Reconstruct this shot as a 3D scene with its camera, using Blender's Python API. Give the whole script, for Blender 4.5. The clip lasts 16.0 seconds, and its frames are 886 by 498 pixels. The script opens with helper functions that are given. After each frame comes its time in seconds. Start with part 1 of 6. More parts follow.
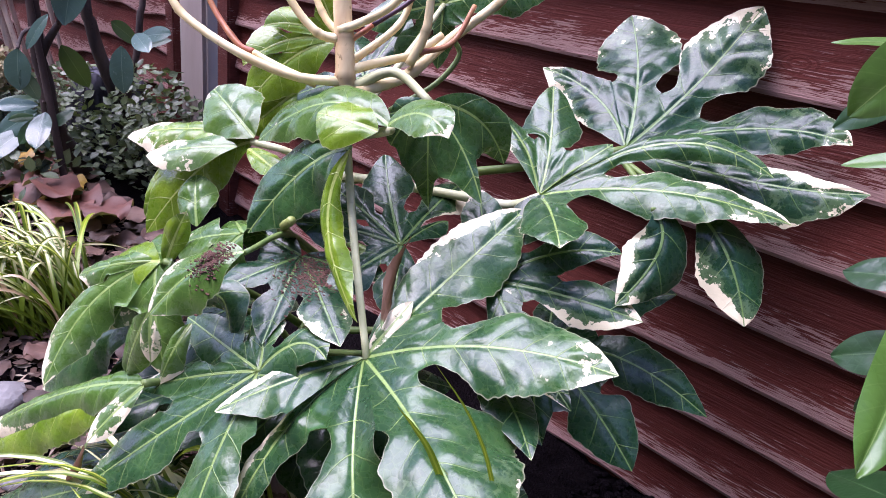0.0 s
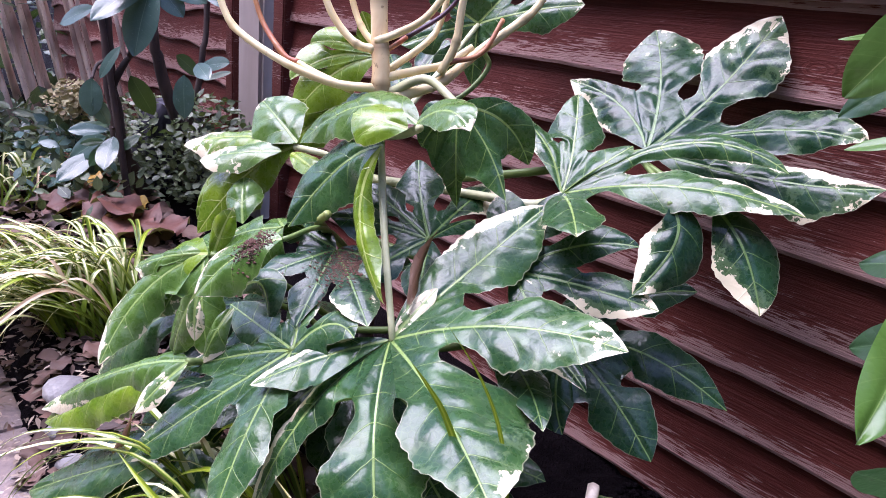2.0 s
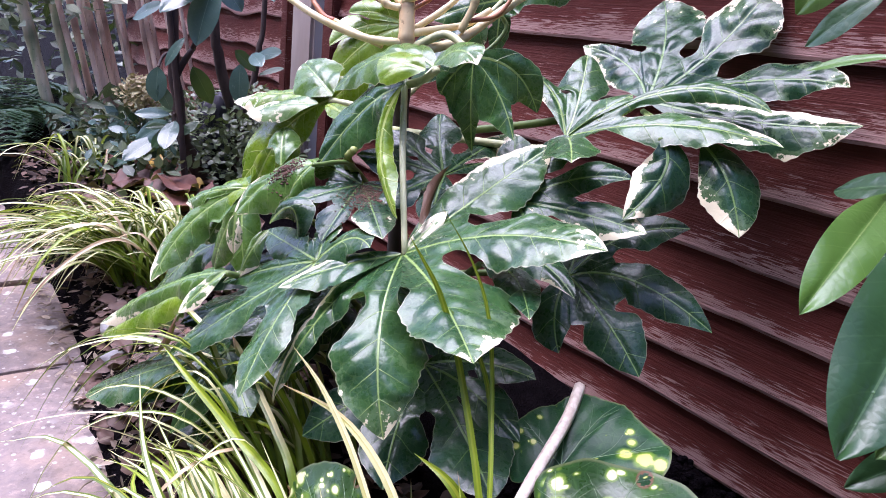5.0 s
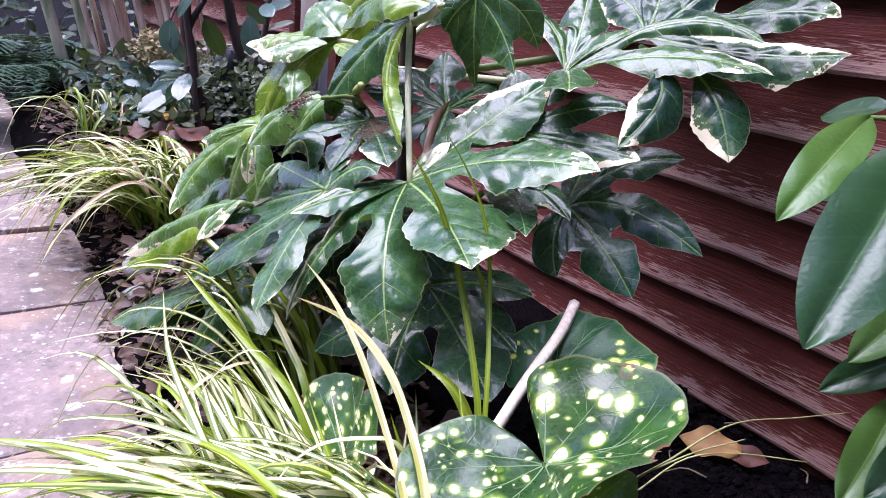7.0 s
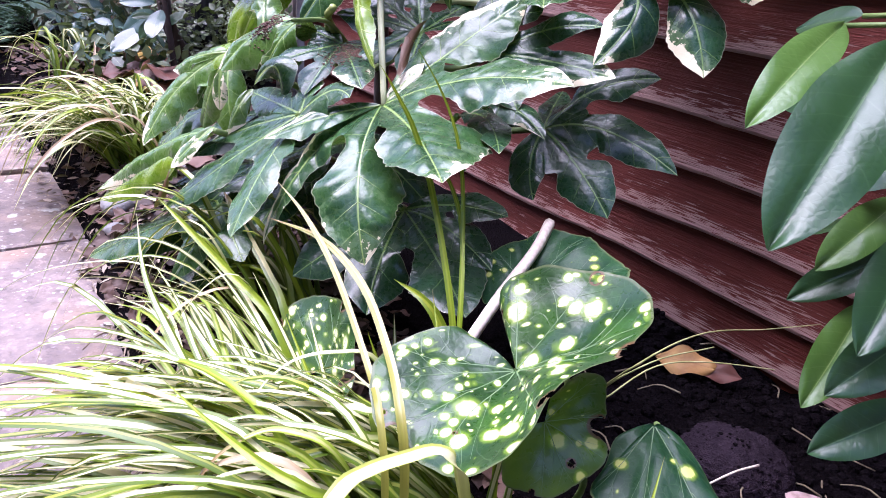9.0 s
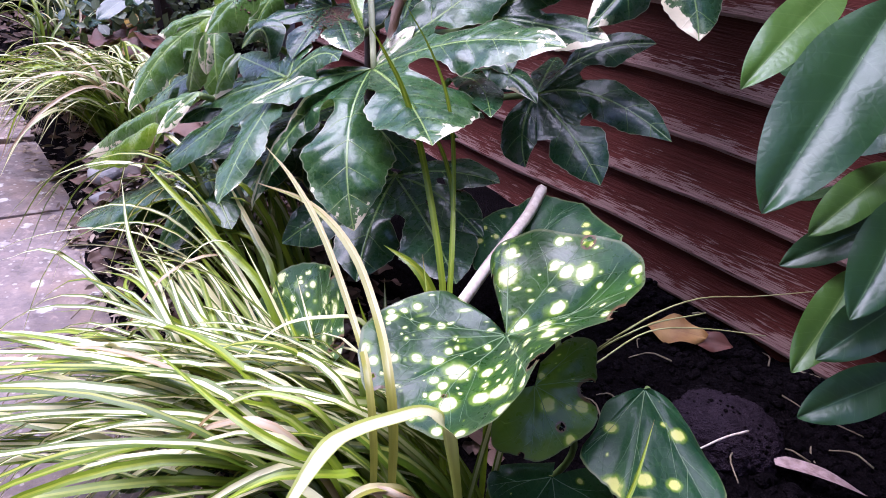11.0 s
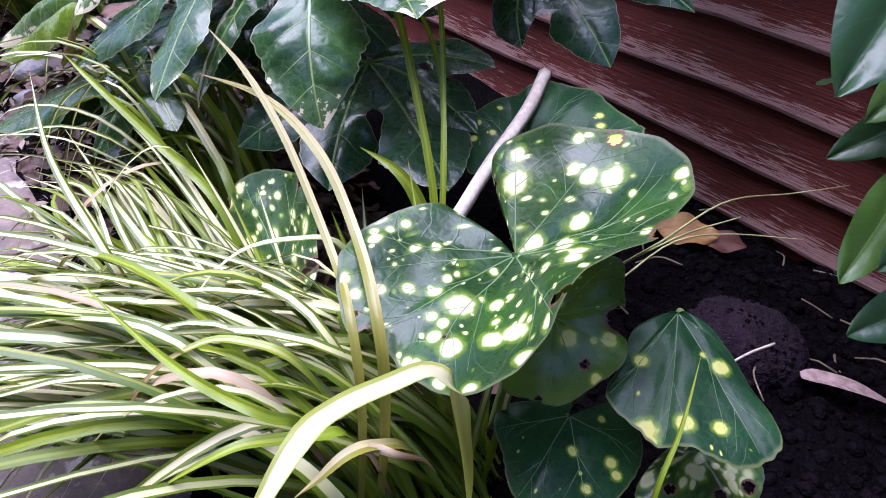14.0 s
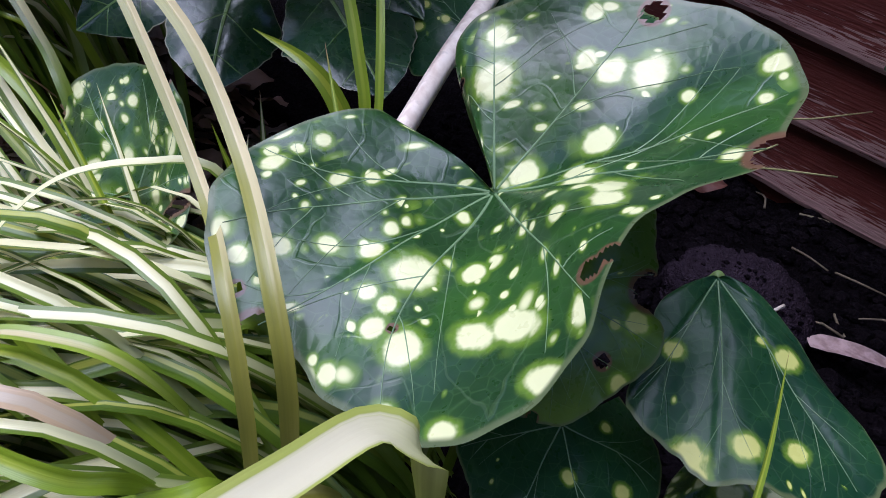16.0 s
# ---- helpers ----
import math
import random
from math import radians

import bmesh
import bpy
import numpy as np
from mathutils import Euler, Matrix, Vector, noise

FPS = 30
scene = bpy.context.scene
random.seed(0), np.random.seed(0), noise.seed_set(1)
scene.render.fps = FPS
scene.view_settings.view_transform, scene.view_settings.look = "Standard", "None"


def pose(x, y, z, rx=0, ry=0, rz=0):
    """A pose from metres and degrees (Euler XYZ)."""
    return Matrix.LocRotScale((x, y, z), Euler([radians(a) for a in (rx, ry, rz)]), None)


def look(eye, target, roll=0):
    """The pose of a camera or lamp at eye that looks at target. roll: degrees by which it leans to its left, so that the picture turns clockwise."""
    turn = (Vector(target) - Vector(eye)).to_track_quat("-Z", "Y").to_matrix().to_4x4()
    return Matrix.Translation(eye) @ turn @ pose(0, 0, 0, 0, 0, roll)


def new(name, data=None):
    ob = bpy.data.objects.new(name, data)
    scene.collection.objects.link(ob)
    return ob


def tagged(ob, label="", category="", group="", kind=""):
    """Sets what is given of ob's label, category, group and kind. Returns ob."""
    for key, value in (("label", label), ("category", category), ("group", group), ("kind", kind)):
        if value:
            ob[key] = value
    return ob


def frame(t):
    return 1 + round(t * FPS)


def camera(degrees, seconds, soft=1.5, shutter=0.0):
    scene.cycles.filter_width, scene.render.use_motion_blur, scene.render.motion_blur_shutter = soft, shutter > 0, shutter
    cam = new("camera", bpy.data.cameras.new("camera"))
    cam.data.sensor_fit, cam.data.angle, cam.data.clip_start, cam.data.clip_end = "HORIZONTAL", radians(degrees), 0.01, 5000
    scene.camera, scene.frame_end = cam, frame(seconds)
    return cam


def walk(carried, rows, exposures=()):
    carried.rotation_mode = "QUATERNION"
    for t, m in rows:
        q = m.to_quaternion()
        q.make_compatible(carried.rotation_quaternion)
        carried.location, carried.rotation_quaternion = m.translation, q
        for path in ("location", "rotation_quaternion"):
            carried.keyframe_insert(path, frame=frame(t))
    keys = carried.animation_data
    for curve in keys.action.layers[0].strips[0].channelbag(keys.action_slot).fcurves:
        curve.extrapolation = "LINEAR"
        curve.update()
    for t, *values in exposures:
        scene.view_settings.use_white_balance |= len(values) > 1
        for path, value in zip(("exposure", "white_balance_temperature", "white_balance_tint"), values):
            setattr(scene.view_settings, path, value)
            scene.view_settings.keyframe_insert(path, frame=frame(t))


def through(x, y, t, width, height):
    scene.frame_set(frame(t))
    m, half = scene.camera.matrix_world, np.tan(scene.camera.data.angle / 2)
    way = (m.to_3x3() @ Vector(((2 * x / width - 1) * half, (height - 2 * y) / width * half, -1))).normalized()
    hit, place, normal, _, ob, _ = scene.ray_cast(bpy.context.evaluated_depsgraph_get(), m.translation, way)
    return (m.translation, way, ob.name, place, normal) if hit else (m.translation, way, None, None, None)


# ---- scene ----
cam = camera(66.2, 16.0, soft=0.9)
METRES, EYE, TILT, LEAN, TURN = 0.52, 0.59, -22.19, -6.73, 45.40
ROWS = [
    (0.0, 0.0, 0.0, 0.0, 0.0, 0.0, -0.0),
    (0.5, 0.0048, -0.0085, -0.0083, 0.32, 0.57, -0.15),
    (1.0, 0.0152, -0.025, -0.0267, 1.29, 1.66, -0.31),
    (1.5, 0.0301, -0.041, -0.0493, 2.39, 2.66, -0.29),
    (2.0, 0.0459, -0.0611, -0.0893, 4.21, 3.57, -0.91),
    (2.5, 0.0596, -0.0821, -0.1205, 5.01, 4.64, -1.45),
    (3.0, 0.0783, -0.1016, -0.1601, 5.86, 5.42, -1.33),
    (3.5, 0.0947, -0.113, -0.193, 6.4, 5.89, -1.69),
    (6.0, 0.1576, -0.2065, -0.3345, 9.22, 4.96, -3.41),
    (6.5, 0.1653, -0.218, -0.3501, 9.34, 3.79, -3.13),
    (7.0, 0.1654, -0.2265, -0.3687, 9.17, 3.02, -3.08),
    (7.5, 0.1703, -0.2312, -0.3846, 8.87, 1.87, -3.05),
    (8.0, 0.1807, -0.2306, -0.3966, 8.82, 0.65, -2.11),
    (8.5, 0.1875, -0.2277, -0.4089, 8.63, -0.45, -2.14),
    (9.0, 0.1935, -0.2238, -0.418, 8.33, -1.24, -2.05),
    (9.5, 0.1958, -0.2184, -0.428, 8.07, -2.0, -2.08),
    (10.0, 0.1971, -0.2134, -0.4328, 7.81, -2.78, -2.14),
    (12.5, 0.197, -0.2022, -0.4354, 8.0, -4.11, -1.94),
    (13.0, 0.1863, -0.1677, -0.4308, 7.6, -6.31, -1.7),
    (13.5, 0.1755, -0.1071, -0.4255, 6.44, -9.2, -0.5),
    (14.0, 0.1524, -0.04, -0.4333, 5.41, -12.26, -0.69),
    (14.5, 0.1355, 0.0328, -0.4492, 4.35, -14.58, -1.15),
    (15.0, 0.125, 0.1129, -0.4702, 2.92, -16.56, -1.43),
    (15.5, 0.1162, 0.1783, -0.4869, 0.94, -17.5, -2.84),
    (16.0, 0.1115, 0.2219, -0.494, -1.31, -17.39, -2.95),
]
walk(cam, [(t, pose(0, 0, EYE, TILT, LEAN, TURN) @ pose(METRES * x, METRES * y, METRES * z, 90 + pitch, roll, yaw)) for t, x, y, z, yaw, pitch, roll in ROWS],
     [(0.0, 1.67, 5850, 37), (6.0, 1.74, 5800, 33), (7.0, 1.74, 5750, 33), (8.5, 2.06, 5750, 34), (9.0, 1.96, 5750, 36), (10.0, 1.58, 5650, 38), (12.5, 1.46, 5600, 38), (14.5, 1.34, 5500, 33), (16.0, 0.76, 5400, 27)])

from mathutils.bvhtree import BVHTree

# ---- light ----
world = bpy.data.worlds.new("overcast_sky")
scene.world = world
world.use_nodes = True
wn = world.node_tree.nodes
sky = wn.new("ShaderNodeTexSky")
sky.sky_type, sky.sun_disc = "NISHITA", False
sky.sun_elevation, sky.sun_rotation = radians(52), radians(215)
sky.air_density, sky.dust_density, sky.ozone_density = 1.0, 1.5, 1.2
world.node_tree.links.new(sky.outputs[0], wn["Background"].inputs[0])
wn["Background"].inputs[1].default_value = 0.155
sun = new("sun", bpy.data.lights.new("sun", "SUN"))
sun.data.energy, sun.data.angle, sun.data.color = 2.35, radians(50), (0.98, 0.985, 0.97)
sun.matrix_world = look((-0.8, -0.45, 2.5), (0, 0, 0))


# ---- materials ----
class Nodes:
    """Small node builder for one material."""

    def __init__(self, name):
        self.m = bpy.data.materials.new(name)
        self.m.use_nodes = True
        self.t = self.m.node_tree
        self.b = self.t.nodes["Principled BSDF"]
        self.out = self.t.nodes["Material Output"]

    def put(self, socket, value):
        if isinstance(value, bpy.types.NodeSocket):
            self.t.links.new(value, socket)
        elif value is not None:
            if hasattr(socket.default_value, "__len__") and len(socket.default_value) == 4 and len(value) == 3:
                value = (*value, 1)
            socket.default_value = value

    def attr(self, name, vector=False):
        n = self.t.nodes.new("ShaderNodeAttribute")
        n.attribute_name = name
        return n.outputs["Vector"] if vector else n.outputs["Fac"]

    def math(self, op, a, b=None, c=None, clamp=False):
        n = self.t.nodes.new("ShaderNodeMath")
        n.operation, n.use_clamp = op, clamp
        for i, v in enumerate((a, b, c)):
            if v is not None:
                self.put(n.inputs[i], v)
        return n.outputs[0]

    def ramp(self, x, lo, hi, a=0.0, b=1.0):
        n = self.t.nodes.new("ShaderNodeMapRange")
        n.interpolation_type = "SMOOTHSTEP"
        for i, v in enumerate((x, lo, hi, a, b)):
            self.put(n.inputs[i], v)
        return n.outputs[0]

    def mix(self, f, a, b):
        n = self.t.nodes.new("ShaderNodeMix")
        n.data_type = "RGBA"
        self.put(n.inputs[0], f), self.put(n.inputs[6], a), self.put(n.inputs[7], b)
        return n.outputs[2]

    def where(self, kind="Object"):
        return self.t.nodes.new("ShaderNodeTexCoord").outputs[kind]

    def scaled(self, v, s):
        n = self.t.nodes.new("ShaderNodeMapping")
        self.put(n.inputs[0], v)
        n.inputs["Scale"].default_value = s
        return n.outputs[0]

    def noise(self, v, scale, detail=4, rough=0.55, col=False):
        n = self.t.nodes.new("ShaderNodeTexNoise")
        self.put(n.inputs["Vector"], v)
        n.inputs["Scale"].default_value, n.inputs["Detail"].default_value, n.inputs["Roughness"].default_value = scale, detail, rough
        return n.outputs[1 if col else 0]

    def cells(self, v, scale, feature="F1", rand=1.0):
        n = self.t.nodes.new("ShaderNodeTexVoronoi")
        n.feature = feature
        self.put(n.inputs["Vector"], v)
        n.inputs["Scale"].default_value, n.inputs["Randomness"].default_value = scale, rand
        return n

    def random(self):
        return self.t.nodes.new("ShaderNodeObjectInfo").outputs["Random"]

    def island(self):
        return self.t.nodes.new("ShaderNodeNewGeometry").outputs["Random Per Island"]

    def bump(self, h, strength=0.5, distance=0.002):
        n = self.t.nodes.new("ShaderNodeBump")
        n.inputs["Strength"].default_value, n.inputs["Distance"].default_value = strength, distance
        self.put(n.inputs["Height"], h)
        self.t.links.new(n.outputs[0], self.b.inputs["Normal"])

    def done(self, color, rough=0.5, spec=0.5, through=None, share=0.0):
        self.put(self.b.inputs["Base Color"], color)
        self.put(self.b.inputs["Roughness"], rough)
        self.b.inputs["Specular IOR Level"].default_value = spec
        if through is not None:
            tr = self.t.nodes.new("ShaderNodeBsdfTranslucent")
            self.put(tr.inputs[0], through)
            mx = self.t.nodes.new("ShaderNodeMixShader")
            mx.inputs[0].default_value = share
            self.t.links.new(self.b.outputs[0], mx.inputs[1])
            self.t.links.new(tr.outputs[0], mx.inputs[2])
            self.t.links.new(mx.outputs[0], self.out.inputs[0])
        return self.m


def fatsia_material(name, dark, light, cream=(0.80, 0.72, 0.50), vein=(0.27, 0.38, 0.11), rough=0.25, spec=0.44):
    """Palmate leaf: pale veins, quilted gloss, cream and grey-green variegation."""
    n = Nodes(name)
    cx, dl, ln, cr = n.attr("cx"), n.attr("dl"), n.attr("ln"), n.attr("cr")
    pos = n.where()
    big, fine = n.noise(pos, 26, 3), n.noise(pos, 160, 3)
    ax = n.math("ABSOLUTE", cx)
    rel = n.math("DIVIDE", dl, ln)
    mid = n.math("SUBTRACT", 1, n.ramp(n.math("DIVIDE", ax, n.math("MULTIPLY_ADD", rel, -0.0014, 0.0020)), 0.5, 1.05))
    wob = n.math("MULTIPLY_ADD", big, 0.007, dl)
    phase = n.math("FRACT", n.math("DIVIDE", n.math("SUBTRACT", wob, n.math("MULTIPLY", ax, 0.8)), 0.027))
    gap = n.math("MINIMUM", phase, n.math("SUBTRACT", 1, phase))
    side = n.math("MULTIPLY", n.math("SUBTRACT", 1, n.ramp(gap, 0.008, 0.026)), n.ramp(ax, 0.03, 0.003))
    net = n.cells(pos, 150, "DISTANCE_TO_EDGE").outputs[0]
    netv = n.math("SUBTRACT", 1, n.ramp(net, 0.01, 0.06))
    green = n.mix(n.ramp(big, 0.35, 0.7), dark, light)
    green = n.mix(n.math("MULTIPLY", netv, 0.12), green, vein)
    patch = n.math("ADD", cr, n.math("MULTIPLY", n.math("SUBTRACT", n.noise(pos, 42, 6, 0.68), 0.5), 1.9))
    grey = n.ramp(patch, 0.74, 0.80)
    green = n.mix(n.math("MULTIPLY", grey, 0.4), green, (0.14, 0.22, 0.10))
    green = n.mix(n.math("MULTIPLY", side, 0.7), green, vein)
    white = n.ramp(patch, 0.97, 1.0)
    col = n.mix(white, green, n.mix(fine, cream, tuple(0.86 * c for c in cream)))
    col = n.mix(n.math("MULTIPLY", mid, 0.85), col, vein)
    rim = n.ramp(n.attr("eg"), 0.965, 0.99)
    col = n.mix(n.math("MULTIPLY", rim, 0.35), col, tuple(0.8 * c for c in cream))
    burn = n.ramp(n.math("ADD", n.attr("br"), n.math("MULTIPLY", n.math("SUBTRACT", big, 0.5), 0.9)), 0.95, 1.05)
    col = n.mix(burn, col, (0.10, 0.045, 0.02))
    speck = n.ramp(n.noise(pos, 330, 2), 0.71, 0.75)
    col = n.mix(n.math("MULTIPLY", speck, 0.5), col, (0.07, 0.045, 0.02))
    h = n.math("ADD", n.math("MULTIPLY", n.math("ADD", mid, side), -0.7), n.math("ADD", n.math("MULTIPLY", n.ramp(gap, 0, 0.5), 0.5), n.math("MULTIPLY", net, 0.6)))
    n.bump(h, 0.48, 0.0012)
    n.b.inputs["Coat Weight"].default_value = 0.12
    n.b.inputs["Coat Roughness"].default_value = 0.17
    rgh = n.math("ADD", n.math("MULTIPLY", fine, 0.12), n.math("MULTIPLY_ADD", burn, 0.4, rough - 0.03))
    return n.done(col, rgh, spec, n.mix(0.35, col, (0.30, 0.50, 0.05)), 0.12)


# Darker, duller leaf green that holds the shade inside the shrub in its colour
M_DARK_SHADED = fatsia_material("fatsia_dark_shaded", (0.006, 0.030, 0.014), (0.014, 0.056, 0.022), vein=(0.15, 0.25, 0.07), spec=0.34)
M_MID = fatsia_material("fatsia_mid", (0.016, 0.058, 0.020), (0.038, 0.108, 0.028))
M_PALE = fatsia_material("fatsia_pale", (0.050, 0.120, 0.018), (0.095, 0.185, 0.032))
M_YOUNG = fatsia_material("fatsia_young", (0.10, 0.19, 0.008), (0.18, 0.28, 0.014), vein=(0.42, 0.5, 0.14))


def leopard_material(name, dark, light, amount=1.0, placed=False, spec=0.5):
    """Kidney leaf with soft round yellow-white spots in scattered groups."""
    n = Nodes(name)
    flat, pos = n.attr("flat", True), n.where()
    big = n.noise(pos, 30, 4)
    green = n.mix(n.ramp(big, 0.35, 0.7), dark, light)
    net = n.cells(pos, 170, "DISTANCE_TO_EDGE").outputs[0]
    green = n.mix(n.math("MULTIPLY", n.ramp(net, 0.05, 0.0), 0.2), green, (0.10, 0.2, 0.06))
    near, rr = n.attr("vn"), n.attr("rr")
    phase = n.math("FRACT", n.math("ADD", n.math("MULTIPLY", rr, 5.0), n.math("SUBTRACT", n.math("MULTIPLY", n.noise(pos, 40, 2), 0.8), n.math("MULTIPLY", near, 60))))
    vein = n.math("MULTIPLY", n.ramp(n.math("ABSOLUTE", n.math("SUBTRACT", phase, 0.5)), 0.035, 0.012), 0.22)
    col = n.mix(n.math("MULTIPLY", vein, 0.4 if amount > 0.5 else 0.18), green, (0.26, 0.36, 0.18))
    warp = n.t.nodes.new("ShaderNodeVectorMath")
    warp.operation = "MULTIPLY_ADD"
    n.put(warp.inputs[0], n.noise(flat, 130, 2, col=True))
    warp.inputs[1].default_value = (0.0022, 0.0022, 0.0)
    n.put(warp.inputs[2], flat)
    area = n.ramp(n.noise(flat, 22, 2), 0.36, 0.56)
    halo = spot = None
    sizes = ((72, 0.46, 0.22, 0.24), (135, 0.42, 0.16, 0.26), (40, 0.36, 0.20, 0.48)) if amount > 0.3 else ((62, 0.26, 0.10, 0.52), (110, 0.2, 0.08, 0.62))
    if placed:
        sizes = ((95, 0.40, 0.14, 0.42), (160, 0.36, 0.10, 0.44)) if amount > 0.3 else ((150, 0.22, 0.08, 0.80),)
    for scale, top, low, gate in sizes:
        c = n.cells(warp.outputs[0], scale)
        pick = n.t.nodes.new("ShaderNodeSeparateColor")
        n.put(pick.inputs[0], c.outputs["Color"])
        on = n.math("GREATER_THAN", n.math("MULTIPLY", pick.outputs[0], n.math("MULTIPLY_ADD", area, 0.35, 0.65)), gate + 0.35 * (1 - max(amount, 0.3)) * (amount > 0.3))
        radius = n.math("MULTIPLY_ADD", pick.outputs[1], top - low, low)
        inside = n.math("MULTIPLY", n.ramp(n.math("DIVIDE", c.outputs["Distance"], radius), 1.0, 0.62), on)
        ring = n.math("MULTIPLY", n.ramp(n.math("DIVIDE", c.outputs["Distance"], radius), 1.5, 0.8), on)
        spot = inside if spot is None else n.math("MAXIMUM", spot, inside)
        halo = ring if halo is None else n.math("MAXIMUM", halo, ring)
    own = n.math("ADD", n.attr("sp"), n.math("MULTIPLY", n.math("SUBTRACT", n.noise(flat, 150, 3), 0.5), 0.8))
    spot = n.math("MAXIMUM", spot, n.ramp(own, 0.02, 0.34))
    halo = n.math("MAXIMUM", halo, n.ramp(own, -0.45, 0.1))
    col = n.mix(n.math("MULTIPLY", halo, 0.5), col, (0.24, 0.40, 0.02))
    col = n.mix(spot, col, (0.76, 0.76, 0.38) if amount > 0.3 else (0.60, 0.60, 0.16))
    col = n.mix(n.ramp(n.attr("eg"), 0.97, 0.99), col, (0.10, 0.13, 0.05))
    col = n.mix(n.ramp(n.attr("br"), 0.45, 0.75), col, (0.14, 0.07, 0.035))
    n.bump(n.math("ADD", n.math("MULTIPLY", vein, -0.8), n.math("ADD", n.math("MULTIPLY", net, 0.5), n.noise(pos, 60, 3))), 0.28, 0.0015)
    return n.done(col, n.math("MULTIPLY_ADD", n.noise(pos, 200, 2), 0.12, 0.23), spec, n.mix(0.35, col, (0.3, 0.5, 0.04)), 0.2)


M_LEO = leopard_material("leopard_leaf", (0.014, 0.054, 0.012), (0.034, 0.100, 0.015))
M_LEO_BIG = leopard_material("leopard_leaf_big", (0.010, 0.044, 0.008), (0.030, 0.100, 0.012), 1.0, True)
# Yellowing leaf; the light coming through it is put into the brighter green
M_LEO_OLD_BACKLIT = leopard_material("leopard_leaf_old_backlit", (0.050, 0.115, 0.012), (0.115, 0.200, 0.020), -0.4)
M_LEO_FEW = leopard_material("leopard_leaf_few", (0.009, 0.042, 0.018), (0.020, 0.074, 0.024), -0.35, True, spec=0.18)


def blade_material(name, green, pale, split, brown=0.0):
    """Strap leaf with a pale band along it; cx runs from -1 to 1 across."""
    n = Nodes(name)
    cx, rel, pos = n.attr("cx"), n.attr("dl"), n.where()
    streak = n.noise(n.scaled(n.attr("flat", True), (900, 9, 1)), 1.0, 2)
    band = n.ramp(n.math("MULTIPLY_ADD", n.math("SUBTRACT", streak, 0.5), 0.5, n.math("ABSOLUTE", n.math("SUBTRACT", cx, split[0]))), split[1] + 0.1, split[1] - 0.1)
    band = n.math("MULTIPLY", band, n.ramp(n.math("MULTIPLY_ADD", n.noise(pos, 12, 2), 0.3, rel), 0.34, 0.72))
    col = n.mix(band, n.mix(streak, green, tuple(1.5 * g for g in green)), pale)
    dry = n.ramp(n.math("ADD", rel, n.math("MULTIPLY", n.math("SUBTRACT", n.random(), 0.8), 0.35)), 0.93 - brown, 1.0 - brown * 0.6)
    col = n.mix(n.math("MULTIPLY", dry, 0.9), col, (0.30, 0.17, 0.08))
    n.bump(streak, 0.3, 0.0006)
    return n.done(col, 0.38, 0.5, col, 0.22)


M_SEDGE = blade_material("sedge_variegated", (0.095, 0.145, 0.008), (0.86, 0.80, 0.44), (0.0, 0.50))
M_SEDGE_EDGE = blade_material("sedge_cream_edged", (0.10, 0.155, 0.008), (0.86, 0.80, 0.44), (0.6, 0.85))
M_SEDGE_GREEN = blade_material("sedge_green", (0.16, 0.23, 0.008), (0.36, 0.42, 0.03), (0.0, 0.25))
M_SEDGE_DEEP = blade_material("sedge_deep_green", (0.07, 0.12, 0.006), (0.42, 0.44, 0.06), (0.55, 0.25))
M_SEDGE_TAN = blade_material("sedge_tan", (0.22, 0.21, 0.03), (0.66, 0.56, 0.28), (0.55, 0.5), 0.1)
M_STRAP = blade_material("sedge_strap", (0.30, 0.33, 0.06), (0.70, 0.64, 0.40), (-0.1, 0.72))
M_SEDGE_RED = blade_material("sedge_reddening", (0.20, 0.27, 0.02), (0.60, 0.52, 0.24), (0.0, 0.3), 0.45)
M_SEDGE_DRY = blade_material("sedge_dry", (0.42, 0.30, 0.17), (0.52, 0.42, 0.28), (0.0, 0.4), 0.3)


def plain_leaf_material(name, dark, light, vein, rough=0.33, spread=0.25, share=0.12):
    n = Nodes(name)
    pos, rnd = n.where(), n.math("FRACT", n.math("ADD", n.random(), n.island()))
    cx, dl = n.attr("cx"), n.attr("dl")
    ax = n.math("ABSOLUTE", cx)
    big = n.noise(pos, 40, 4)
    col = n.mix(n.math("ADD", n.math("MULTIPLY", big, 1 - spread), n.math("MULTIPLY", rnd, spread)), dark, light)
    phase = n.math("FRACT", n.math("SUBTRACT", n.math("MULTIPLY_ADD", n.noise(pos, 24, 2), 0.4, n.math("MULTIPLY", dl, 9.0)), n.math("MULTIPLY", ax, 1.1)))
    gap = n.math("MINIMUM", phase, n.math("SUBTRACT", 1, phase))
    side = n.ramp(gap, 0.05, 0.01)
    mid = n.ramp(ax, 0.035, 0.015)
    col = n.mix(n.math("MULTIPLY", n.math("MAXIMUM", n.math("MULTIPLY", side, 0.16), n.math("MULTIPLY", mid, 0.8)), 0.7), col, vein)
    n.bump(n.math("ADD", n.math("MAXIMUM", n.math("MULTIPLY", side, -0.55), n.math("MULTIPLY", mid, -0.9)), n.math("MULTIPLY", n.cells(pos, 150, "DISTANCE_TO_EDGE").outputs[0], 0.8)), 0.30, 0.0014)
    return n.done(col, n.math("MULTIPLY_ADD", n.noise(pos, 150, 2), 0.15, rough - 0.07), 0.5, n.mix(0.4, col, (0.3, 0.45, 0.05)), share)


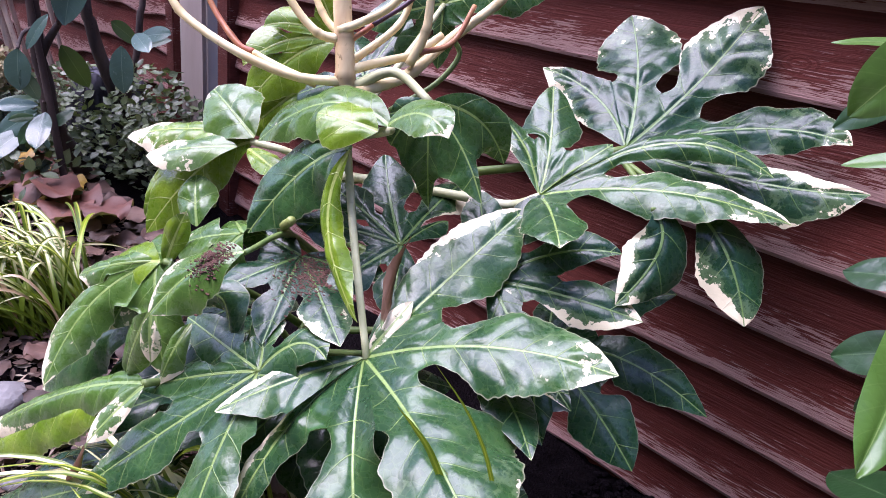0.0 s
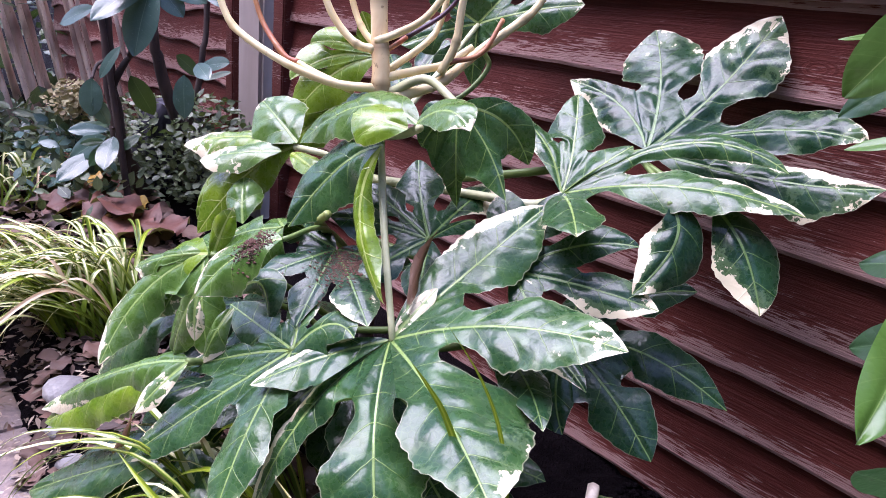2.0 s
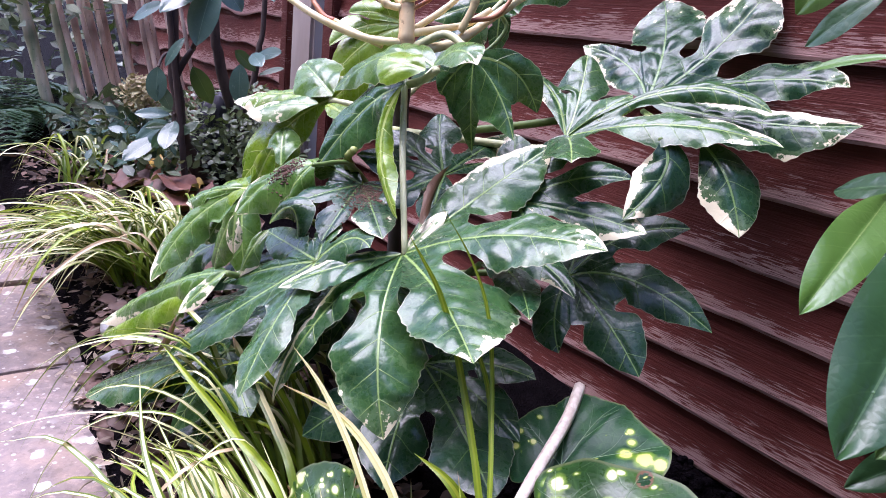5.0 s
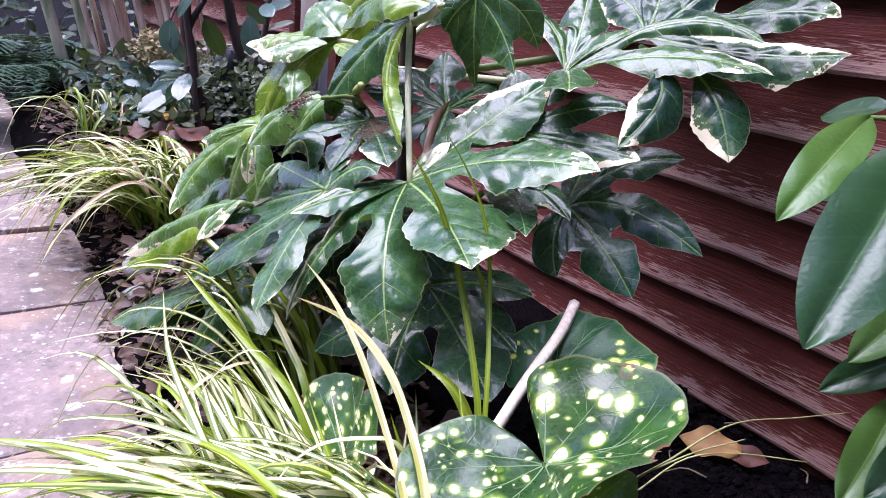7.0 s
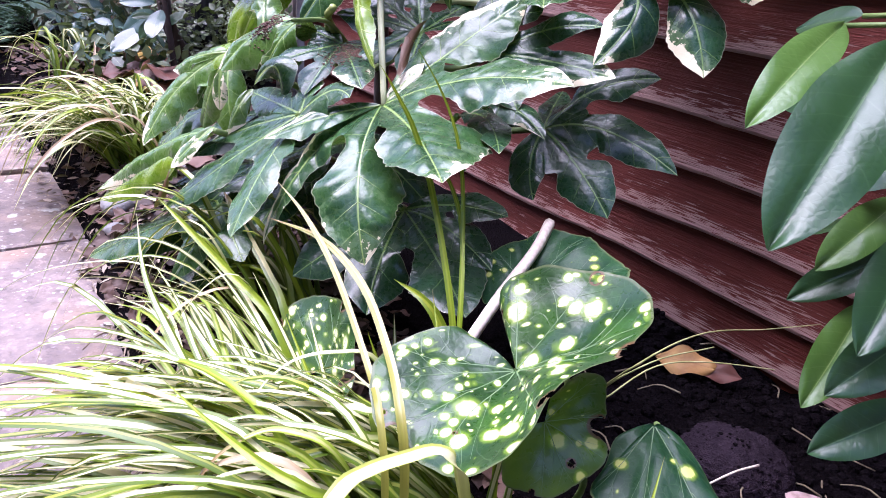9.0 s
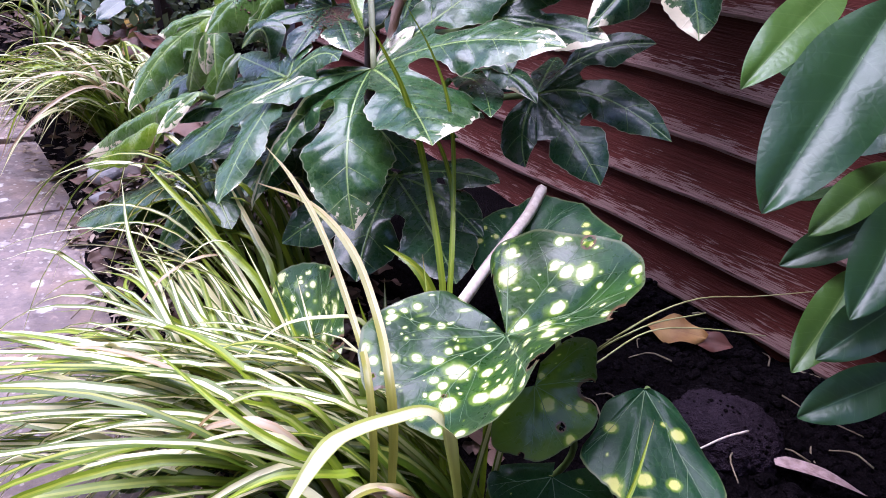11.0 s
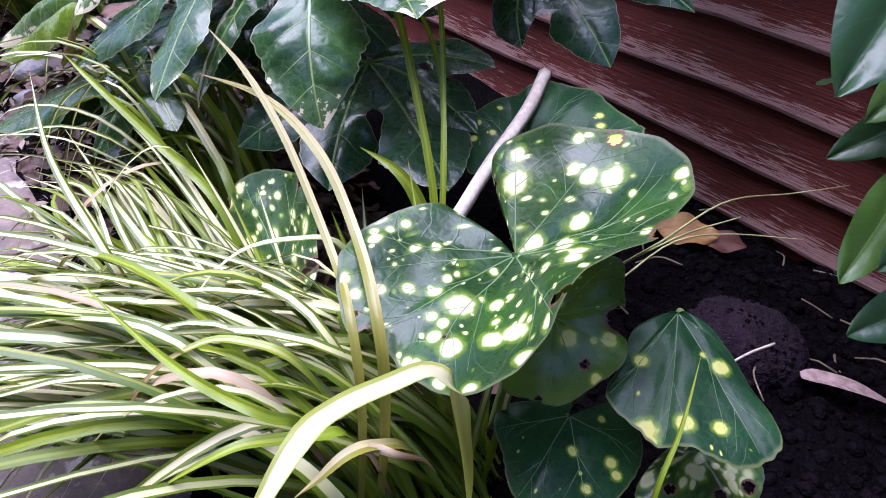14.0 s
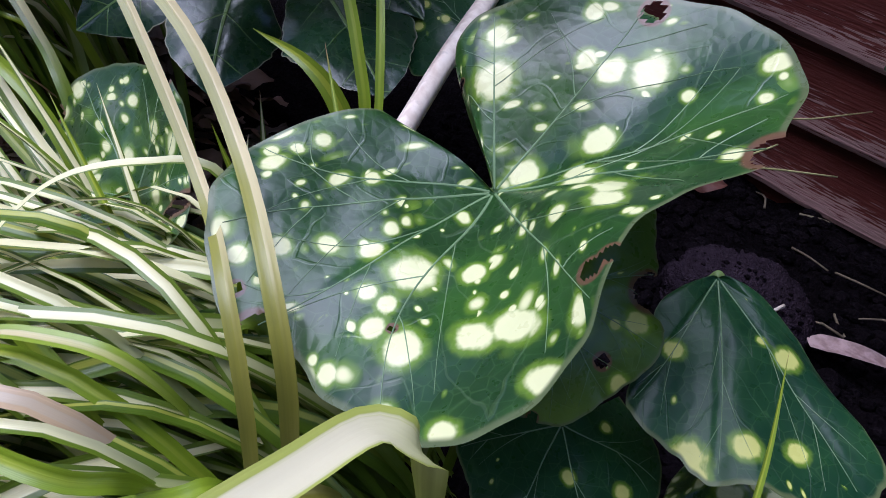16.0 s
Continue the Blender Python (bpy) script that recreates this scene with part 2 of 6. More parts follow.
M_LEOVEIN = plain_leaf_material("pale_vein", (0.06, 0.125, 0.045), (0.13, 0.21, 0.085), (0.2, 0.3, 0.14), 0.36)
M_LAUREL = plain_leaf_material("laurel_leaf", (0.011, 0.040, 0.014), (0.028, 0.084, 0.024), (0.10, 0.18, 0.07), 0.33)
M_LAUREL_OLD = plain_leaf_material("laurel_leaf_light", (0.038, 0.105, 0.014), (0.085, 0.175, 0.030), (0.22, 0.30, 0.10), 0.34)
M_BLUE = plain_leaf_material("grey_green_leaf", (0.026, 0.066, 0.048), (0.10, 0.165, 0.145), (0.16, 0.24, 0.17), 0.24, 0.5)
M_SMALL = plain_leaf_material("small_leaf", (0.006, 0.020, 0.008), (0.15, 0.19, 0.09), (0.25, 0.33, 0.15), 0.4, 0.8)
M_FERN = plain_leaf_material("fern_leaf", (0.02, 0.07, 0.03), (0.05, 0.12, 0.06), (0.06, 0.12, 0.05), 0.5, 0.5)
M_DEAD = plain_leaf_material("dead_leaf", (0.022, 0.012, 0.010), (0.18, 0.095, 0.068), (0.10, 0.05, 0.03), 0.7, 0.8, 0.05)
M_STRAW = plain_leaf_material("straw_scrap", (0.10, 0.065, 0.045), (0.46, 0.36, 0.27), (0.2, 0.14, 0.09), 0.8, 0.85, 0.03)
M_YELLOW = plain_leaf_material("yellow_leaf", (0.16, 0.055, 0.02), (0.64, 0.42, 0.06), (0.4, 0.2, 0.08), 0.5, 0.1)
M_ORANGE = plain_leaf_material("orange_leaf", (0.16, 0.035, 0.02), (0.74, 0.44, 0.14), (0.30, 0.13, 0.05), 0.6, 0.05)
M_REDLEAF = plain_leaf_material("red_brown_leaf", (0.06, 0.018, 0.014), (0.23, 0.085, 0.058), (0.12, 0.05, 0.03), 0.6, 0.4)
M_FLOWER = plain_leaf_material("faded_flower", (0.30, 0.22, 0.12), (0.42, 0.38, 0.20), (0.30, 0.25, 0.14), 0.7, 0.8)


def stem_material(name, a, b, rough=0.45, ring=0.0, scale=(40, 40, 8)):
    n = Nodes(name)
    pos = n.where()
    v = n.noise(n.scaled(pos, scale), 1.0, 4)
    col = n.mix(n.ramp(v, 0.3, 0.7), a, b)
    spot = n.ramp(n.noise(pos, 120, 3), 0.62, 0.70)
    col = n.mix(n.math("MULTIPLY", spot, 0.25 + ring), col, tuple(0.4 * c for c in a))
    col = n.mix(n.math("MULTIPLY", n.attr("nd"), 0.7), col, tuple(0.3 * c for c in a))
    n.bump(v, 0.4, 0.001)
    return n.done(col, rough, 0.4)


M_FLOWERSTEM = stem_material("flower_stem", (0.74, 0.58, 0.28), (0.86, 0.74, 0.43))
M_TRUNK = stem_material("tan_trunk", (0.56, 0.34, 0.15), (0.80, 0.65, 0.38), 0.6, 0.45)
M_REDSTEM = stem_material("red_stem", (0.34, 0.10, 0.05), (0.50, 0.24, 0.10))
M_DARKSTEM = stem_material("purple_stem", (0.03, 0.015, 0.03), (0.07, 0.03, 0.05))
M_PETIOLE = stem_material("pale_petiole", (0.50, 0.52, 0.26), (0.66, 0.66, 0.42))
M_PETIOLE_Y = stem_material("yellow_green_petiole", (0.22, 0.27, 0.06), (0.34, 0.38, 0.12))
M_PETIOLE_G = stem_material("green_petiole", (0.10, 0.17, 0.04), (0.18, 0.25, 0.07))
M_BARK = stem_material("dark_bark", (0.028, 0.020, 0.020), (0.075, 0.05, 0.045), 0.8, 0.2)
M_STICK = stem_material("dry_stick", (0.58, 0.47, 0.37), (0.78, 0.68, 0.56), 0.7, 0.1, (160, 160, 12))
M_TWIG = stem_material("dry_twig", (0.15, 0.11, 0.07), (0.30, 0.24, 0.15), 0.7)
M_CHIP = stem_material("wood_chip", (0.24, 0.155, 0.14), (0.44, 0.31, 0.29), 0.75, 0.1, (160, 160, 12))
M_STRAWSTALK = stem_material("straw_stalk", (0.26, 0.26, 0.08), (0.42, 0.40, 0.18))
M_STUMP = stem_material("weathered_stump", (0.012, 0.011, 0.018), (0.085, 0.08, 0.11), 0.85, 0.2, (70, 70, 9))
M_BAMBOO = stem_material("bamboo_culm", (0.46, 0.31, 0.25), (0.80, 0.66, 0.54), 0.5, 0.2, (30, 30, 5))
M_BAMBOO_G = stem_material("bamboo_green", (0.22, 0.30, 0.18), (0.66, 0.58, 0.44), 0.5, 0.2, (30, 30, 5))


def painted_wood(name, paint, wood, wear):
    """Red-brown stain on rough sawn boards, worn pale along the grain at the lower edges."""
    n = Nodes(name)
    pos, rnd = n.where(), n.random()
    grain = n.noise(n.scaled(pos, (11, 60, 420)), 1.0, 5, 0.6)
    saw = n.noise(n.scaled(pos, (34, 60, 640)), 1.0, 3, 0.6)
    blot = n.noise(pos, 9, 4)
    knot = n.cells(n.scaled(pos, (4.2, 0.001, 8.5)), 1.0).outputs["Distance"]
    whorl = n.math("MULTIPLY", n.ramp(n.math("FRACT", n.math("MULTIPLY_ADD", grain, 0.25, n.math("MULTIPLY", knot, 34))), 0.25, 0.6), n.ramp(knot, 0.13, 0.06))
    grain = n.math("MAXIMUM", grain, n.math("MULTIPLY", whorl, 0.75))
    col = n.mix(n.ramp(n.math("ADD", n.math("MULTIPLY", blot, 0.7), n.math("MULTIPLY", rnd, 0.3)), 0.3, 0.7), paint, tuple(1.45 * p for p in paint))
    col = n.mix(n.math("MULTIPLY", n.ramp(grain, 0.42, 0.62), 0.35), col, tuple(0.55 * p for p in paint))
    edge = n.attr("eg")
    chip = n.ramp(n.math("ADD", n.math("MULTIPLY", edge, wear), n.math("ADD", n.math("MULTIPLY", saw, 0.85), n.math("MULTIPLY", n.noise(n.scaled(pos, (1, 1, 3)), 9, 5), 0.48))), 0.99, 1.05)
    col = n.mix(n.math("MULTIPLY", chip, 0.7), col, n.mix(saw, wood, tuple(0.6 * w for w in wood)))
    n.bump(n.math("ADD", n.math("MULTIPLY", grain, 0.8), n.math("MULTIPLY", saw, 0.6)), 0.7, 0.0022)
    return n.done(col, n.math("MULTIPLY_ADD", grain, 0.3, 0.55), 0.14)


M_FENCE = painted_wood("stained_board", (0.084, 0.0190, 0.0140), (0.44, 0.28, 0.25), 0.46)
M_BATTEN = painted_wood("stained_batten", (0.10, 0.028, 0.022), (0.48, 0.34, 0.32), 0.42)


def ground_material(name, a, b, c, scale, wet=0.85, depth=0.006, spec=0.2):
    n = Nodes(name)
    pos = n.where()
    f, g = n.noise(pos, scale, 6, 0.65), n.noise(pos, scale * 0.13, 3)
    col = n.mix(n.ramp(g, 0.3, 0.7), a, b)
    col = n.mix(n.ramp(f, 0.55, 0.75), col, c)
    n.bump(n.math("ADD", f, n.math("MULTIPLY", n.cells(pos, scale * 1.6).outputs[0], 0.7)), 0.9, depth)
    return n.done(col, wet, spec)


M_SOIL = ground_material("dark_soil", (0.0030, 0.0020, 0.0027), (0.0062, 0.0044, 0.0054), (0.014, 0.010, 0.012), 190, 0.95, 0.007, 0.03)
M_MOUND = ground_material("dry_soil", (0.020, 0.013, 0.019), (0.036, 0.024, 0.034), (0.066, 0.046, 0.058), 420, 0.95, 0.0034, 0.05)
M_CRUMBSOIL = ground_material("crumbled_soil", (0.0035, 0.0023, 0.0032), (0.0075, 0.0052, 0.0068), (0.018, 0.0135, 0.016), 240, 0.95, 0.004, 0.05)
M_STONE = ground_material("grey_stone", (0.16, 0.15, 0.15), (0.28, 0.27, 0.26), (0.36, 0.34, 0.32), 80, 0.75, 0.002)


def slab_material():
    n = Nodes("concrete_slab")
    pos, rnd = n.where(), n.random()
    f, g = n.noise(pos, 130, 6, 0.65), n.noise(pos, 9, 5, 0.6)
    col = n.mix(n.ramp(g, 0.3, 0.7), (0.16, 0.12, 0.107), (0.26, 0.20, 0.178))
    col = n.mix(n.math("MULTIPLY", n.ramp(f, 0.4, 0.75), 0.6), col, (0.14, 0.11, 0.12))
    mot = n.noise(pos, 48, 5, 0.7)
    col = n.mix(n.math("MULTIPLY", n.ramp(mot, 0.52, 0.66), 0.55), col, (0.40, 0.30, 0.255))
    col = n.mix(n.math("MULTIPLY", n.ramp(mot, 0.46, 0.34), 0.6), col, (0.10, 0.078, 0.075))
    col = n.mix(n.math("MULTIPLY", n.ramp(n.noise(pos, 5, 3), 0.52, 0.66), 0.5), col, (0.36, 0.235, 0.15))
    specks = n.cells(pos, 75)
    small = n.math("MULTIPLY", n.ramp(n.math("ADD", specks.outputs[0], n.math("MULTIPLY", mot, 0.6)), 0.50, 0.44), 0.5)
    col = n.mix(small, col, (0.55, 0.50, 0.45))
    lich = n.cells(pos, 26)
    pale = n.math("MULTIPLY", n.ramp(n.math("ADD", lich.outputs[0], n.math("MULTIPLY", n.noise(pos, 90, 3), 0.5)), 0.52, 0.42), n.ramp(n.noise(pos, 6, 2), 0.48, 0.6))
    col = n.mix(n.math("MULTIPLY", pale, 0.8), col, (0.62, 0.60, 0.55))
    n.bump(n.math("ADD", f, n.math("MULTIPLY", g, 0.5)), 0.5, 0.002)
    return n.done(col, 0.75, 0.35)


M_WALL = ground_material("sky_block_wall", (0.10, 0.075, 0.055), (0.15, 0.11, 0.085), (0.17, 0.13, 0.10), 60, 0.9, 0.002)
M_CRUMB = ground_material("brown_crumbs", (0.05, 0.024, 0.018), (0.12, 0.060, 0.045), (0.17, 0.10, 0.075), 200, 0.9, 0.001)
M_SLAB = slab_material()


def concrete_material():
    n = Nodes("concrete_post")
    pos = n.where()
    f, g = n.noise(pos, 260, 5), n.noise(n.scaled(pos, (8, 8, 2)), 1.0, 4)
    col = n.mix(n.ramp(g, 0.3, 0.7), (0.27, 0.22, 0.20), (0.40, 0.34, 0.31))
    n.bump(f, 0.4, 0.001)
    return n.done(col, 0.8, 0.3)


M_CONCRETE = concrete_material()


# ---- building helpers ----
def mesh_from(name, verts, faces, attrs=None, smooth=True):
    me = bpy.data.meshes.new(name)
    me.from_pydata([tuple(map(float, v)) for v in verts], [], faces)
    for key, values in (attrs or {}).items():
        values = np.asarray(values, dtype=np.float32)
        if values.ndim == 1:
            me.attributes.new(key, "FLOAT", "POINT").data.foreach_set("value", values)
        else:
            me.attributes.new(key, "FLOAT_VECTOR", "POINT").data.foreach_set("vector", values.ravel())
    if smooth:
        me.polygons.foreach_set("use_smooth", [True] * len(me.polygons))
    me.update()
    return me


def part(name, me, material, parent=None, label=""):
    ob = new(name, me)
    if not me.materials:
        me.materials.append(material)
    if parent is not None:
        ob.parent = parent
        ob.matrix_parent_inverse = parent.matrix_world.inverted()
    return tagged(ob, label) if label else ob


def thing(name, place, label, category, group="", kind=""):
    ob = new(name)
    ob.empty_display_size = 0.05
    ob.matrix_world = Matrix.Translation(place)
    return tagged(ob, label, category, group, kind)


def unit(v):
    v = np.asarray(v, float)
    return v / max(np.linalg.norm(v), 1e-9)


def spline(points, n):
    """n points along a smooth curve through the given ones."""
    p = np.asarray(points, float)
    if len(p) == 2:
        return p[0] + (p[1] - p[0]) * np.linspace(0, 1, n)[:, None]
    q = np.vstack([2 * p[0] - p[1], p, 2 * p[-1] - p[-2]])
    out = []
    for u in np.linspace(0, len(p) - 1, n):
        i = min(int(u), len(p) - 2)
        f = u - i
        a, b, c, d = q[i:i + 4]
        out.append(0.5 * (2 * b + (c - a) * f + (2 * a - 5 * b + 4 * c - d) * f * f + (3 * b - a - 3 * c + d) * f ** 3))
    return np.array(out)


def tube(points, r0, r1, n=14, sides=9, nodes=(), swell=0.25):
    """A tapered round stem along a curve, with swollen joints at the given shares of its length."""
    c = spline(points, n)
    verts, faces, ring = [], [], []
    up = np.array((0.31, 0.17, 0.93))
    for i, p in enumerate(c):
        t = unit(c[min(i + 1, n - 1)] - c[max(i - 1, 0)])
        a = unit(np.cross(t, up))
        b = np.cross(t, a)
        s = i / (n - 1)
        r = r0 + (r1 - r0) * s
        r *= 1 + sum(swell * math.exp(-((s - k) / 0.025) ** 2) for k in nodes)
        for k in range(sides):
            w = 2 * math.pi * k / sides
            ring.append(min(1.0, sum(math.exp(-((s - q) / 0.018) ** 2) for q in nodes)))
            verts.append(p + r * (1 + 0.05 * math.sin(3 * w + 9 * s)) * (a * math.cos(w) + b * math.sin(w)))
    for i in range(n - 1):
        for k in range(sides):
            j = (k + 1) % sides
            faces.append((i * sides + k, i * sides + j, (i + 1) * sides + j, (i + 1) * sides + k))
    faces.append(tuple(range(sides))[::-1])
    faces.append(tuple((n - 1) * sides + k for k in range(sides)))
    return mesh_from("tube", verts, faces, {"nd": ring})


def lobe_tip(q):
    """Half width beyond the broadest place, from 1 down to a short point."""
    return max(1 - 0.86 * q ** 1.9 - 0.14 * q ** 6, 0.0) - 0.06 * math.sin(math.pi * q) * q


def ease(q):
    q = min(max(q, 0.0), 1.0)
    return q * q * (3 - 2 * q)


def fatsia_leaf(hub, lobes, up=(0, 0, 1), seed=1, step=0.004, cols=17, pucker=0.0016, web=0.36, sinus=()):
    """A palmate leaf. Each lobe has a bent midrib from the hub to its tip and swells beyond the round
    sinuses that part it from its neighbours; sinus gives the places of those that are not at the usual depth."""
    rng = np.random.RandomState(seed)
    hub, n0 = np.asarray(hub, float), unit(up)
    ex = unit(np.cross(n0, (0.3, 1.0, 0.2)))
    ey = np.cross(n0, ex)

    def angle(v):
        return math.atan2(v @ ey, v @ ex)

    rows = sorted(lobes, key=lambda r: angle(np.asarray(r["tip"], float) - hub))
    m = len(rows)
    ways = [angle(np.asarray(r["tip"], float) - hub) for r in rows]
    sizes = [np.linalg.norm(np.asarray(r["tip"], float) - hub) for r in rows]
    ctrls = []
    for r, size in zip(rows, sizes):
        tip = np.asarray(r["tip"], float)
        if r["mid"] is None:
            ctrls.append(hub + 0.5 * (tip - hub) + n0 * r["arch"] * size)
        else:
            ctrls.append(2 * np.asarray(r["mid"], float) - 0.5 * (hub + tip))

    def rib(i, s):
        tip = np.asarray(rows[i]["tip"], float)
        return (1 - s) ** 2 * hub + 2 * s * (1 - s) * ctrls[i] + s * s * tip

    notch = []
    for i in range(m):
        j = (i + 1) % m
        gap = (ways[j] - ways[i]) % (2 * math.pi)
        own = None
        for p in sinus:
            p = np.asarray(p, float)
            if m > 1 and 0 < (angle(p - hub) - ways[i]) % (2 * math.pi) < gap:
                own = p
        if own is None and m > 1 and gap < radians(118):
            far = web * 0.5 * (sizes[i] + sizes[j])
            p, q = rib(i, min(far / sizes[i], 0.6)), rib(j, min(far / sizes[j], 0.6))
            own = hub + unit((p + q) / 2 - hub) * far * (0.72 + 0.28 * math.cos(gap / 2))
        notch.append(own)
    verts, faces, at = [], [], {k: [] for k in ("cx", "dl", "ln", "cr", "eg", "br")}
    us = np.linspace(-1, 1, cols)
    for i, r in enumerate(rows):
        length, tip, half = sizes[i], np.asarray(r["tip"], float), r["half"] * sizes[i]
        chord = tip - hub
        ends = []
        for p in (notch[i - 1], notch[i]):
            if p is None:
                ends.append((0.0, None))
            else:
                ends.append((min(max((p - hub) @ chord / length ** 2, 0.05), 0.8), p))
        n = max(10, int(length / step))
        ph, ph2 = rng.uniform(0, 6.28, 2)
        start = len(verts)
        for k in range(n + 1):
            s = 0.004 + 0.996 * k / n
            d = s * length
            p = rib(i, s)
            t = unit(2 * (1 - s) * (ctrls[i] - hub) + 2 * s * (tip - ctrls[i]))
            side = unit(np.cross(n0, t))
            nn = np.cross(t, side)
            w = radians(r["twist"]) * s
            side, nn = side * math.cos(w) + nn * math.sin(w), nn * math.cos(w) - side * math.sin(w)
            tooth = 1 + (0.022 * math.sin(2 * math.pi * d / 0.0105 + ph) + 0.045 * math.sin(2 * math.pi * d / 0.041 + ph2)) * min(1, max(0, (s - 0.3) * 6))
            edges, frees, shares = [], [], []
            for sgn, (s0, pt) in zip((-1, 1), ends):
                wide = half * (1 + 0.12 * r["skew"] * sgn)
                top = max(r["broad"], s0 + 0.14) if s0 < 0.5 else s0 + 0.03
                if pt is not None and s < s0:
                    edges.append(hub + (pt - hub) * (s / s0) - p)
                    frees.append(0.0), shares.append(False)
                    continue
                if pt is None:
                    x = wide * (math.sin(0.5 * math.pi * min(1, s / top)) ** 0.75 if s < top else lobe_tip((s - top) / (1 - top)))
                    e = side * sgn * x * tooth
                else:
                    at0 = rib(i, s0)
                    x0 = abs((pt - at0) @ unit(np.cross(n0, chord)))
                    neck = x0 * (0.96 - 0.34 * min(1, (s - s0) / 0.05))
                    x = neck + (wide - neck) * ease((s - s0) / (top - s0)) if s < top else wide * lobe_tip((s - top) / (1 - top))
                    if s0 >= 0.5:
                        x = x0 * (1 - (s - s0) / (1 - s0)) ** 0.85
                    rest = (pt - at0) - side * sgn * x0
                    e = side * sgn * x * tooth + rest * (1 - ease((s - s0) / 0.18))
                edges.append(e)
                frees.append(ease((s - s0) / 0.16) if pt is not None else 1.0), shares.append(True)
            for u in us:
                e = edges[0] if u < 0 else edges[1]
                free, own = (frees[0], shares[0]) if u < 0 else (frees[1], shares[1])
                span = np.linalg.norm(e)
                a = abs(u)
                x = a * span
                q = x / max(half, 1e-6)
                hold = 1 - (1 - free) * a ** 3
                z = -r["curl"] * half * q * q * min(1, s * 2.5)
                soft = noise.noise((math.copysign(x, u) * 26 + 7 * seed, d * 26 + 3 * i, 0.4)) + 0.45 * noise.noise((math.copysign(x, u) * 60, d * 60 + 5 * i, seed))
                pillow = abs(math.sin(math.pi * (d + 0.0035 - 0.8 * x) / 0.027)) - 0.55
                z += (0.85 * soft + 0.95 * pillow * min(1, 3 * (1.05 - a)) * min(1.0, max(0.12, 0.45 + 1.3 * soft))) * pucker * min(1, x / 0.006) * min(1, s * 4)
                z += 0.085 * half * math.sin(2 * math.pi * d / 0.052 + ph + (2 if u > 0 else 0)) * q * q
                z -= 0.0012 * math.exp(-(x / 0.003) ** 2)
                verts.append(p + e * a + nn * z * hold)
                at["cx"].append(math.copysign(x, u)), at["dl"].append(d), at["ln"].append(length)
                margin = max(0.0, r["side"] * (1 if u > 0 else -1)) * max(0.0, a - 0.25) / 0.75 * min(1, 0.3 + s)
                at["cr"].append(r["cream"] + 0.15 * a ** 2 + 0.60 * s ** 2.6 - 0.27 + 1.1 * margin)
                at["eg"].append(a if own else 0.0)
                at["br"].append(r["brown"] * (0.3 + 0.9 * s))
        for k in range(n):
            for c in range(cols - 1):
                o = start + k * cols + c
                faces.append((o, o + 1, o + cols + 1, o + cols))
    return mesh_from("fatsia_leaf", verts, faces, at)


def kidney_leaf(hub, rim, seed=1, up=(0, 0, 1), bulge=0.10, wave=0.004, rings=16, turns=96, holes=(), spots=(), droop=0.0, mains=()):
    """A round leaf about its stalk: rim points in order from one side of the notch to the other."""
    rng = np.random.RandomState(seed)
    hub, n0 = np.asarray(hub, float), unit(up)
    edge = spline(rim, turns)
    rise = (edge - hub) @ n0
    pad = turns // 5
    bell = np.exp(-0.5 * (np.arange(-pad, pad + 1) / (0.07 * turns)) ** 2)
    flatter = np.convolve(np.pad(rise, pad, "edge"), bell / bell.sum(), "valid")
    reach = np.linalg.norm(edge - hub, axis=1).mean()
    ex = unit(np.cross(n0, (0.2, 1, 0.1)))
    ey = np.cross(n0, ex)
    verts, faces, at = [], [], {"eg": [], "vn": [], "rr": [], "flat": [], "br": [], "sp": []}
    marks = np.asarray(spots, float).reshape(-1, 3) * 0.001
    ph = rng.uniform(0, 6.28, 3)
    total = math.radians(330)
    veins = np.asarray(mains or (0.2, 0.35, 0.5, 0.65, 0.8))
    for i, e in enumerate(edge):
        a = i / (turns - 1)
        out = (e - hub) * (1 + 0.006 * math.sin(a * 190 + ph[0]) * math.sin(a * 23) + 0.006 * math.sin(a * 47 + ph[1]))
        for k in range(rings + 1):
            r = k / rings
            z = bulge * reach * 4 * r * (1 - r) * 0.5 - droop * reach * r ** 5 * (0.6 + 0.4 * math.sin(a * 23 + ph[1]))
            z += wave * math.sin(a * 31 + ph[2]) * r * r + (flatter[i] - rise[i]) * (r - r ** 4)
            z += 0.0028 * noise.noise((out[0] * r * 32 + seed, out[1] * r * 32, out[2] * r * 32)) * min(1, 3 * r)
            near = np.abs(veins - a).min() * total * r * reach
            z -= 0.0005 * math.exp(-(near / 0.004) ** 2) * min(1, 4 * (1.15 - r)) * min(1, 4 * r)
            verts.append(hub + out * r + n0 * z)
            here = np.array((out @ ex, out @ ey)) * r
            at["sp"].append(max((1 - np.linalg.norm(marks[:, :2] - here, axis=1) / marks[:, 2]).max(), -4) if len(marks) else -4.0)
            w = (a - 0.5) * total
            at["flat"].append((r * reach * math.sin(w) + 0.37 * seed, r * reach * math.cos(w) + 0.11 * seed, 0.0))
            at["eg"].append(r), at["vn"].append(near), at["rr"].append(r)
            gap = min([np.linalg.norm(out * r - (edge[int(ha * (turns - 1))] - hub) * hr) / size for ha, hr, size in holes], default=9.0)
            at["br"].append(max(0.0, 2.0 - gap))
    for i in range(turns - 1):
        for k in range(rings):
            a, b = i * (rings + 1) + k, (i + 1) * (rings + 1) + k
            if (at["br"][a] + at["br"][b + 1]) / 2 < 1.0:
                faces.append((a, b, b + 1, a + 1) if k else (a, b + 1, a + 1))
    return mesh_from("kidney_leaf", verts, faces, at)


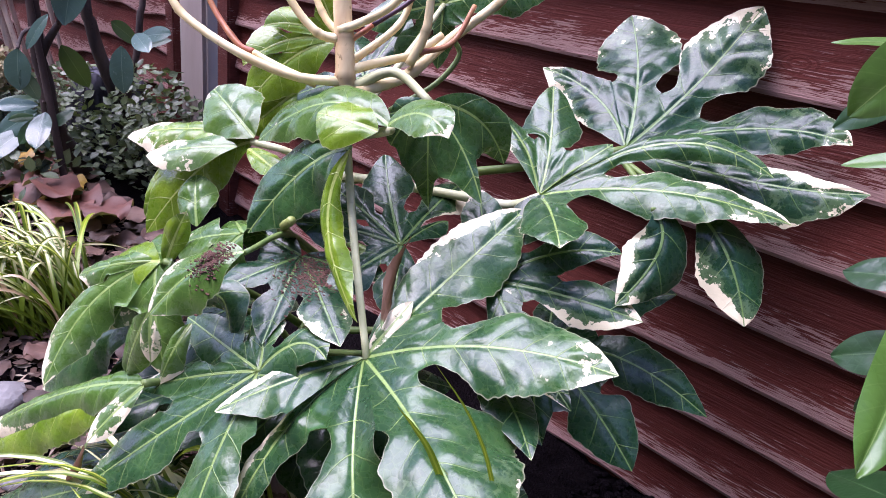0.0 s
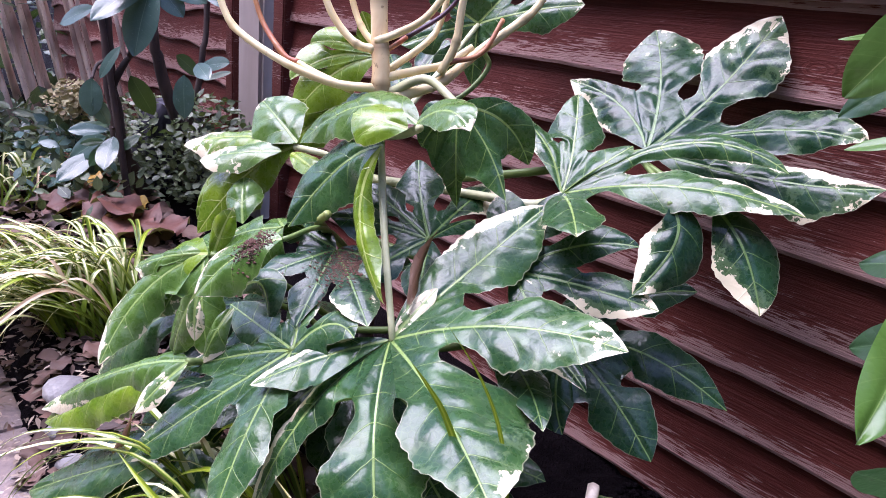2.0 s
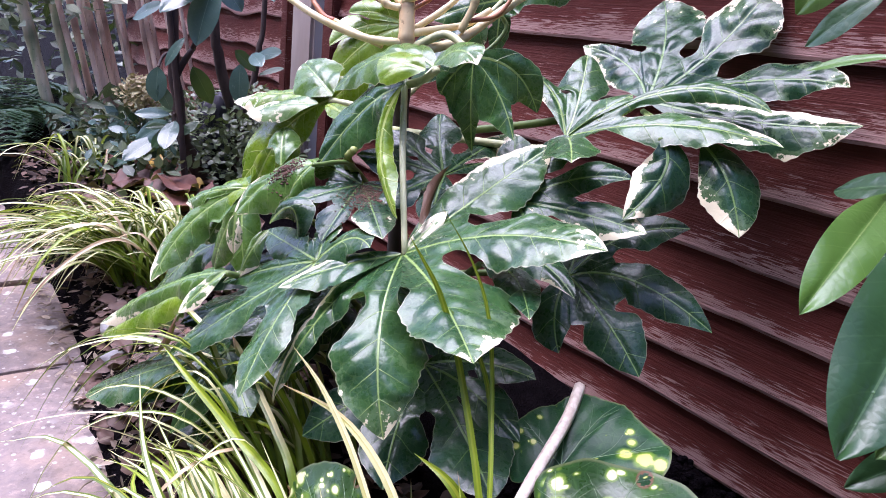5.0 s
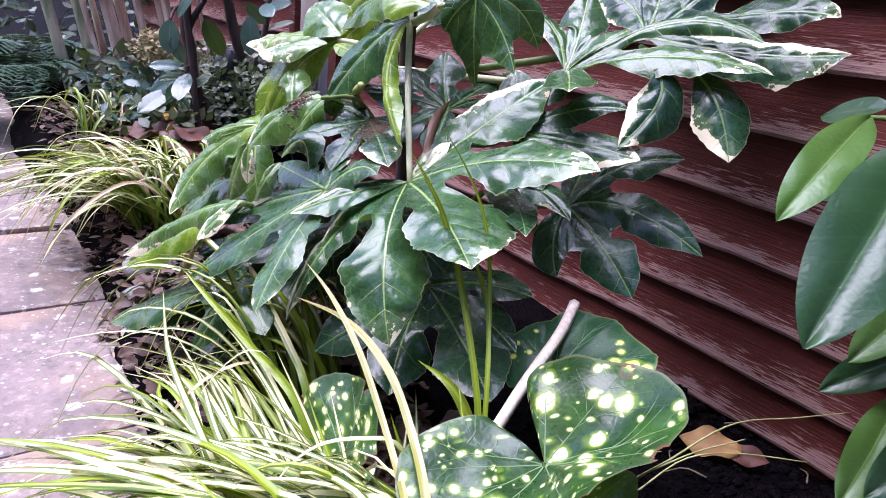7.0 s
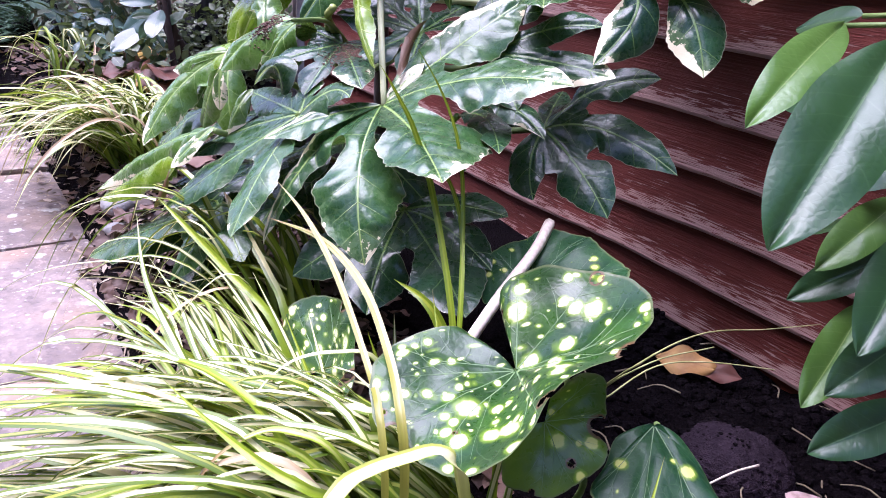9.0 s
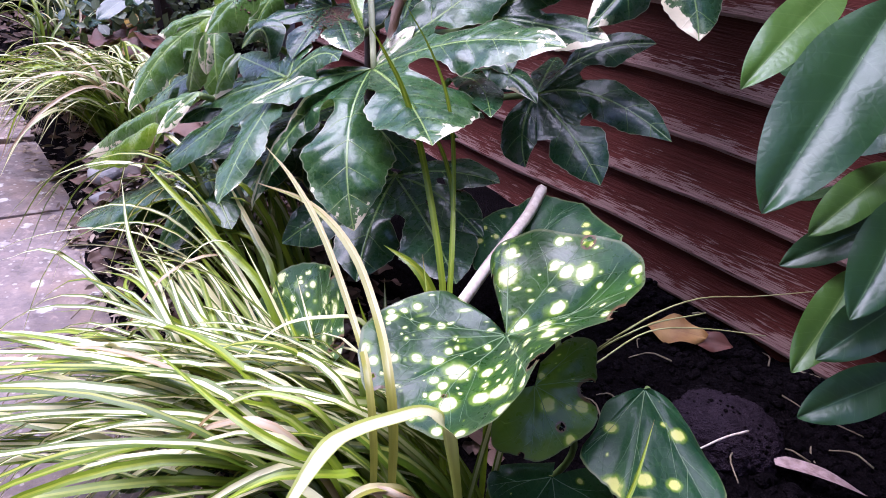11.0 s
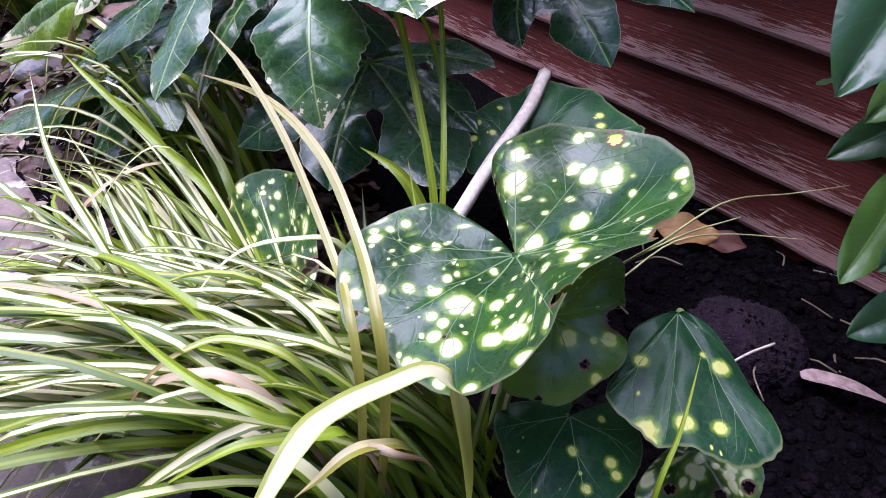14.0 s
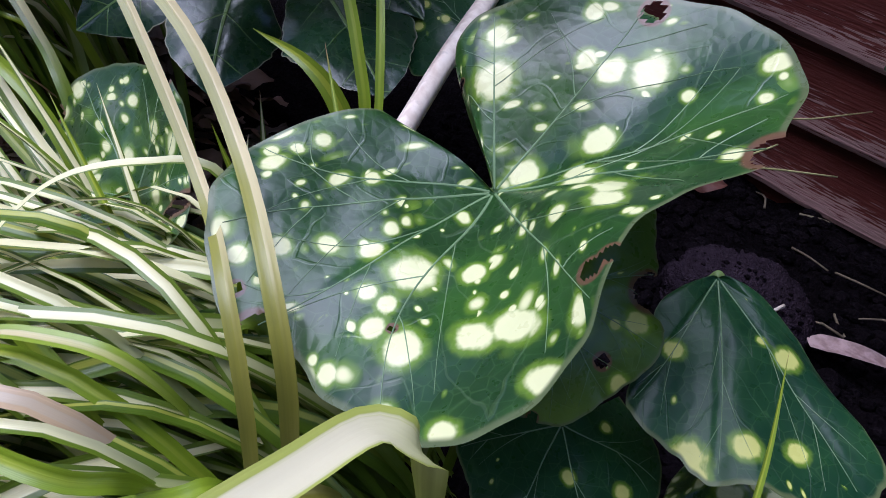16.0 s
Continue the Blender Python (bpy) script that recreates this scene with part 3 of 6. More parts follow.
def leaf_veins(me, rings, turns, mains, thick=0.00075, seed=1):
    """Raised pale veins of one round leaf: forked lines that follow its surface out from the stalk."""
    rng = np.random.RandomState(seed)
    grid = np.array([v.co[:] for v in me.vertices]).reshape(turns, rings + 1, 3)

    def at(a, r):
        u, w = min(max(a, 0), 1) * (turns - 1), min(max(r, 0), 1) * rings
        i, k = min(int(u), turns - 2), min(int(w), rings - 1)
        f, g = u - i, w - k
        return (grid[i, k] * (1 - f) + grid[i + 1, k] * f) * (1 - g) + (grid[i, k + 1] * (1 - f) + grid[i + 1, k + 1] * f) * g

    out = []
    for m in mains:
        bend = rng.normal(0, 0.012)
        runs = [([(m + bend * math.sin(3.0 * q), 0.02 + 0.93 * q) for q in np.linspace(0, 1, 26)], thick)]
        side = 1 if rng.uniform() < 0.5 else -1
        for r0 in (0.36, 0.54, 0.72):
            side = -side
            r0 += rng.uniform(-0.06, 0.06)
            away = side * rng.uniform(0.05, 0.085)
            a0 = m + bend * math.sin(3.0 * (r0 - 0.02) / 0.93)
            runs.append(([(a0 + away * (q ** 0.8) * (1.25 - r0), r0 + (0.95 - r0) * 0.85 * q) for q in np.linspace(0, 1, 14)], thick * 0.42))
        verts, faces = [], []
        for line, w in runs:
            pts = np.array([at(a, r) for a, r in line])
            o = len(verts)
            for i, q in enumerate(pts):
                d = unit(pts[min(i + 1, len(pts) - 1)] - pts[max(i - 1, 0)])
                a, r = line[i]
                nn = unit(np.cross(at(a + 0.004, r) - at(a - 0.004, r), at(a, r + 0.03) - at(a, r - 0.03)))
                nn = nn if nn[2] > 0 else -nn
                e = np.cross(nn, d) * w * (1 - 0.8 * i / (len(pts) - 1))
                h = nn * (0.00015 + 0.10 * w)
                verts += [q - e - nn * 0.0002, q - e * 0.5 + h, q + e * 0.5 + h, q + e - nn * 0.0002]
            for i in range(len(pts) - 1):
                for j in range(3):
                    b = o + 4 * i + j
                    faces.append((b, b + 1, b + 5, b + 4))
        out.append(mesh_from("vein", verts, faces))
    return out


def blade(points, width, fold=0.35, n=18, up=(0, 0, 1), lean=0.0, taper=0.5):
    """A strap leaf along a curve, folded in a shallow V."""
    c = spline(points, n)
    verts, faces, at = [], [], {"cx": [], "dl": [], "flat": []}
    run = 0.0
    for i, p in enumerate(c):
        t = unit(c[min(i + 1, n - 1)] - c[max(i - 1, 0)])
        side = unit(np.cross(t, up))
        if i and side @ last < 0:
            side = -side
        last = side
        nn = np.cross(side, t)
        w = lean
        side, nn = side * math.cos(w) + nn * math.sin(w), nn * math.cos(w) - side * math.sin(w)
        s = i / (n - 1)
        run += np.linalg.norm(c[i] - c[i - 1]) if i else 0.0
        half = 0.5 * width * min(1, 0.55 + 2.2 * s) * max(1 - max(0, (s - taper) / (1 - taper)) ** 1.6, 0.03)
        for u in (-1, -0.5, 0, 0.5, 1):
            verts.append(p + side * u * half + nn * abs(u) * fold * half)
            at["cx"].append(u), at["dl"].append(s), at["flat"].append((u * half, run, 0))
    for i in range(n - 1):
        for k in range(4):
            a, b = i * 5 + k, (i + 1) * 5 + k
            faces.append((a, a + 1, b + 1, b))
    return mesh_from("blade", verts, faces, at)


def oval_leaf(base, tip, half, up=(0, 0, 1), arch=0.10, fold=0.18, n=18, cols=9, broad=0.55, wave=0.02, seed=1):
    """A simple pointed leaf from base to tip; half is its half width as a share of its length."""
    base, tip, n0 = np.asarray(base, float), np.asarray(tip, float), unit(up)
    rng = np.random.RandomState(seed)
    ph = rng.uniform(0, 6.28)
    chord = tip - base
    length = np.linalg.norm(chord)
    ctrl = base + chord * 0.5 + n0 * arch * length
    verts, faces, at = [], [], {"cx": [], "dl": []}
    for i in range(n):
        s = i / (n - 1)
        p = (1 - s) ** 2 * base + 2 * s * (1 - s) * ctrl + s * s * tip
        t = unit(2 * (1 - s) * (ctrl - base) + 2 * s * (tip - ctrl))
        side = unit(np.cross(n0, t))
        nn = np.cross(t, side)
        q = s / broad if s < broad else (1 - s) / (1 - broad)
        w = half * length * max(1 - (1 - q) ** 2.1, 0.02) ** 0.75
        for u in np.linspace(-1, 1, cols):
            z = fold * half * length * (abs(u) - 0.6 * u * u) + wave * half * length * math.sin(11 * s + ph + 2 * (u > 0)) * u * u
            z += 0.05 * half * length * noise.noise((s * 7, u * 1.6, seed)) * min(1, 3 * abs(u))
            verts.append(p + side * u * w + nn * z)
            at["cx"].append(u), at["dl"].append(s)
    for i in range(n - 1):
        for k in range(cols - 1):
            a, b = i * cols + k, (i + 1) * cols + k
            faces.append((a, a + 1, b + 1, b))
    return mesh_from("oval_leaf", verts, faces, at)


def clod_mesh(seed, flat=0.7):
    bm = bmesh.new()
    bmesh.ops.create_icosphere(bm, subdivisions=2, radius=1)
    for v in bm.verts:
        v.co *= 1 + 0.30 * noise.noise(v.co * 1.4 + Vector((seed * 5.1, 0, 0))) + 0.12 * noise.noise(v.co * 4 + Vector((0, seed, 0)))
        v.co.z *= flat
    me = bpy.data.meshes.new("clod")
    bm.to_mesh(me)
    bm.free()
    me.polygons.foreach_set("use_smooth", [True] * len(me.polygons))
    return me


def mound_mesh(seed, rx, ry, rz):
    """A smooth low dome of soil with a crumbly skin."""
    bm = bmesh.new()
    bmesh.ops.create_icosphere(bm, subdivisions=6, radius=1)
    for v in bm.verts:
        q = Vector((v.co.x * rx, v.co.y * ry, v.co.z * rz))
        grit = 0.07 * noise.noise(v.co * 2.1 + Vector((seed, 0, 0))) + 0.050 * noise.noise(q * 190) + 0.050 * noise.noise(q * 480)
        v.co = q * (1 + grit)
    me = bpy.data.meshes.new("mound")
    bm.to_mesh(me)
    bm.free()
    me.polygons.foreach_set("use_smooth", [True] * len(me.polygons))
    return me


# ---- ground ----
def ground_height(x, y):
    """Bed level: rises gently towards the back, drops at the paving."""
    bed = 0.005 + 0.055 * min(max((-x - 0.35) / 1.1, 0), 1.2)
    bed += 0.012 * noise.noise((x * 7, y * 7, 0.3)) + 0.006 * noise.noise((x * 23, y * 23, 1.7))
    bed += 0.010 * noise.noise((x * 45, y * 45, 2.2)) * (x > -0.45)
    bed += 0.008 * math.exp(-(((x - 0.005) / 0.05) ** 2 + ((y - 0.525) / 0.045) ** 2) ** 2)
    kerb = 0.135 + 0.03 * math.sin(x * 4.0) + 0.02 * noise.noise((x * 9, 0, 5))
    if x < 0.25:
        f = min(max((y - kerb + 0.05) / 0.07, 0), 1)
        bed = -0.07 + (bed + 0.07) * (f * f * (3 - 2 * f))
    return bed


def make_ground():
    xs = np.concatenate([[-400, -60, -12, -5], np.arange(-3.2, -0.4, 0.035), np.arange(-0.4, 0.42, 0.012), np.arange(0.43, 1.0, 0.035), [1.4, 3, 12, 60, 400]])
    ys = np.concatenate([[-400, -60, -12, -3, -1], np.arange(-0.5, 0.25, 0.03), np.arange(0.25, 0.72, 0.012), np.arange(0.73, 1.0, 0.03), [1.6, 5, 30, 400]])
    verts = [(x, y, ground_height(x, y) if -3.2 <= x <= 1 and -0.5 <= y <= 1 else (-0.07 if y < 0 else 0.0)) for x in xs for y in ys]
    k = len(ys)
    faces = [(i * k + j, (i + 1) * k + j, (i + 1) * k + j + 1, i * k + j + 1) for i in range(len(xs) - 1) for j in range(k - 1)]
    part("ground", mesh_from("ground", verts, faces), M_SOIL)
    tagged(bpy.data.objects["ground"], "dark crumbly garden soil of the planting bed", "soil", "", "structure")


make_ground()


def slab_mesh(w, d, h, seed):
    """A worn concrete slab with rounded, slightly chipped edges."""
    bm = bmesh.new()
    bmesh.ops.create_cube(bm, size=1)
    bmesh.ops.scale(bm, vec=(w, d, h), verts=bm.verts)
    bmesh.ops.bevel(bm, geom=bm.edges[:], offset=0.006, segments=2, profile=0.6, affect="EDGES")
    me = bpy.data.meshes.new("slab")
    bm.to_mesh(me)
    bm.free()
    return me


paving = thing("paving", (-0.8, -0.2, -0.09), "worn grey-pink concrete paving slabs with pale lichen", "paving", "", "structure")
slab_data = slab_mesh(0.364, 0.44, 0.05, 1)
for i in range(9):
    for j in range(4):
        ob = part("slab", slab_data, M_SLAB, paving)
        ob.matrix_world = pose(-0.36 - 0.372 * i, -0.100 - 0.45 * j, -0.066 + 0.003 * math.sin(5 * i + j), 0.4 * math.sin(i * 2.1), 0.5 * math.cos(i + j), 0.5 * math.sin(i * 3 + j))


def bar_mesh(dx, dy, dz, wear=0.6, b=0.003):
    bm = bmesh.new()
    bmesh.ops.create_cube(bm, size=1)
    bmesh.ops.scale(bm, vec=(dx, dy, dz), verts=bm.verts)
    bmesh.ops.bevel(bm, geom=bm.edges[:], offset=b, segments=2, affect="EDGES")
    me = bpy.data.meshes.new("bar")
    bm.to_mesh(me)
    bm.free()
    me.attributes.new("eg", "FLOAT", "POINT").data.foreach_set("value", [wear] * len(me.vertices))
    return me


# ---- plain unseen walls that close the garden, added to block low sky ----
def close_wall(name, x, y, dx, dy, dz, label):
    ob = part(name, bar_mesh(dx, dy, dz, 0.0, 0.01), M_WALL)
    ob.matrix_world = pose(x, y, dz / 2 - 0.1)
    tagged(ob, label, "wall", "", "structure")


close_wall("sky_block_south", 0.2, -2.6, 8.4, 0.2, 3.5, "plain dull brown wall, unseen, added to block low sky")
close_wall("sky_block_east", 3.2, -0.9, 0.2, 3.1, 3.2, "plain dull brown wall, unseen, added to block low sky")


# ---- fence ----
def board_mesh(length, z0, height, waney, seed, lean=0.016, thick=0.009):
    """A lapped sawn board: lower edge proud, top edge tucked behind the board above."""
    n = max(12, int(length / 0.03))
    verts, faces, eg = [], [], []
    for i in range(n + 1):
        x = length * i / n
        e = waney * noise.noise((x * 5.5, seed * 3.1, 0)) + 0.0015 * noise.noise((x * 40, seed, 2))
        wob = 0.002 * noise.noise((x * 3, seed, 7))
        ring = [(-lean + wob, e), (-lean - 0.001 + wob, e + 0.004), (-lean * 0.75 + wob, height * 0.25), (-lean * 0.5 + wob, height * 0.5), (-lean * 0.25 + wob, height * 0.75), (0 + wob, height), (thick * 0.7, height), (thick - lean, e + 0.001)]
        for (y, z), g in zip(ring, (1, 1, 0.62, 0.32, 0.12, 0, 0, 0.6)):
            verts.append((x, y, z0 + z))
            eg.append(g)
    k = 8
    for i in range(n):
        for j in range(k):
            faces.append((i * k + j, (i + 1) * k + j, (i + 1) * k + (j + 1) % k, i * k + (j + 1) % k))
    faces += [tuple(range(k)), tuple(n * k + j for j in range(k))[::-1]]
    me = mesh_from("board", verts, faces, {"eg": eg})
    me.polygons.foreach_set("use_smooth", [False] * len(me.polygons))
    return me


BOARD_EDGES = (-0.06, 0.012, 0.076, 0.143, 0.213, 0.280, 0.362, 0.440, 0.516, 0.603, 0.69, 0.775, 0.86, 0.945, 1.03, 1.115, 1.2, 1.285)
fence = thing("fence", (0, 0.73, 0), "lapped timber fence panel with worn red-brown stain", "fence", "", "structure")
for i, z in enumerate(BOARD_EDGES):
    nxt = BOARD_EDGES[i + 1] if i + 1 < len(BOARD_EDGES) else z + 0.085
    ob = part("board", board_mesh(2.35, z, nxt - z + 0.022, 0.005 if i != 7 else 0.012, i + 1), M_FENCE, fence)
    ob.matrix_world = pose(-1.335, 0.722, 0)
fence_far = thing("fence_panel", (-2.4, 0.73, 0), "lapped fence panel with wavy-edged red-brown boards", "fence", "", "structure")
for i in range(16):
    ob = part("board", board_mesh(1.9, -0.02 + 0.088 * i, 0.125, 0.022, 40 + i, 0.014), M_FENCE, fence_far)
    ob.matrix_world = pose(-3.42, 0.735, 0)


ob = part("rail", bar_mesh(2.35, 0.02, 0.05, 1.0), M_BATTEN, fence, "worn timber rail across the panel")
ob.matrix_world = pose(-0.16, 0.702, 0.636)
ob = part("upright", bar_mesh(0.045, 0.03, 1.6, 0.5), M_BATTEN, fence, "timber upright at the panel's end")
ob.matrix_world = pose(-1.30, 0.705, 0.72)
ob = part("upright", bar_mesh(0.04, 0.03, 1.6, 0.5), M_BATTEN, fence_far)
ob.matrix_world = pose(-1.555, 0.712, 0.72)
post = part("fence_post", bar_mesh(0.115, 0.10, 1.75, 0, 0.008), M_CONCRETE)
post.matrix_world = pose(-1.425, 0.735, 0.72)
tagged(post, "plain grey concrete fence post between two panels", "post", "", "structure")


# ---- the variegated fatsia ----
def L(tip, half=0.21, cream=0.30, arch=0.08, curl=0.25, twist=0, brown=0.0, mid=None, side=0.0, broad=0.62, skew=0.0):
    """One lobe: its tip, half width as a share of its length, cream, arch or a place on the midrib, edge curl, twist, scorch,
    cream margin on one side, where it is broadest, and how lopsided it is."""
    return dict(tip=tip, half=half, cream=cream, arch=arch, curl=curl, twist=twist, brown=brown, mid=mid, side=side, broad=broad, skew=skew)


fatsia = thing("fatsia", (-0.52, 0.42, 0.0), "variegated fatsia shrub with large glossy cream-edged leaves", "shrub")


def leaf(hub, lobes, up, material=M_DARK_SHADED, seed=1, label="", **more):
    if up is None:
        pts = np.array([hub] + [r["tip"] for r in lobes] + [r["mid"] for r in lobes if r["mid"]])
        up = np.linalg.svd(pts - pts.mean(0))[2][2]
        up = up if up @ (0.35, -0.45, 0.82) > 0 else -up
    return part("leaf", fatsia_leaf(hub, lobes, up, seed, **more), material, fatsia, label)


def lobe(base, tip, half, up, material, cream=0.35, arch=0.12, curl=0.3, twist=0, brown=0.0, seed=1, label="", wings=False, **more):
    """One lobe that shows on its own; wings adds the two shorter lobes beside it."""
    lobes = [L(tip, half, cream + 0.14, arch, curl, twist, brown, **more)]
    if wings:
        chord = np.array(tip) - np.array(base)
        side = np.cross(unit(up), chord)
        for sign, far in ((1, 0.72), (-1, 0.62)):
            lobes.append(L(tuple(np.array(base) + far * (0.66 * chord + sign * 0.74 * side) - 0.02 * unit(up)), half * 1.15, cream + 0.18, arch + 0.05, curl + 0.2, -sign * 25, brown))
    return leaf(base, lobes, up, material, seed, label, step=0.0026, cols=21, pucker=0.0026, web=0.4)


def stalk(points, r0=0.0045, r1=0.0035, material=M_PETIOLE_G, name="petiole", **more):
    x, y, z = points[0]
    if name == "petiole" and abs(x + 0.515) < 0.03 and z < 0.42:
        points = [(-0.585 + 0.1 * max(z - 0.2, 0), 0.42, z - 0.02)] + list(points[1:])
    return part(name, tube(points, r0, r1, **more), material, fatsia)


# the broad leaf in front
leaf((-0.363, 0.316, 0.293), [
    L((-0.347, 0.478, 0.402), 0.185, 0.52, 0.06, 0.20, mid=(-0.352, 0.393, 0.350), side=0.55, broad=0.64),
    L((-0.180, 0.390, 0.348), 0.185, 0.68, 0.06, 0.25, mid=(-0.273, 0.355, 0.336), broad=0.58),
    L((-0.164, 0.248, 0.284), 0.24, 0.60, 0.06, 0.30, mid=(-0.258, 0.283, 0.296), side=0.1, broad=0.52, skew=2.2),
    L((-0.229, 0.224, 0.190), 0.205, 0.62, 0.12, 0.25, mid=(-0.283, 0.246, 0.258), broad=0.60),
    L((-0.364, 0.188, 0.160), 0.080, 0.62, 0.12, 0.2, 35, mid=(-0.368, 0.236, 0.240), side=-0.9),
    L((-0.417, 0.212, 0.252), 0.125, 0.60, 0.10, 0.1, 15, 0.15, mid=(-0.390, 0.262, 0.277), side=-0.9),
], (0.35, -0.35, 0.87), M_MID, 3, "broad glossy green leaf with cream-tipped lobes", step=0.0022, cols=27, pucker=0.0029,
    sinus=((-0.320, 0.358, 0.334), (-0.303, 0.320, 0.310), (-0.282, 0.262, 0.295), (-0.321, 0.250, 0.277), (-0.363, 0.243, 0.268)))
stalk([(-0.505, 0.392, 0.455), (-0.44, 0.355, 0.385), (-0.361, 0.317, 0.292)], 0.0040, 0.0032, M_PETIOLE)
lobe((-0.362, 0.330, 0.316), (-0.400, 0.392, 0.372), 0.07, (0.3, -0.7, 0.6), M_DARK_SHADED, 0.2, 0.10, 1.2, 140, 2.6, 49, "withered dark brown lobe")
lobe((-0.363, 0.318, 0.294), (-0.360, 0.362, 0.334), 0.16, (0.35, -0.35, 0.87), M_PALE, 1.1, 0.05, 0.2, 0, 0, 50, "cream lobe base beside the stalk")

# upper leaf against the fence
leaf((-0.319, 0.583, 0.457), [
    L((-0.461, 0.623, 0.507), 0.20, 0.52, 0.05, 0.3, mid=(-0.382, 0.615, 0.491), side=0.8, broad=0.62),
    L((-0.411, 0.699, 0.571), 0.245, 0.62, 0.04, 0.2, mid=(-0.357, 0.645, 0.515), broad=0.70),
    L((-0.275, 0.704, 0.596), 0.235, 0.68, 0.04, 0.2, mid=(-0.300, 0.661, 0.520), side=0.35, broad=0.68),
    L((-0.151, 0.660, 0.495), 0.165, 0.66, 0.10, 0.3, mid=(-0.230, 0.647, 0.492), broad=0.60),
    L((-0.121, 0.639, 0.463), 0.155, 0.72, 0.06, 0.3, mid=(-0.207, 0.614, 0.452), side=0.7, broad=0.62),
], None, M_DARK_SHADED, 5, "dark glossy leaf with cream-patched lobe tips", pucker=0.0032, cols=25, step=0.0024,
    sinus=((-0.379, 0.634, 0.506), (-0.326, 0.644, 0.505), (-0.283, 0.649, 0.490), (-0.225, 0.629, 0.467)))
lobe((-0.247, 0.522, 0.426), (-0.239, 0.477, 0.352), 0.30, (0.45, -0.60, 0.62), M_DARK_SHADED, 0.36, 0.14, 0.4, 0, 0.1, 47, "hanging lobe half cream and half dark green", mid=(-0.229, 0.512, 0.398), side=-1.0)
lobe((-0.222, 0.552, 0.428), (-0.153, 0.534, 0.355), 0.26, (0.45, -0.70, 0.50), M_DARK_SHADED, 0.46, 0.14, 0.4, 0, 0.1, 48, "hanging dark lobe with cream margin and tip", mid=(-0.184, 0.546, 0.400), side=-0.75)
stalk([(-0.325, 0.588, 0.444), (-0.28, 0.56, 0.43), (-0.247, 0.522, 0.426)], 0.003, 0.0025)
stalk([(-0.325, 0.588, 0.444), (-0.26, 0.57, 0.43), (-0.222, 0.552, 0.428)], 0.003, 0.0025)
leaf((-0.350, 0.501, 0.411), [
    L((-0.455, 0.509, 0.474), 0.14, 0.56, 0.06, 0.4, 25, 0.3, mid=(-0.401, 0.518, 0.456), side=0.8),
    L((-0.415, 0.584, 0.497), 0.21, 0.36, 0.04, 0.3, mid=(-0.371, 0.534, 0.450), broad=0.66),
    L((-0.320, 0.560, 0.462), 0.24, 0.34, 0.06, 0.3, mid=(-0.331, 0.524, 0.440)),
    L((-0.186, 0.600, 0.463), 0.075, 0.42, 0.16, 0.5, 12, mid=(-0.272, 0.570, 0.474)),
    L((-0.153, 0.572, 0.437), 0.125, 0.64, 0.08, 0.3, -8, mid=(-0.250, 0.536, 0.441), side=0.55, broad=0.5),
    L((-0.274, 0.433, 0.400), 0.27, 0.46, 0.10, 0.3, mid=(-0.309, 0.465, 0.412)),
], (0.30, -0.50, 0.81), M_MID, 7, "leaf of narrow green lobes with cream patches", step=0.0026, cols=21, pucker=0.0024, web=0.3,
    sinus=((-0.388, 0.530, 0.452), (-0.354, 0.537, 0.449)))
stalk([(-0.50, 0.43, 0.40), (-0.43, 0.480, 0.388), (-0.38, 0.498, 0.392), (-0.350, 0.501, 0.409)], 0.005, 0.004, M_PETIOLE)
stalk([(-0.50, 0.42, 0.39), (-0.40, 0.53, 0.42), (-0.318, 0.583, 0.455)], 0.005, 0.004)

# leaf below it
leaf((-0.336, 0.430, 0.347), [
    L((-0.216, 0.487, 0.344), 0.17, 0.62, 0.08, 0.3, mid=(-0.276, 0.460, 0.349), side=-0.6),
    L((-0.257, 0.505, 0.386), 0.18, 0.50, 0.04, 0.2, mid=(-0.301, 0.472, 0.377)),
    L((-0.342, 0.495, 0.415), 0.22, 0.40, 0.05, 0.2),
    L((-0.402, 0.475, 0.405), 0.22, 0.55, 0.05, 0.2),
    L((-0.265, 0.410, 0.305), 0.22, 0.36, 0.08, 0.2),
], None, M_DARK_SHADED, 9, "dark leaf with a cream point", step=0.003, cols=17, sinus=((-0.290, 0.465, 0.361),))
stalk([(-0.50, 0.43, 0.33), (-0.42, 0.44, 0.315), (-0.336, 0.430, 0.346)])

# drooping leaf at the stem
leaf((-0.438, 0.434, 0.480), [
    L((-0.391, 0.494, 0.429), 0.23, 0.50, 0.08, 0.2, mid=(-0.405, 0.465, 0.470)),
    L((-0.374, 0.449, 0.402), 0.24, 0.36, 0.08, 0.2, mid=(-0.405, 0.447, 0.446)),
    L((-0.440, 0.449, 0.376), 0.20, 0.40, 0.08, 0.2, mid=(-0.432, 0.432, 0.435)),
    L((-0.462, 0.412, 0.436), 0.30, 0.30, 0.08, 0.2, mid=(-0.450, 0.418, 0.460)),
    L((-0.455, 0.402, 0.468), 0.30, 0.30, 0.04, 0.2),
], (0.66, -0.72, 0.22), M_MID, 11, "drooping broad green leaf with pointed lobes", step=0.0022, cols=21, pucker=0.0016,
    sinus=((-0.397, 0.459, 0.437), (-0.421, 0.438, 0.416), (-0.452, 0.424, 0.416)))
stalk([(-0.508, 0.402, 0.482), (-0.48, 0.425, 0.500), (-0.438, 0.434, 0.480)], 0.005, 0.004, M_PETIOLE)

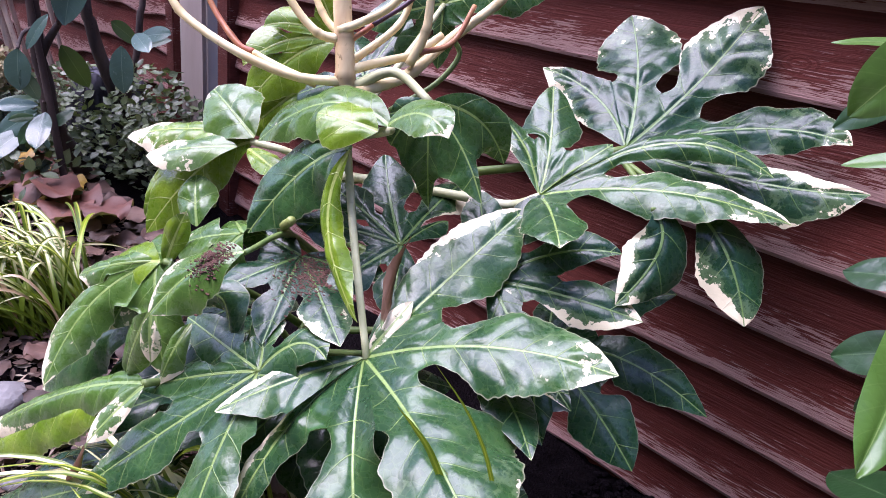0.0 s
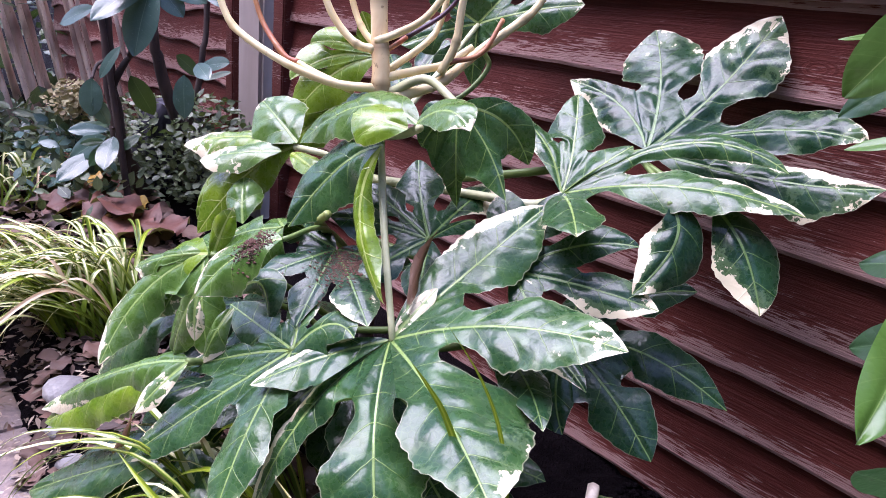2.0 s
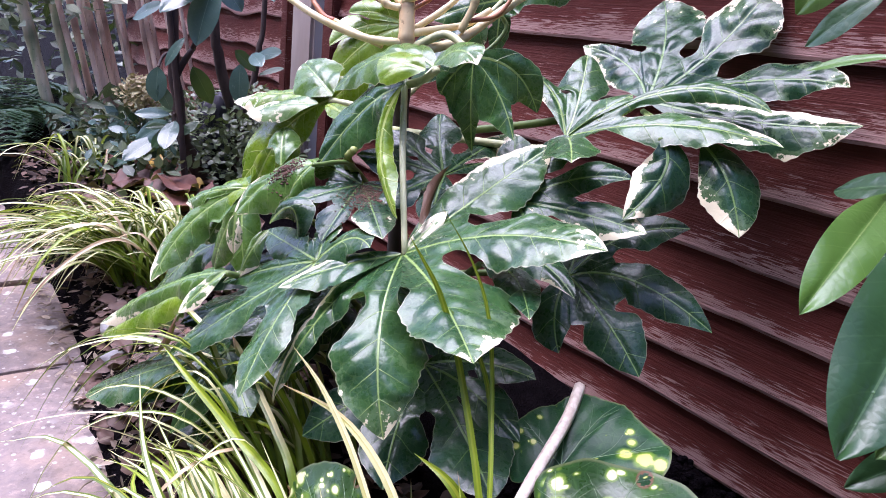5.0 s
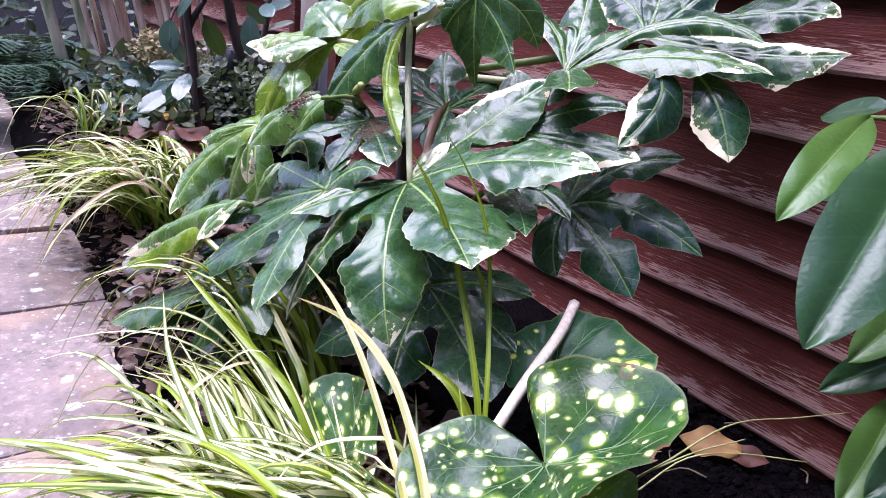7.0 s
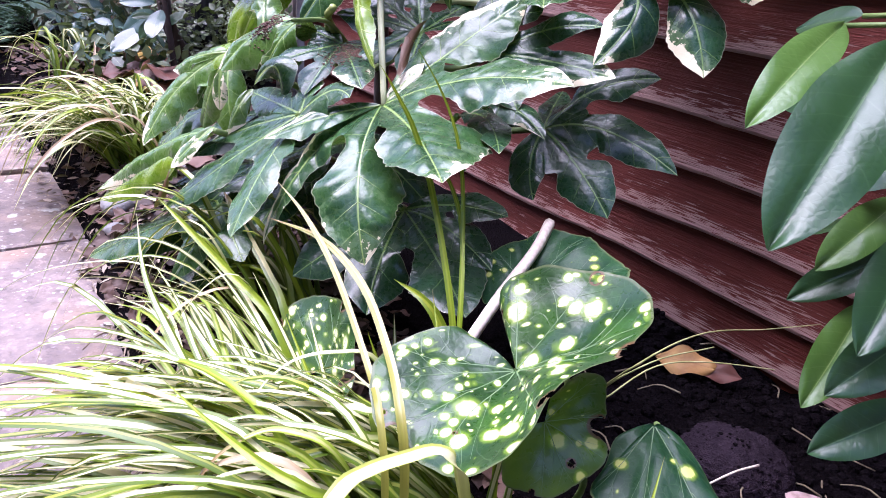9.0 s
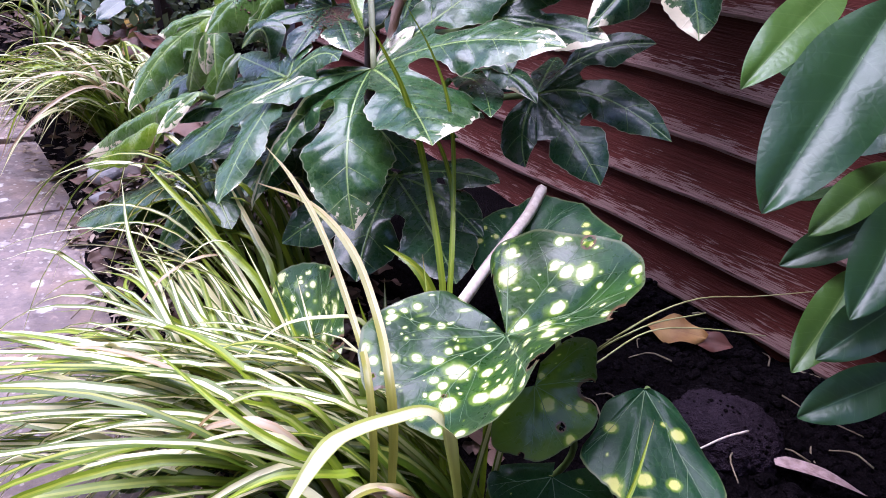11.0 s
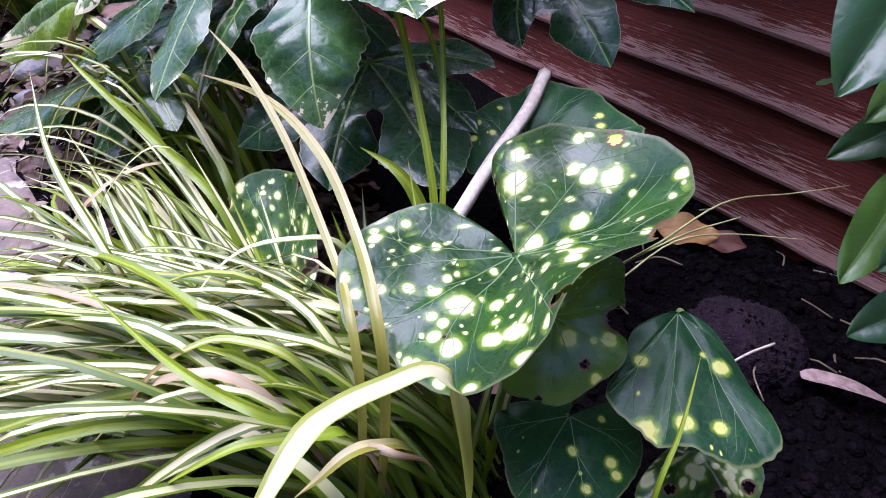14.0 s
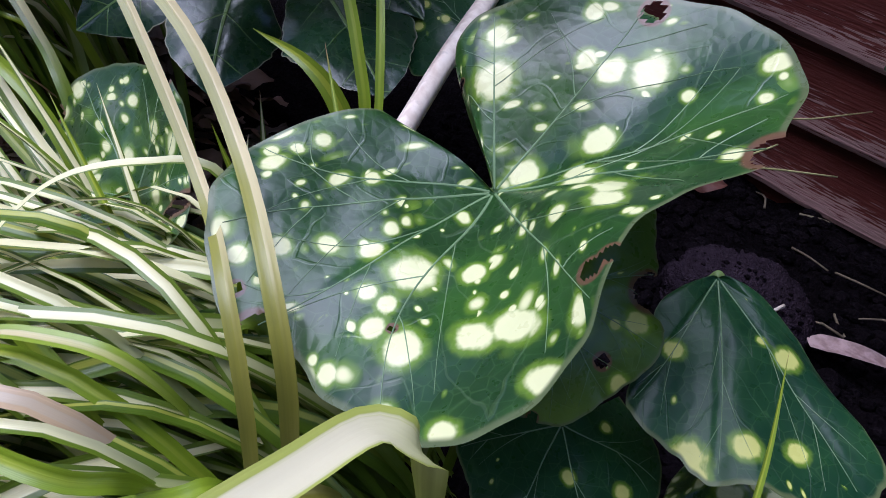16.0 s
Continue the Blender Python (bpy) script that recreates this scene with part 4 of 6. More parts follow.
# young pale leaves
FACE = (0.50, -0.72, 0.45)
lobe((-0.604, 0.354, 0.413), (-0.745, 0.283, 0.385), 0.185, (0.15, -0.35, 0.92), M_YOUNG, 0.80, 0.14, 0.5, -8, 0, 13, "young lobe with a creamy white end", mid=(-0.688, 0.324, 0.406), side=-0.3)
lobe((-0.604, 0.353, 0.410), (-0.705, 0.282, 0.287), 0.20, FACE, M_YOUNG, 0.10, 0.20, 0.3, 0, 0, 14, "yellow-green young lobe", mid=(-0.662, 0.322, 0.366))
lobe((-0.606, 0.357, 0.408), (-0.726, 0.290, 0.298), 0.18, FACE, M_YOUNG, 0.10, 0.26, 0.4, 0, 0, 12, mid=(-0.678, 0.325, 0.372))
lobe((-0.600, 0.352, 0.415), (-0.691, 0.356, 0.446), 0.36, (0.45, -0.65, 0.60), M_PALE, 0.42, 0.10, 0.3, 0, 0, 10)
lobe((-0.600, 0.345, 0.405), (-0.520, 0.335, 0.400), 0.16, (0.35, -0.5, 0.8), M_YOUNG, 0.15, 0.04, 0.3, 0, 0, 9)
lobe((-0.420, 0.373, 0.467), (-0.557, 0.330, 0.424), 0.205, (0.30, -0.50, 0.80), M_PALE, 0.30, 0.36, 0.35, 0, 0, 15, "pale glossy arching lobe", mid=(-0.490, 0.357, 0.473))
lobe((-0.440, 0.350, 0.446), (-0.521, 0.300, 0.349), 0.25, (0.40, -0.55, 0.72), M_MID, 0.24, 0.16, 0.3, 0, 0.1, 16, "glossy green lobe with a brown edge", mid=(-0.485, 0.332, 0.415))
lobe((-0.420, 0.360, 0.464), (-0.478, 0.340, 0.468), 0.44, (0.25, -0.70, 0.65), M_YOUNG, 0.36, 0.10, 0.4, 15, 0, 17, "folded yellow-green lobe with a cream corner")
lobe((-0.420, 0.368, 0.468), (-0.346, 0.366, 0.476), 0.27, (0.30, -0.60, 0.75), M_PALE, 0.60, 0.25, 0.3, 0, 0, 18, "small cream-tipped lobe", mid=(-0.382, 0.369, 0.487))
lobe((-0.436, 0.345, 0.446), (-0.363, 0.305, 0.328), 0.080, (0.65, -0.65, 0.30), M_YOUNG, 0.20, 0.10, 0.9, 45, 0, 19, "hanging folded yellow-green lobe", mid=(-0.428, 0.320, 0.385), broad=0.7)
lobe((-0.612, 0.340, 0.404), (-0.690, 0.280, 0.380), 0.24, (0.25, -0.55, 0.75), M_PALE, 0.85, 0.10, 0.4, 10, 0, 44, "cream-white lobe under the young leaf")
stalk([(-0.505, 0.39, 0.440), (-0.46, 0.385, 0.450), (-0.420, 0.374, 0.464)], 0.005, 0.004, M_PETIOLE)
stalk([(-0.52, 0.40, 0.40), (-0.57, 0.375, 0.405), (-0.606, 0.353, 0.409)], 0.004, 0.0035, M_PETIOLE)
stalk([(-0.540, 0.36, 0.300), (-0.505, 0.330, 0.352), (-0.480, 0.320, 0.372)], 0.0048, 0.0042, M_PETIOLE_Y)
stalk([(-0.555, 0.37, 0.290), (-0.520, 0.335, 0.348), (-0.498, 0.325, 0.380)], 0.0046, 0.004, M_PETIOLE_Y)

# dark leaves behind the front one, their shade put into the leaf green
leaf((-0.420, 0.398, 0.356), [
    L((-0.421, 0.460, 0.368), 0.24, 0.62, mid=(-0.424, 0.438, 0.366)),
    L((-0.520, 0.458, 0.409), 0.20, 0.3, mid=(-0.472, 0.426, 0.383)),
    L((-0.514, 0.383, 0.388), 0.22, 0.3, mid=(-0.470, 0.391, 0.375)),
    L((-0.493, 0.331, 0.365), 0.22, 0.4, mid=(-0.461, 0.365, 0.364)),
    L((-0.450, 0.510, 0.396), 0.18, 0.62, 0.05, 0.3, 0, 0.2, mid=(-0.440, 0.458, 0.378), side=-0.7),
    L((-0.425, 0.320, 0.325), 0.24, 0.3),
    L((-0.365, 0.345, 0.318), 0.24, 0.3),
], (0.30, -0.45, 0.84), M_DARK_SHADED, 19, "leaf with pale radiating veins, shade put into its dark green", step=0.003, cols=17)
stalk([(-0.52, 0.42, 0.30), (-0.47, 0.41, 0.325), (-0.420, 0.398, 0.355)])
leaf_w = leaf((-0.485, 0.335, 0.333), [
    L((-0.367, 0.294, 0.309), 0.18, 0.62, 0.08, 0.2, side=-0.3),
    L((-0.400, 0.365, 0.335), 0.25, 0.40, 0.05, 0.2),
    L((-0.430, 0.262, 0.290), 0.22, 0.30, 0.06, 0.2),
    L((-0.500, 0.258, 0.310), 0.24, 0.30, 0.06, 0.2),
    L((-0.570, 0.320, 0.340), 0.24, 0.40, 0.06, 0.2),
], (0.25, -0.30, 0.92), M_DARK_SHADED, 21, "dark leaf littered with brown crumbs", step=0.003, cols=17, web=0.5, pucker=0.0012)
littered = [leaf_w]

# left leaf with long lobes
leaf((-0.418, 0.252, 0.274), [
    L((-0.498, 0.129, 0.156), 0.155, 0.48, 0.10, 0.2, mid=(-0.455, 0.192, 0.221), side=-0.15, broad=0.58),
    L((-0.358, 0.154, 0.177), 0.185, 0.56, 0.12, 0.2, mid=(-0.392, 0.198, 0.225), broad=0.60),
    L((-0.368, 0.281, 0.301), 0.30, 0.40, 0.10, 0.3, mid=(-0.402, 0.277, 0.300)),
    L((-0.481, 0.293, 0.302), 0.22, 0.50, 0.05, 0.3, mid=(-0.441, 0.270, 0.292), side=-0.7),
    L((-0.534, 0.247, 0.272), 0.20, 0.36, 0.02, 0.3, mid=(-0.465, 0.249, 0.274)),
    L((-0.520, 0.194, 0.222), 0.14, 0.40, 0.04, 0.3, mid=(-0.468, 0.226, 0.252), side=-0.4),
], None, M_MID, 23, "long-lobed dark leaf catching grey sky light", step=0.0026, cols=21, web=0.36, pucker=0.0012,
    sinus=((-0.427, 0.204, 0.229), (-0.475, 0.206, 0.231), (-0.376, 0.226, 0.248)))
stalk([(-0.52, 0.40, 0.22), (-0.48, 0.33, 0.250), (-0.418, 0.252, 0.273)])

# curled leaves at the outer edge
littered.append(lobe((-0.460, 0.262, 0.362), (-0.505, 0.200, 0.300), 0.30, (0.20, -0.40, 0.90), M_PALE, 0.50, 0.16, 0.45, -10, 0.05, 25, "light green lobe with brown crumbs in its fold", mid=(-0.485, 0.232, 0.342), side=-0.3))
lobe((-0.502, 0.200, 0.304), (-0.530, 0.188, 0.234), 0.24, FACE, M_PALE, 0.30, 0.14, 0.5, 15, 0, 26, "pendant folded lobe")
lobe((-0.498, 0.200, 0.304), (-0.492, 0.195, 0.262), 0.24, FACE, M_PALE, 0.95, 0.12, 0.4, 0, 0, 23, "cream-white folded lobe")
lobe((-0.590, 0.244, 0.306), (-0.606, 0.142, 0.197), 0.17, (0.40, -0.62, 0.65), M_PALE, 0.52, 0.16, 0.5, 0, 0, 28, "yellow-green lobe with a cream tip", wings=True, mid=(-0.618, 0.192, 0.262), side=-0.3)
lobe((-0.585, 0.246, 0.308), (-0.655, 0.215, 0.276), 0.42, (0.25, -0.62, 0.72), M_YOUNG, 0.46, 0.14, 0.6, 0, 0, 27, "crumpled lobe with a cream patch")
lobe((-0.590, 0.262, 0.312), (-0.700, 0.215, 0.252), 0.24, (0.20, -0.45, 0.85), M_PALE, 0.52, 0.16, 0.5, 10, 0, 45, "pale lobe with a cream edge", wings=True)
lobe((-0.594, 0.254, 0.297), (-0.578, 0.270, 0.356), 0.20, (0.55, -0.70, 0.35), M_YOUNG, 0.30, 0.12, 0.4, 25, 0, 24, "upturned folded yellow-green lobe")
lobe((-0.522, 0.296, 0.350), (-0.596, 0.268, 0.316), 0.36, (0.25, -0.50, 0.80), M_PALE, 0.46, 0.12, 0.4, 0, 0, 33, "pale lobe with grey-green patches", wings=True)
lobe((-0.600, 0.290, 0.330), (-0.640, 0.310, 0.370), 0.36, (0.35, -0.60, 0.70), M_PALE, 0.40, 0.12, 0.4, 0, 0, 34)
lobe((-0.500, 0.192, 0.240), (-0.667, 0.098, 0.127), 0.13, (0.10, -0.45, 0.88), M_PALE, 0.46, 0.22, 1.2, 0, 0, 30, "inrolled pale green lobe", mid=(-0.578, 0.150, 0.202), side=0.35, broad=0.55)
lobe((-0.500, 0.190, 0.236), (-0.655, 0.098, 0.118), 0.13, (0.15, -0.70, 0.65), M_YOUNG, 0.26, 0.10, 0.4, 0, 0, 46, mid=(-0.576, 0.142, 0.184))
lobe((-0.485, 0.186, 0.248), (-0.495, 0.141, 0.204), 0.20, (0.30, -0.45, 0.85), M_PALE, 0.92, 0.08, 0.3, 0, 0.1, 31, "narrow cream-white lobe")
lobe((-0.494, 0.142, 0.205), (-0.520, 0.129, 0.152), 0.10, (0.3, -0.7, 0.6), M_DARK_SHADED, 0.2, 0.10, 1.0, 90, 2.6, 51, "shrivelled black-brown leaf tip")
lobe((-0.600, 0.250, 0.250), (-0.690, 0.160, 0.140), 0.22, (0.15, -0.45, 0.88), M_MID, 0.40, 0.2, 0.4, 0, 0.1, 32)
lobe((-0.530, 0.248, 0.280), (-0.474, 0.256, 0.258), 0.26, (0.30, -0.75, 0.55), M_MID, 0.40, 0.25, 0.9, 40, 0.3, 36, "hooked lobe with a scorched rim", mid=(-0.492, 0.258, 0.306), side=-0.8)
lobe((-0.505, 0.238, 0.282), (-0.502, 0.205, 0.232), 0.22, FACE, M_PALE, 0.62, 0.25, 0.5, 30, 0.6, 35, "curled withered lobe with a brown edge")
stalk([(-0.53, 0.40, 0.30), (-0.50, 0.33, 0.35), (-0.461, 0.264, 0.360)], 0.0032, 0.0024)
stalk([(-0.53, 0.40, 0.20), (-0.57, 0.33, 0.26), (-0.588, 0.250, 0.305)])
stalk([(-0.52, 0.40, 0.15), (-0.53, 0.28, 0.20), (-0.500, 0.192, 0.239)])
leaf((-0.478, 0.186, 0.161), [
    L((-0.636, 0.075, 0.054), 0.165, 0.40, 0.12, 0.3, mid=(-0.552, 0.132, 0.116), broad=0.58),
    L((-0.468, 0.125, 0.085), 0.24, 0.36, 0.12, 0.3, mid=(-0.473, 0.160, 0.131)),
    L((-0.395, 0.180, 0.130), 0.24, 0.34, 0.10, 0.3),
    L((-0.545, 0.200, 0.150), 0.20, 0.34, 0.10, 0.3),
], (0.15, -0.35, 0.92), M_MID, 31, "low leaf of long green lobes", step=0.003, cols=17, pucker=0.0012)
stalk([(-0.52, 0.38, 0.10), (-0.51, 0.27, 0.13), (-0.478, 0.187, 0.160)])

# leaves deep in the shrub, coloured dark to stand for the shade there
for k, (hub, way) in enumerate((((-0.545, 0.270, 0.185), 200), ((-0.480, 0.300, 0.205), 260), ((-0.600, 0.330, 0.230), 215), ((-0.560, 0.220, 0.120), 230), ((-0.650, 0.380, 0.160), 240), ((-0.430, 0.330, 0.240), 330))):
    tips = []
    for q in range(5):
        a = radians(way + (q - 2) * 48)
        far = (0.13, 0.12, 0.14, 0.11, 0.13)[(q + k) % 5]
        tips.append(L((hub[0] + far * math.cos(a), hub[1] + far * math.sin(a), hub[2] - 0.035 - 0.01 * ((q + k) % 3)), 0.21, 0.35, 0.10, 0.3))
    leaf(hub, tips, (0.15, -0.25, 0.95), M_DARK_SHADED, 60 + k, "leaf deep in the shrub, shade put into its dark green", step=0.005, cols=11, web=0.34)
    stalk([(-0.515, 0.42, hub[2] - 0.08), ((hub[0] - 0.58) / 2, (hub[1] + 0.42) / 2, hub[2] - 0.03), hub])

# low leaves on the shaded side, with that shade in their green
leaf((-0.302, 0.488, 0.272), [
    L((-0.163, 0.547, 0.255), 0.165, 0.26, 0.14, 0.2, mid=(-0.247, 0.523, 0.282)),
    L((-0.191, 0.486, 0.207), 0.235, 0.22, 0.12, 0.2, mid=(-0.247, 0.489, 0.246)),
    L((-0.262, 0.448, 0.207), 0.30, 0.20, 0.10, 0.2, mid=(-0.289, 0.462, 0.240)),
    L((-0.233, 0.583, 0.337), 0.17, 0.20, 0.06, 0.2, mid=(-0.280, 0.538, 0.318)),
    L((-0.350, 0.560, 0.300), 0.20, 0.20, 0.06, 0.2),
], None, M_DARK_SHADED, 33, "leaf against the fence, shade put into its deep green", step=0.003, cols=17, pucker=0.0012, sinus=((-0.246, 0.503, 0.257), (-0.268, 0.466, 0.231)))
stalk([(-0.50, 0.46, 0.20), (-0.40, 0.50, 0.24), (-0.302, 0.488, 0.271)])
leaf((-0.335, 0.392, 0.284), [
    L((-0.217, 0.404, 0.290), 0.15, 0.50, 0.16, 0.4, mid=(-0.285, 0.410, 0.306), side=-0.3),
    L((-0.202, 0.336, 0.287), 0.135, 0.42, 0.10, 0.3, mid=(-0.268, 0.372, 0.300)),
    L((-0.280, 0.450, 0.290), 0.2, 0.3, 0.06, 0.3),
], (0.35, -0.35, 0.86), M_DARK_SHADED, 35, "small dark leaf with two curved tips", step=0.003, cols=17, web=0.3)
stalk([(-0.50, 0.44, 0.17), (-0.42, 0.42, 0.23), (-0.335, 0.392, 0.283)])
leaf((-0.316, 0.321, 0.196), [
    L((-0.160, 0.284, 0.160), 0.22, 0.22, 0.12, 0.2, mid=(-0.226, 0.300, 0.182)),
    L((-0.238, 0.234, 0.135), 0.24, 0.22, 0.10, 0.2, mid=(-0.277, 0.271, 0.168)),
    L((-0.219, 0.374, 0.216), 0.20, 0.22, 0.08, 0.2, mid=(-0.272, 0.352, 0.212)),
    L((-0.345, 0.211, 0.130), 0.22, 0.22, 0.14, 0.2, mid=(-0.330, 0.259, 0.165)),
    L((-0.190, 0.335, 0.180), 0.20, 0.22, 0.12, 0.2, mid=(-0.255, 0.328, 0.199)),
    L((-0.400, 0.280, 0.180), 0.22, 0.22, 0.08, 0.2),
], (0.35, -0.30, 0.88), M_DARK_SHADED, 37, "leaf low in the shrub, shade put into its deep green", step=0.003, cols=17, pucker=0.0012, web=0.42)
stalk([(-0.50, 0.43, 0.10), (-0.40, 0.37, 0.16), (-0.316, 0.321, 0.195)])

# leaves behind the flower stems
leaf((-0.638, 0.478, 0.508), [
    L((-0.682, 0.392, 0.430), 0.26, 0.22, 0.12, 0.3, mid=(-0.664, 0.434, 0.482)),
    L((-0.690, 0.390, 0.470), 0.26, 0.22, 0.10, 0.3, mid=(-0.672, 0.432, 0.500)),
    L((-0.684, 0.412, 0.514), 0.28, 0.22, 0.06, 0.3, mid=(-0.668, 0.446, 0.518)),
    L((-0.652, 0.460, 0.556), 0.26, 0.22, 0.06, 0.3),
], (0.60, -0.65, 0.45), M_YOUNG, 39, "back-lit yellow-green leaf behind the stem", step=0.003, cols=17, web=0.55, pucker=0.0007)
lobe((-0.655, 0.438, 0.448), (-0.690, 0.395, 0.396), 0.36, (0.6, -0.65, 0.45), M_YOUNG, 0.2, 0.1, 0.3, 0, 0, 40)
leaf((-0.606, 0.605, 0.556), [
    L((-0.480, 0.652, 0.590), 0.20, 0.52, 0.12, 0.3),
    L((-0.560, 0.660, 0.640), 0.22, 0.45, 0.06, 0.3),
    L((-0.672, 0.536, 0.520), 0.22, 0.45, 0.10, 0.3),
    L((-0.640, 0.566, 0.474), 0.22, 0.60, 0.10, 0.3, side=0.5),
    L((-0.600, 0.600, 0.480), 0.20, 0.50, 0.14, 0.3),
    L((-0.660, 0.560, 0.590), 0.22, 0.40, 0.06, 0.3),
], (0.55, -0.70, 0.45), M_MID, 41, "leaf with pale margins behind the flower stems", step=0.003, cols=17, web=0.4)
leaf((-0.690, 0.560, 0.455), [
    L((-0.800, 0.500, 0.400), 0.24, 0.40, 0.12, 0.3),
    L((-0.640, 0.500, 0.430), 0.24, 0.40, 0.10, 0.3),
    L((-0.700, 0.640, 0.530), 0.24, 0.40, 0.06, 0.3),
    L((-0.780, 0.600, 0.500), 0.24, 0.40, 0.06, 0.3),
], (0.40, -0.60, 0.70), M_DARK_SHADED, 43, "bluish leaf in the shade of the stems")
stalk([(-0.560, 0.43, 0.40), (-0.60, 0.46, 0.47), (-0.638, 0.478, 0.506)])
stalk([(-0.560, 0.43, 0.42), (-0.58, 0.53, 0.50), (-0.606, 0.605, 0.554)], 0.004, 0.003, M_PETIOLE)


def nearer(points, k=0.894):
    return [(x * k, y * k, 0.59 + (z - 0.59) * k) for x, y, z in points]


# trunk and pale flower stems
part("trunk", tube([(-0.610, 0.47, -0.03), (-0.610, 0.47, 0.2), (-0.585, 0.445, 0.37), (-0.522, 0.400, 0.462)], 0.0105, 0.0095, 24, 12, (0.5, 0.7, 0.85), 0.12), M_BARK, fatsia, "dark lower stem of the shrub")
part("stem", tube([(-0.530, 0.402, 0.452), (-0.514, 0.395, 0.487), (-0.535, 0.402, 0.56), (-0.560, 0.41, 0.68)], 0.0100, 0.0075, 30, 14, (0.10, 0.22, 0.34, 0.52, 0.70), 0.12), M_TRUNK, fatsia, "tan woody stem with leaf scars")


def flower_stem(pts, r0, r1, material, knots):
    stalk(nearer(pts), r0 * 0.62, r1 * 0.62, material, "flower_stem", n=18, nodes=knots, swell=0.2)


flower_stem([(-0.575, 0.435, 0.473), (-0.605, 0.400, 0.474), (-0.647, 0.366, 0.488), (-0.699, 0.338, 0.512), (-0.728, 0.328, 0.536), (-0.76, 0.32, 0.60)], 0.0075, 0.0055, M_FLOWERSTEM, (0.38, 0.72))
flower_stem([(-0.596, 0.421, 0.467), (-0.632, 0.390, 0.482), (-0.650, 0.380, 0.490)], 0.0065, 0.0055, M_FLOWERSTEM, (0.9,))
flower_stem([(-0.650, 0.380, 0.490), (-0.668, 0.371, 0.497), (-0.709, 0.365, 0.529), (-0.73, 0.36, 0.57)], 0.0055, 0.004, M_REDSTEM, (0.4,))
flower_stem([(-0.585, 0.438, 0.514), (-0.603, 0.423, 0.519), (-0.628, 0.408, 0.546), (-0.65, 0.40, 0.59)], 0.0072, 0.0055, M_FLOWERSTEM, (0.3,))
flower_stem([(-0.597, 0.448, 0.518), (-0.615, 0.442, 0.532), (-0.632, 0.438, 0.558), (-0.645, 0.43, 0.61)], 0.006, 0.005, M_FLOWERSTEM, (0.4,))
flower_stem([(-0.586, 0.438, 0.522), (-0.573, 0.457, 0.533), (-0.557, 0.486, 0.555), (-0.54, 0.51, 0.60)], 0.0068, 0.0055, M_FLOWERSTEM, (0.1,))
flower_stem([(-0.579, 0.446, 0.512), (-0.577, 0.475, 0.530)], 0.0045, 0.004, M_REDSTEM, ())
flower_stem([(-0.577, 0.475, 0.530), (-0.566, 0.521, 0.562), (-0.55, 0.55, 0.61)], 0.004, 0.0035, M_DARKSTEM, ())
flower_stem([(-0.574, 0.447, 0.485), (-0.565, 0.484, 0.495), (-0.557, 0.520, 0.505), (-0.550, 0.552, 0.526)], 0.0075, 0.006, M_FLOWERSTEM, (0.8,))
flower_stem([(-0.562, 0.448, 0.464), (-0.547, 0.502, 0.483), (-0.545, 0.554, 0.519), (-0.535, 0.593, 0.549), (-0.528, 0.627, 0.576), (-0.52, 0.65, 0.62)], 0.0092, 0.0065, M_FLOWERSTEM, (0.22, 0.45, 0.7))
flower_stem([(-0.545, 0.502, 0.495), (-0.537, 0.513, 0.528), (-0.540, 0.520, 0.567), (-0.542, 0.53, 0.62)], 0.0075, 0.006, M_FLOWERSTEM, (0.35,))
flower_stem([(-0.539, 0.508, 0.508), (-0.530, 0.548, 0.521), (-0.534, 0.581, 0.560)], 0.0045, 0.004, M_REDSTEM, (0.5,))
flower_stem([(-0.594, 0.463, 0.490), (-0.580, 0.502, 0.522), (-0.578, 0.522, 0.546), (-0.575, 0.53, 0.59)], 0.0065, 0.005, M_FLOWERSTEM, (0.5,))
flower_stem([(-0.553, 0.573, 0.522), (-0.546, 0.578, 0.504), (-0.553, 0.552, 0.472), (-0.567, 0.500, 0.442)], 0.0045, 0.0045, M_PETIOLE_G, ())


# brown crumbs caught on two leaves
def crumbs(holder, spots, spread, count, seed):
    rng = np.random.RandomState(seed)
    tree = BVHTree.FromObject(holder, bpy.context.evaluated_depsgraph_get())
    base = clod_mesh(2)
    co = np.array([v.co[:] for v in base.vertices])
    fs = [tuple(p.vertices) for p in base.polygons]
    verts, faces = [], []
    for k in range(count):
        x, y, z = np.array(spots[k % len(spots)]) + rng.normal(0, spread, 3)
        hit = tree.ray_cast(Vector((x, y, z + 0.08)), Vector((0, 0, -1)), 0.2)[0]
        if hit is None:
            continue
        r = 0.0005 + 0.0012 * rng.uniform(0, 1) ** 3
        o = len(verts)
        verts.extend(co * r * rng.uniform((0.8, 0.5, 0.4), (2.2, 1.0, 0.9)) + np.array(hit))
        faces.extend(tuple(i + o for i in f) for f in fs)
    heap = part("leaf_debris", mesh_from("crumbs", verts, faces), M_CRUMB, holder)
    tagged(heap, "dry brown crumbs", kind="stuff")


# ---- leopard plant ----
leopard = thing("leopard_plant", (-0.07, 0.30, 0.0), "leopard plant with round dark leaves spotted pale yellow", "plant")


def spotted(hub, rim, seed, up, material=M_LEO, label="", **more):
    me = kidney_leaf(hub, rim, seed, up, **more)
    ob = part("leaf", me, material, leopard, label)
    if "mains" in more:
        for vein in leaf_veins(me, more["rings"], more["turns"], more["mains"], 0.00075 if len(more["mains"]) > 5 else 0.0005, seed):
            part("vein", vein, M_LEOVEIN, ob)
    return ob


def leo_stalk(points, r=0.003, material=M_PETIOLE_G):
    return part("petiole", tube(points, r, r * 0.8), material, leopard)


